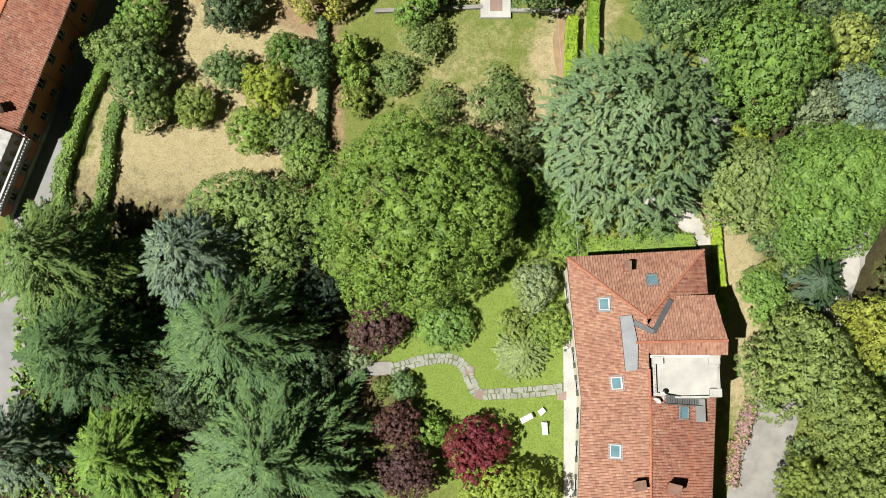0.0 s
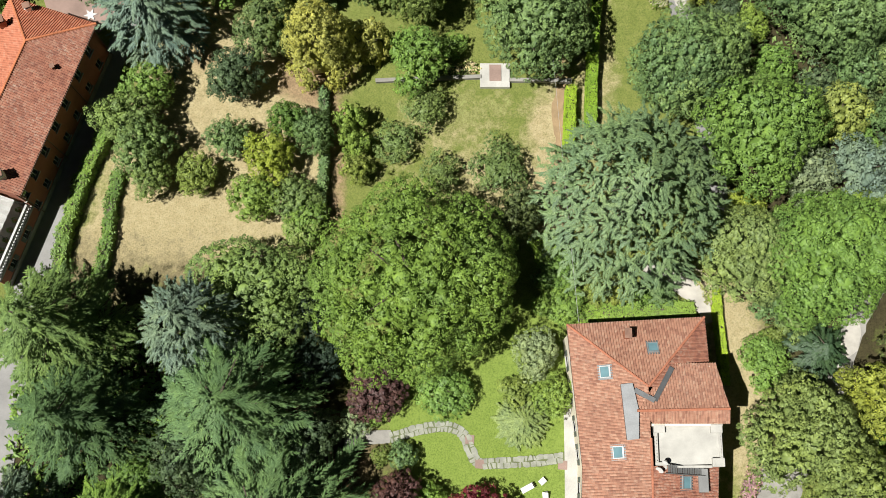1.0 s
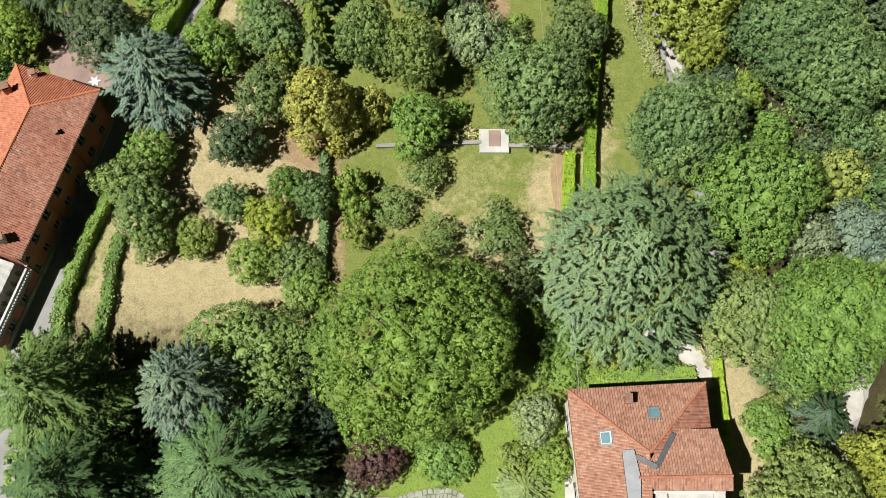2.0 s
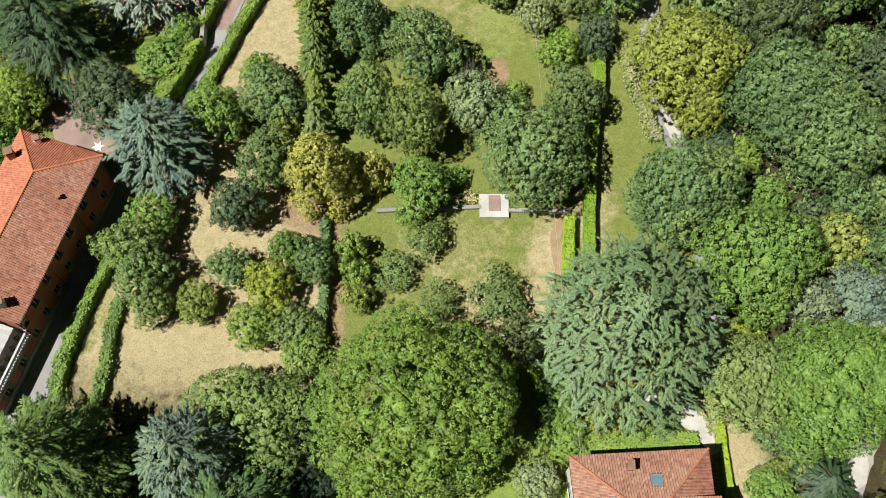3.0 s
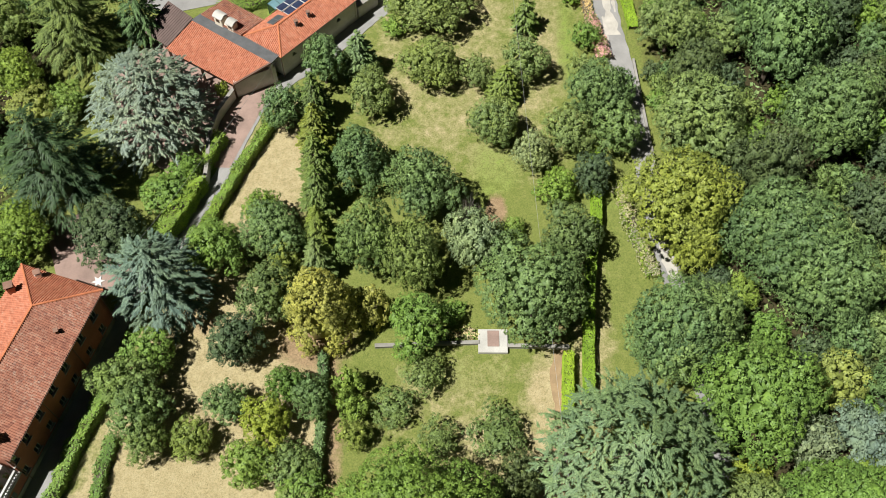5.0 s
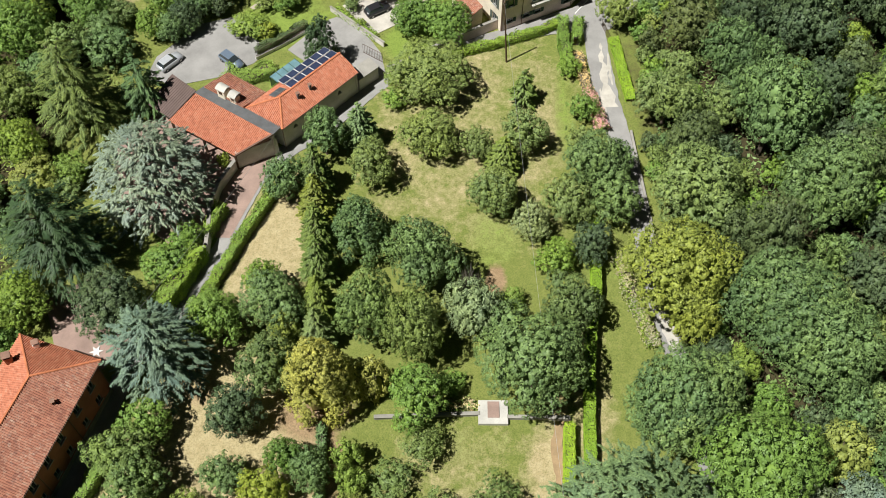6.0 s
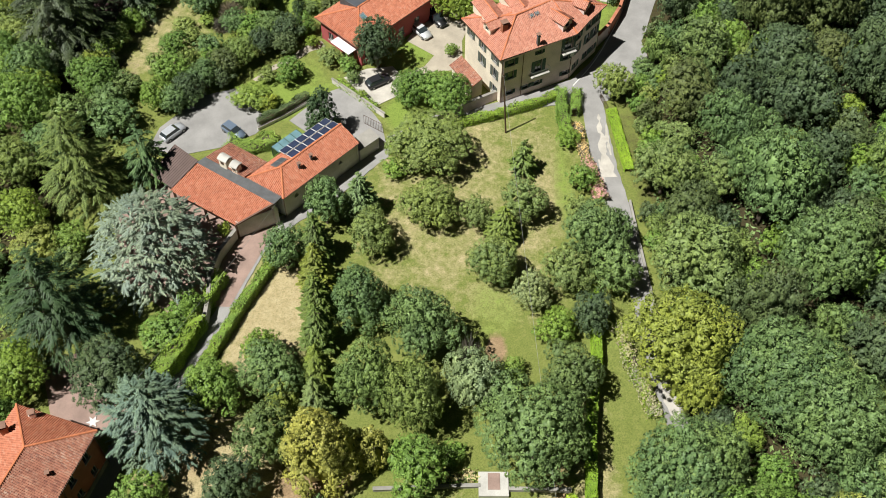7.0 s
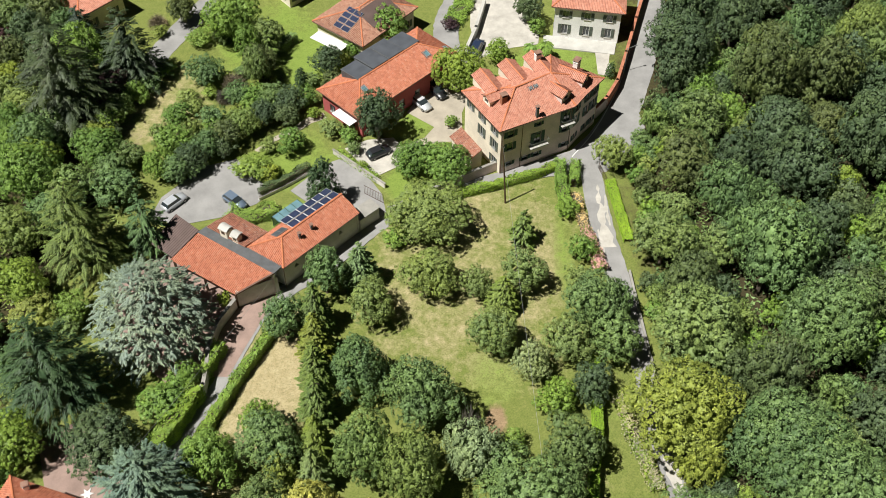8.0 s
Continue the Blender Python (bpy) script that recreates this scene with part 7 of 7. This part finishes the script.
fence(-27.6, 103.2, -24.1, 105.8, 0.58, 1.0, 0.25, "dark iron fence on a white plinth")
fence(-24.1, 105.8, -20.7, 108.7, 0.58, 1.0, 0.25, "dark iron fence on a white plinth")
fence(-11.9, 104.6, -8.9, 102.6, 0.0, 1.9, 0.3, "brown slatted yard gate")
fence(24.1, 110.4, 25.0, 107.2, 0.0, 1.2, 0.2, "weathered wooden lane gate")


# ---- lawn path of stones ----
def stone_path():
    line = smooth_line([(-5.8, 5.0), (-2.7, 5.9), (0.4, 6.3), (2.2, 5.5), (3.0, 3.8), (3.9, 2.4), (5.9, 2.4), (9.6, 2.6), (13.3, 3.0)], 0.12)
    bed = band("stone_path", [(-5.8, 5.0), (-2.7, 5.9), (0.4, 6.3), (2.2, 5.5), (3.0, 3.8), (3.9, 2.4), (5.9, 2.4), (9.6, 2.6), (13.3, 3.0)], 1.15, MOSS, 0.03, "winding garden path of irregular pale stones", "path", 0.06, 31)
    rng = random.Random(4)
    d = unit(np.gradient(line, axis=0))
    run = np.concatenate([[0], np.cumsum(np.linalg.norm(np.diff(line, axis=0), axis=1))])

    def at(s, w):
        i = min(int(np.searchsorted(run, min(max(s, 0.0), run[-1]))), len(line) - 1)
        return line[i] + np.array([-d[i][1], d[i][0]]) * w

    for side in (-1, 1):
        s, edge = 0.0, 0.0
        while s < run[-1] - 0.3:
            n = s + rng.uniform(0.35, 0.85)
            w = rng.uniform(-0.12, 0.12)
            q = [(s + rng.uniform(0.0, 0.1), edge + side * 0.02), (n - 0.05 + rng.uniform(-0.08, 0.08), w + side * 0.02), (n - 0.05 + rng.uniform(-0.1, 0.1), side * rng.uniform(0.5, 0.6)), (s + (n - s) * 0.5, side * rng.uniform(0.54, 0.66)), (s + rng.uniform(0.0, 0.1), side * rng.uniform(0.5, 0.6))]
            pts = [tuple(at(a, b)) for a, b in q]
            bm = bmesh.new()
            prism(bm, pts if side < 0 else pts[::-1], 0.02, 0.06 + rng.uniform(0, 0.015))
            part("stone", bm, STONE, bed)
            s, edge = n, w
    patch("path_landing", [(-10.6, 4.0), (-8.3, 4.3), (-5.7, 4.5), (-5.6, 5.9), (-8.4, 5.8), (-10.6, 5.4)], CONCRETE, 0.045, "worn pale stone landing at the path's end", "path")
    for x, y in ((2.9, 4.9), (4.0, 2.3), (12.9, 2.2)):
        patch("path_step", [(x - 0.5, y - 0.45), (x + 0.5, y - 0.5), (x + 0.55, y + 0.45), (x - 0.45, y + 0.5)], PAVER, 0.07, "reddish paved step of the path", "step")


def lounger(x, y, turn, long):
    t = thing("sun_lounger" if long > 1 else "side_table", x, y, 0, turn, "white garden lounger on the lawn" if long > 1 else "small white garden table on the lawn", "lounger" if long > 1 else "table")
    w = 0.62
    part("frame", boxes((-long / 2, long / 2, -w / 2, -w / 2 + 0.06, 0.26, 0.32), (-long / 2, long / 2, w / 2 - 0.06, w / 2, 0.26, 0.32), bevel=0.01), WHITE_PAINT, t)
    part("mattress" if long > 1 else "tabletop", boxes((-long / 2, long / 2, -w / 2 + 0.02, w / 2 - 0.02, 0.32, 0.40), bevel=0.025), CANVAS, t)
    if long > 1:
        part("backrest", boxes((0, 0.6, -w / 2 + 0.02, w / 2 - 0.02, 0, 0.07), bevel=0.02, m=pose(long / 2 - 0.65, 0, 0.41, 0, -28, 0)), CANVAS, t)
    for sx in (-1, 1):
        for sy in (-1, 1):
            part("leg", boxes((sx * long * 0.42 - 0.025, sx * long * 0.42 + 0.025, sy * w * 0.42 - 0.025, sy * w * 0.42 + 0.025, -0.02, 0.27)), WHITE_PAINT, t)


stone_path()
lounger(9.1, -0.2, 28, 1.5)
lounger(11.0, -1.3, 95, 1.4)
lounger(10.7, 0.5, 40, 0.75)


def well_cover():
    t = thing("well_cover", 6.1, 47.0, 0, 0, "square concrete slab with a rusty iron lid", "slab")
    part("slab", boxes((-1.75, 1.75, -1.5, 1.5, -0.1, 0.45), bevel=0.03), CONCRETE_WHITE, t)
    part("lid", boxes((-0.65, 0.75, -0.75, 1.3, 0.45, 0.52), bevel=0.02), PAVER, t, "rusty brown lid")


well_cover()
band("sand_patch", [(23.7, 106.8), (23.6, 104.2), (23.9, 101.6), (23.5, 99.4), (23.9, 97.0), (24.0, 94.3)], (0.3, 0.7, 0.45, 1.1, 0.8, 1.9, 1.7), GRAVEL_WHITE, 0.05, "white washed-out sand on the lane", "sand", 0.20, 41)
band("sand_patch", [(24.6, 104.6), (24.5, 101.8), (24.8, 98.6)], (0.2, 0.5, 0.25), GRAVEL_WHITE, 0.052, "thin tongue of white sand beside the lane bank", "sand", 0.12, 45)
band("sand_patch", [(22.9, 97.6), (23.0, 95.6), (23.3, 93.2)], (0.2, 0.6, 0.3), GRAVEL_WHITE, 0.054, "thin tongue of white sand on the lane", "sand", 0.14, 46)
band("sand_patch", [(27.6, 62.0), (28.0, 59), (28.6, 55.5)], (0.8, 1.6, 1.2), GRAVEL_WHITE, 0.055, "white washed-out gravel on the lane", "sand", 0.2, 42)
band("sand_patch", [(43.2, 11.5), (44.8, 15), (46.4, 18.5)], (1.2, 1.9, 1.2), GRAVEL_WHITE, 0.05, "pale gravel washed over the drive", "sand", 0.22, 43)
band("verge_line", [(32.4, 139.5), (29.6, 130.5), (26.6, 123.5), (23.5, 117.6), (20.2, 112.9)], 0.16, WHITE_PAINT, 0.045, "white painted road edge line", "road marking")
band("bare_track", [(13.6, 46), (13.4, 40), (13.2, 33), (12.9, 28)], (1.1, 1.3, 1.0), surface("trodden_earth", (0.33, 0.23, 0.13), 0.25, 0.6, 10, 0.95), 0.012, "trodden earth track on the lawn", "path", 0.2, 44)


# ---- poles and wires ----
def pole(x, y, high, lean=(0.0, 0.0)):
    t = thing("utility_pole", x, y, 0, 0, "slender wooden utility pole in the meadow", "pole")
    bm = bmesh.new()
    tube(bm, (0, 0, -0.3), (lean[0], lean[1], high), 0.14, 0.09, 10)
    part("post", bm, WOOD_DARK, t)
    part("insulator", boxes((lean[0] - 0.25, lean[0] + 0.25, lean[1] - 0.04, lean[1] + 0.04, high - 0.35, high - 0.25), (lean[0] - 0.22, lean[0] - 0.14, lean[1] - 0.04, lean[1] + 0.04, high - 0.25, high - 0.08)), STEEL, t)


def wire(a, b, sag, label):
    bm = bmesh.new()
    a, b = Vector(a), Vector(b)
    pts = [a.lerp(b, i / 16) - Vector((0, 0, sag * 4 * (i / 16) * (1 - i / 16))) for i in range(17)]
    tube_line(bm, pts, 0.018, 5)
    tagged(part("overhead_wire", bm, STEEL), label, "wire")


pole(9.4, 102.9, 11.5, (-0.9, 0.3))
wire((8.5, 103.2, 11.3), (14.0, 16.4, 8.2), 1.6, "thin overhead wire across the meadow")
wire((8.5, 103.2, 11.2), (8.8, 109.6, 8.6), 0.2, "thin overhead wire to the villa")
wire((-22.2, 86.4, 4.3), (-39.0, 50.5, 7.4), 0.8, "thin overhead wire along the lane")


def street_lamp(x, y, turn, high):
    t = thing("street_lamp", x, y, 0, turn, "grey street lamp on a road wall", "lamp")
    bm = bmesh.new()
    tube(bm, (0, 0, -0.1), (0, 0, high), 0.06, 0.05), tube(bm, (0, 0, high), (1.3, 0, high + 0.25), 0.04, 0.035)
    part("post", bm, STEEL, t)
    part("lantern", boxes((1.2, 1.75, -0.12, 0.12, high + 0.18, high + 0.3), bevel=0.04), METAL_GREY, t)


street_lamp(30.6, 133.6, 20, 5.0)


# ---- cars ----
def car(x, y, turn, colour, label, suv=False, name="car"):
    L, W, H = (4.5, 1.82, 1.66) if suv else (4.15, 1.74, 1.47)
    paint = Nodes("car_paint_" + name)
    paint.b.inputs["Coat Weight"].default_value = 0.6
    pm = paint.done(paint.ramp(paint.noise(3, 2), (0.3, shade(colour, 0.9)), (0.7, colour)), 0.3, 0.3, 0.5)
    t = thing("car", x, y, 0.0, turn, label, "car", "parked cars")
    # lower body: cross-sections from tail to nose
    bm = bmesh.new()
    rows = []
    for fx, w, zb, zt in ((-0.5, 0.78, 0.45, 0.80), (-0.47, 0.92, 0.30, 0.95), (-0.30, 1.0, 0.22, 0.98), (0.1, 1.0, 0.20, 0.96), (0.30, 0.98, 0.22, 0.88), (0.45, 0.88, 0.28, 0.72), (0.5, 0.70, 0.40, 0.58)):
        hw = W / 2 * w
        rows.append([bm.verts.new(q) for q in ((fx * L, -hw * 0.94, zb), (fx * L, -hw, (zb + zt) / 2), (fx * L, -hw * 0.9, zt), (fx * L, hw * 0.9, zt), (fx * L, hw, (zb + zt) / 2), (fx * L, hw * 0.94, zb))])
    for r, s in zip(rows, rows[1:]):
        for i in range(6):
            bm.faces.new((r[i], r[(i + 1) % 6], s[(i + 1) % 6], s[i]))
    bm.faces.new(rows[0][::-1]), bm.faces.new(rows[-1])
    bmesh.ops.recalc_face_normals(bm, faces=bm.faces[:])
    part("body", bm, pm, t, "", True)
    # cabin: glass house and roof
    bm = bmesh.new()
    tail = -0.46 if suv else -0.44
    low = [bm.verts.new((fx * L, sy * W / 2 * 0.88, 0.93)) for fx in (tail, 0.22) for sy in (-1, 1)]
    up = [bm.verts.new((fx * L, sy * W / 2 * 0.70, H - 0.04)) for fx in (tail + 0.08, 0.06) for sy in (-1, 1)]
    for q in ((low[0], low[1], up[1], up[0]), (low[2], up[2], up[3], low[3]), (low[0], up[0], up[2], low[2]), (low[1], low[3], up[3], up[1]), (up[0], up[1], up[3], up[2])):
        bm.faces.new(q)
    bmesh.ops.recalc_face_normals(bm, faces=bm.faces[:])
    cab = part("cabin_glass", bm, GLASS, t, "dark tinted glass")
    part("roof", boxes(((tail + 0.07) * L, 0.07 * L, -W / 2 * 0.73, W / 2 * 0.73, H - 0.05, H), bevel=0.03), pm, t)
    for sy in (-1, 1):
        part("headlight", boxes((0.44 * L, 0.485 * L, sy * W * 0.34 - 0.14, sy * W * 0.34 + 0.14, 0.58, 0.70), bevel=0.03), STEEL, t)
        part("mirror", boxes((0.13 * L, 0.16 * L, sy * W * 0.53 - 0.09, sy * W * 0.53 + 0.09, 0.95, 1.07), bevel=0.03), pm, t)
        for fx in (-0.31, 0.31):
            bm = bmesh.new()
            tube(bm, (fx * L, sy * (W / 2 - 0.2), 0.31), (fx * L, sy * (W / 2 + 0.01), 0.31), 0.31, 0.31, 16)
            wh = part("wheel", bm, RUBBER, t)
            bm = bmesh.new()
            tube(bm, (fx * L, sy * (W / 2 + 0.005), 0.31), (fx * L, sy * (W / 2 + 0.025), 0.31), 0.2, 0.18, 12)
            part("rim", bm, STEEL, wh)


car(-40.2, 102.1, 50, (0.50, 0.52, 0.55), "silver compact car parked on the asphalt", name="silver")
car(-31.2, 102.4, -40, (0.16, 0.21, 0.28), "blue-grey hatchback parked by the shrubs", name="blue_grey")
car(-3.7, 124.7, -49, (0.62, 0.63, 0.64), "silver car parked on the gravel forecourt", name="pale_silver")
car(-1.2, 127.8, -53, (0.02, 0.02, 0.022), "black estate car parked on the gravel forecourt", True, "black")
car(-10.1, 113.1, 33, (0.03, 0.03, 0.035), "black car parked in the stone bay", name="dark")
car(5.7, 139.4, 72, (0.03, 0.045, 0.09), "dark blue car parked by the white wall", True, "navy")


def garden_seat(x, y, turn):
    t = thing("garden_bench", x, y, 0, turn, "pale garden bench on the terrace", "bench")
    part("seat", boxes((-0.8, 0.8, -0.25, 0.25, 0.40, 0.46), bevel=0.01), WHITE_PAINT, t)
    part("backrest", boxes((-0.8, 0.8, 0.22, 0.28, 0.5, 0.9), bevel=0.01), WHITE_PAINT, t)
    for sx in (-0.7, 0.7):
        part("leg", boxes((sx - 0.04, sx + 0.04, -0.22, 0.25, -0.02, 0.40)), WHITE_PAINT, t)


garden_seat(28.2, 134.0, 70)


def star(x, y, r):
    t = thing("star_ornament", x, y, 0, 10, "white star-shaped ornament at the yard's edge", "ornament")
    bm = bmesh.new()
    prism(bm, [((r if i % 2 == 0 else r * 0.42) * math.cos(math.pi * i / 6), (r if i % 2 == 0 else r * 0.42) * math.sin(math.pi * i / 6)) for i in range(12)], 0.0, 0.12)
    part("star", bm, WHITE_PAINT, t)


star(-42.2, 54.8, 0.85)

patch("stone_patio", [(26.3, 140.6), (29.2, 141.0), (28.4, 136.4), (27.6, 132.6), (26.2, 133.0)], GRAVEL_WHITE, 0.04, "pale stone patio beside the white house", "patio")
hedge("shrub_island", [(4.0, 160), (3.2, 151), (1.6, 146.5)], 3.2, 0.8, "M", "planted island of low shrubs in the drive", 51, 0.15)

hedge("creeper", [(-16.2, 113.0), (-12.4, 109.6), (-10.4, 107.6)], 0.5, 0.7, "M", "straggling plants along the low yard wall", 52, 0.25)
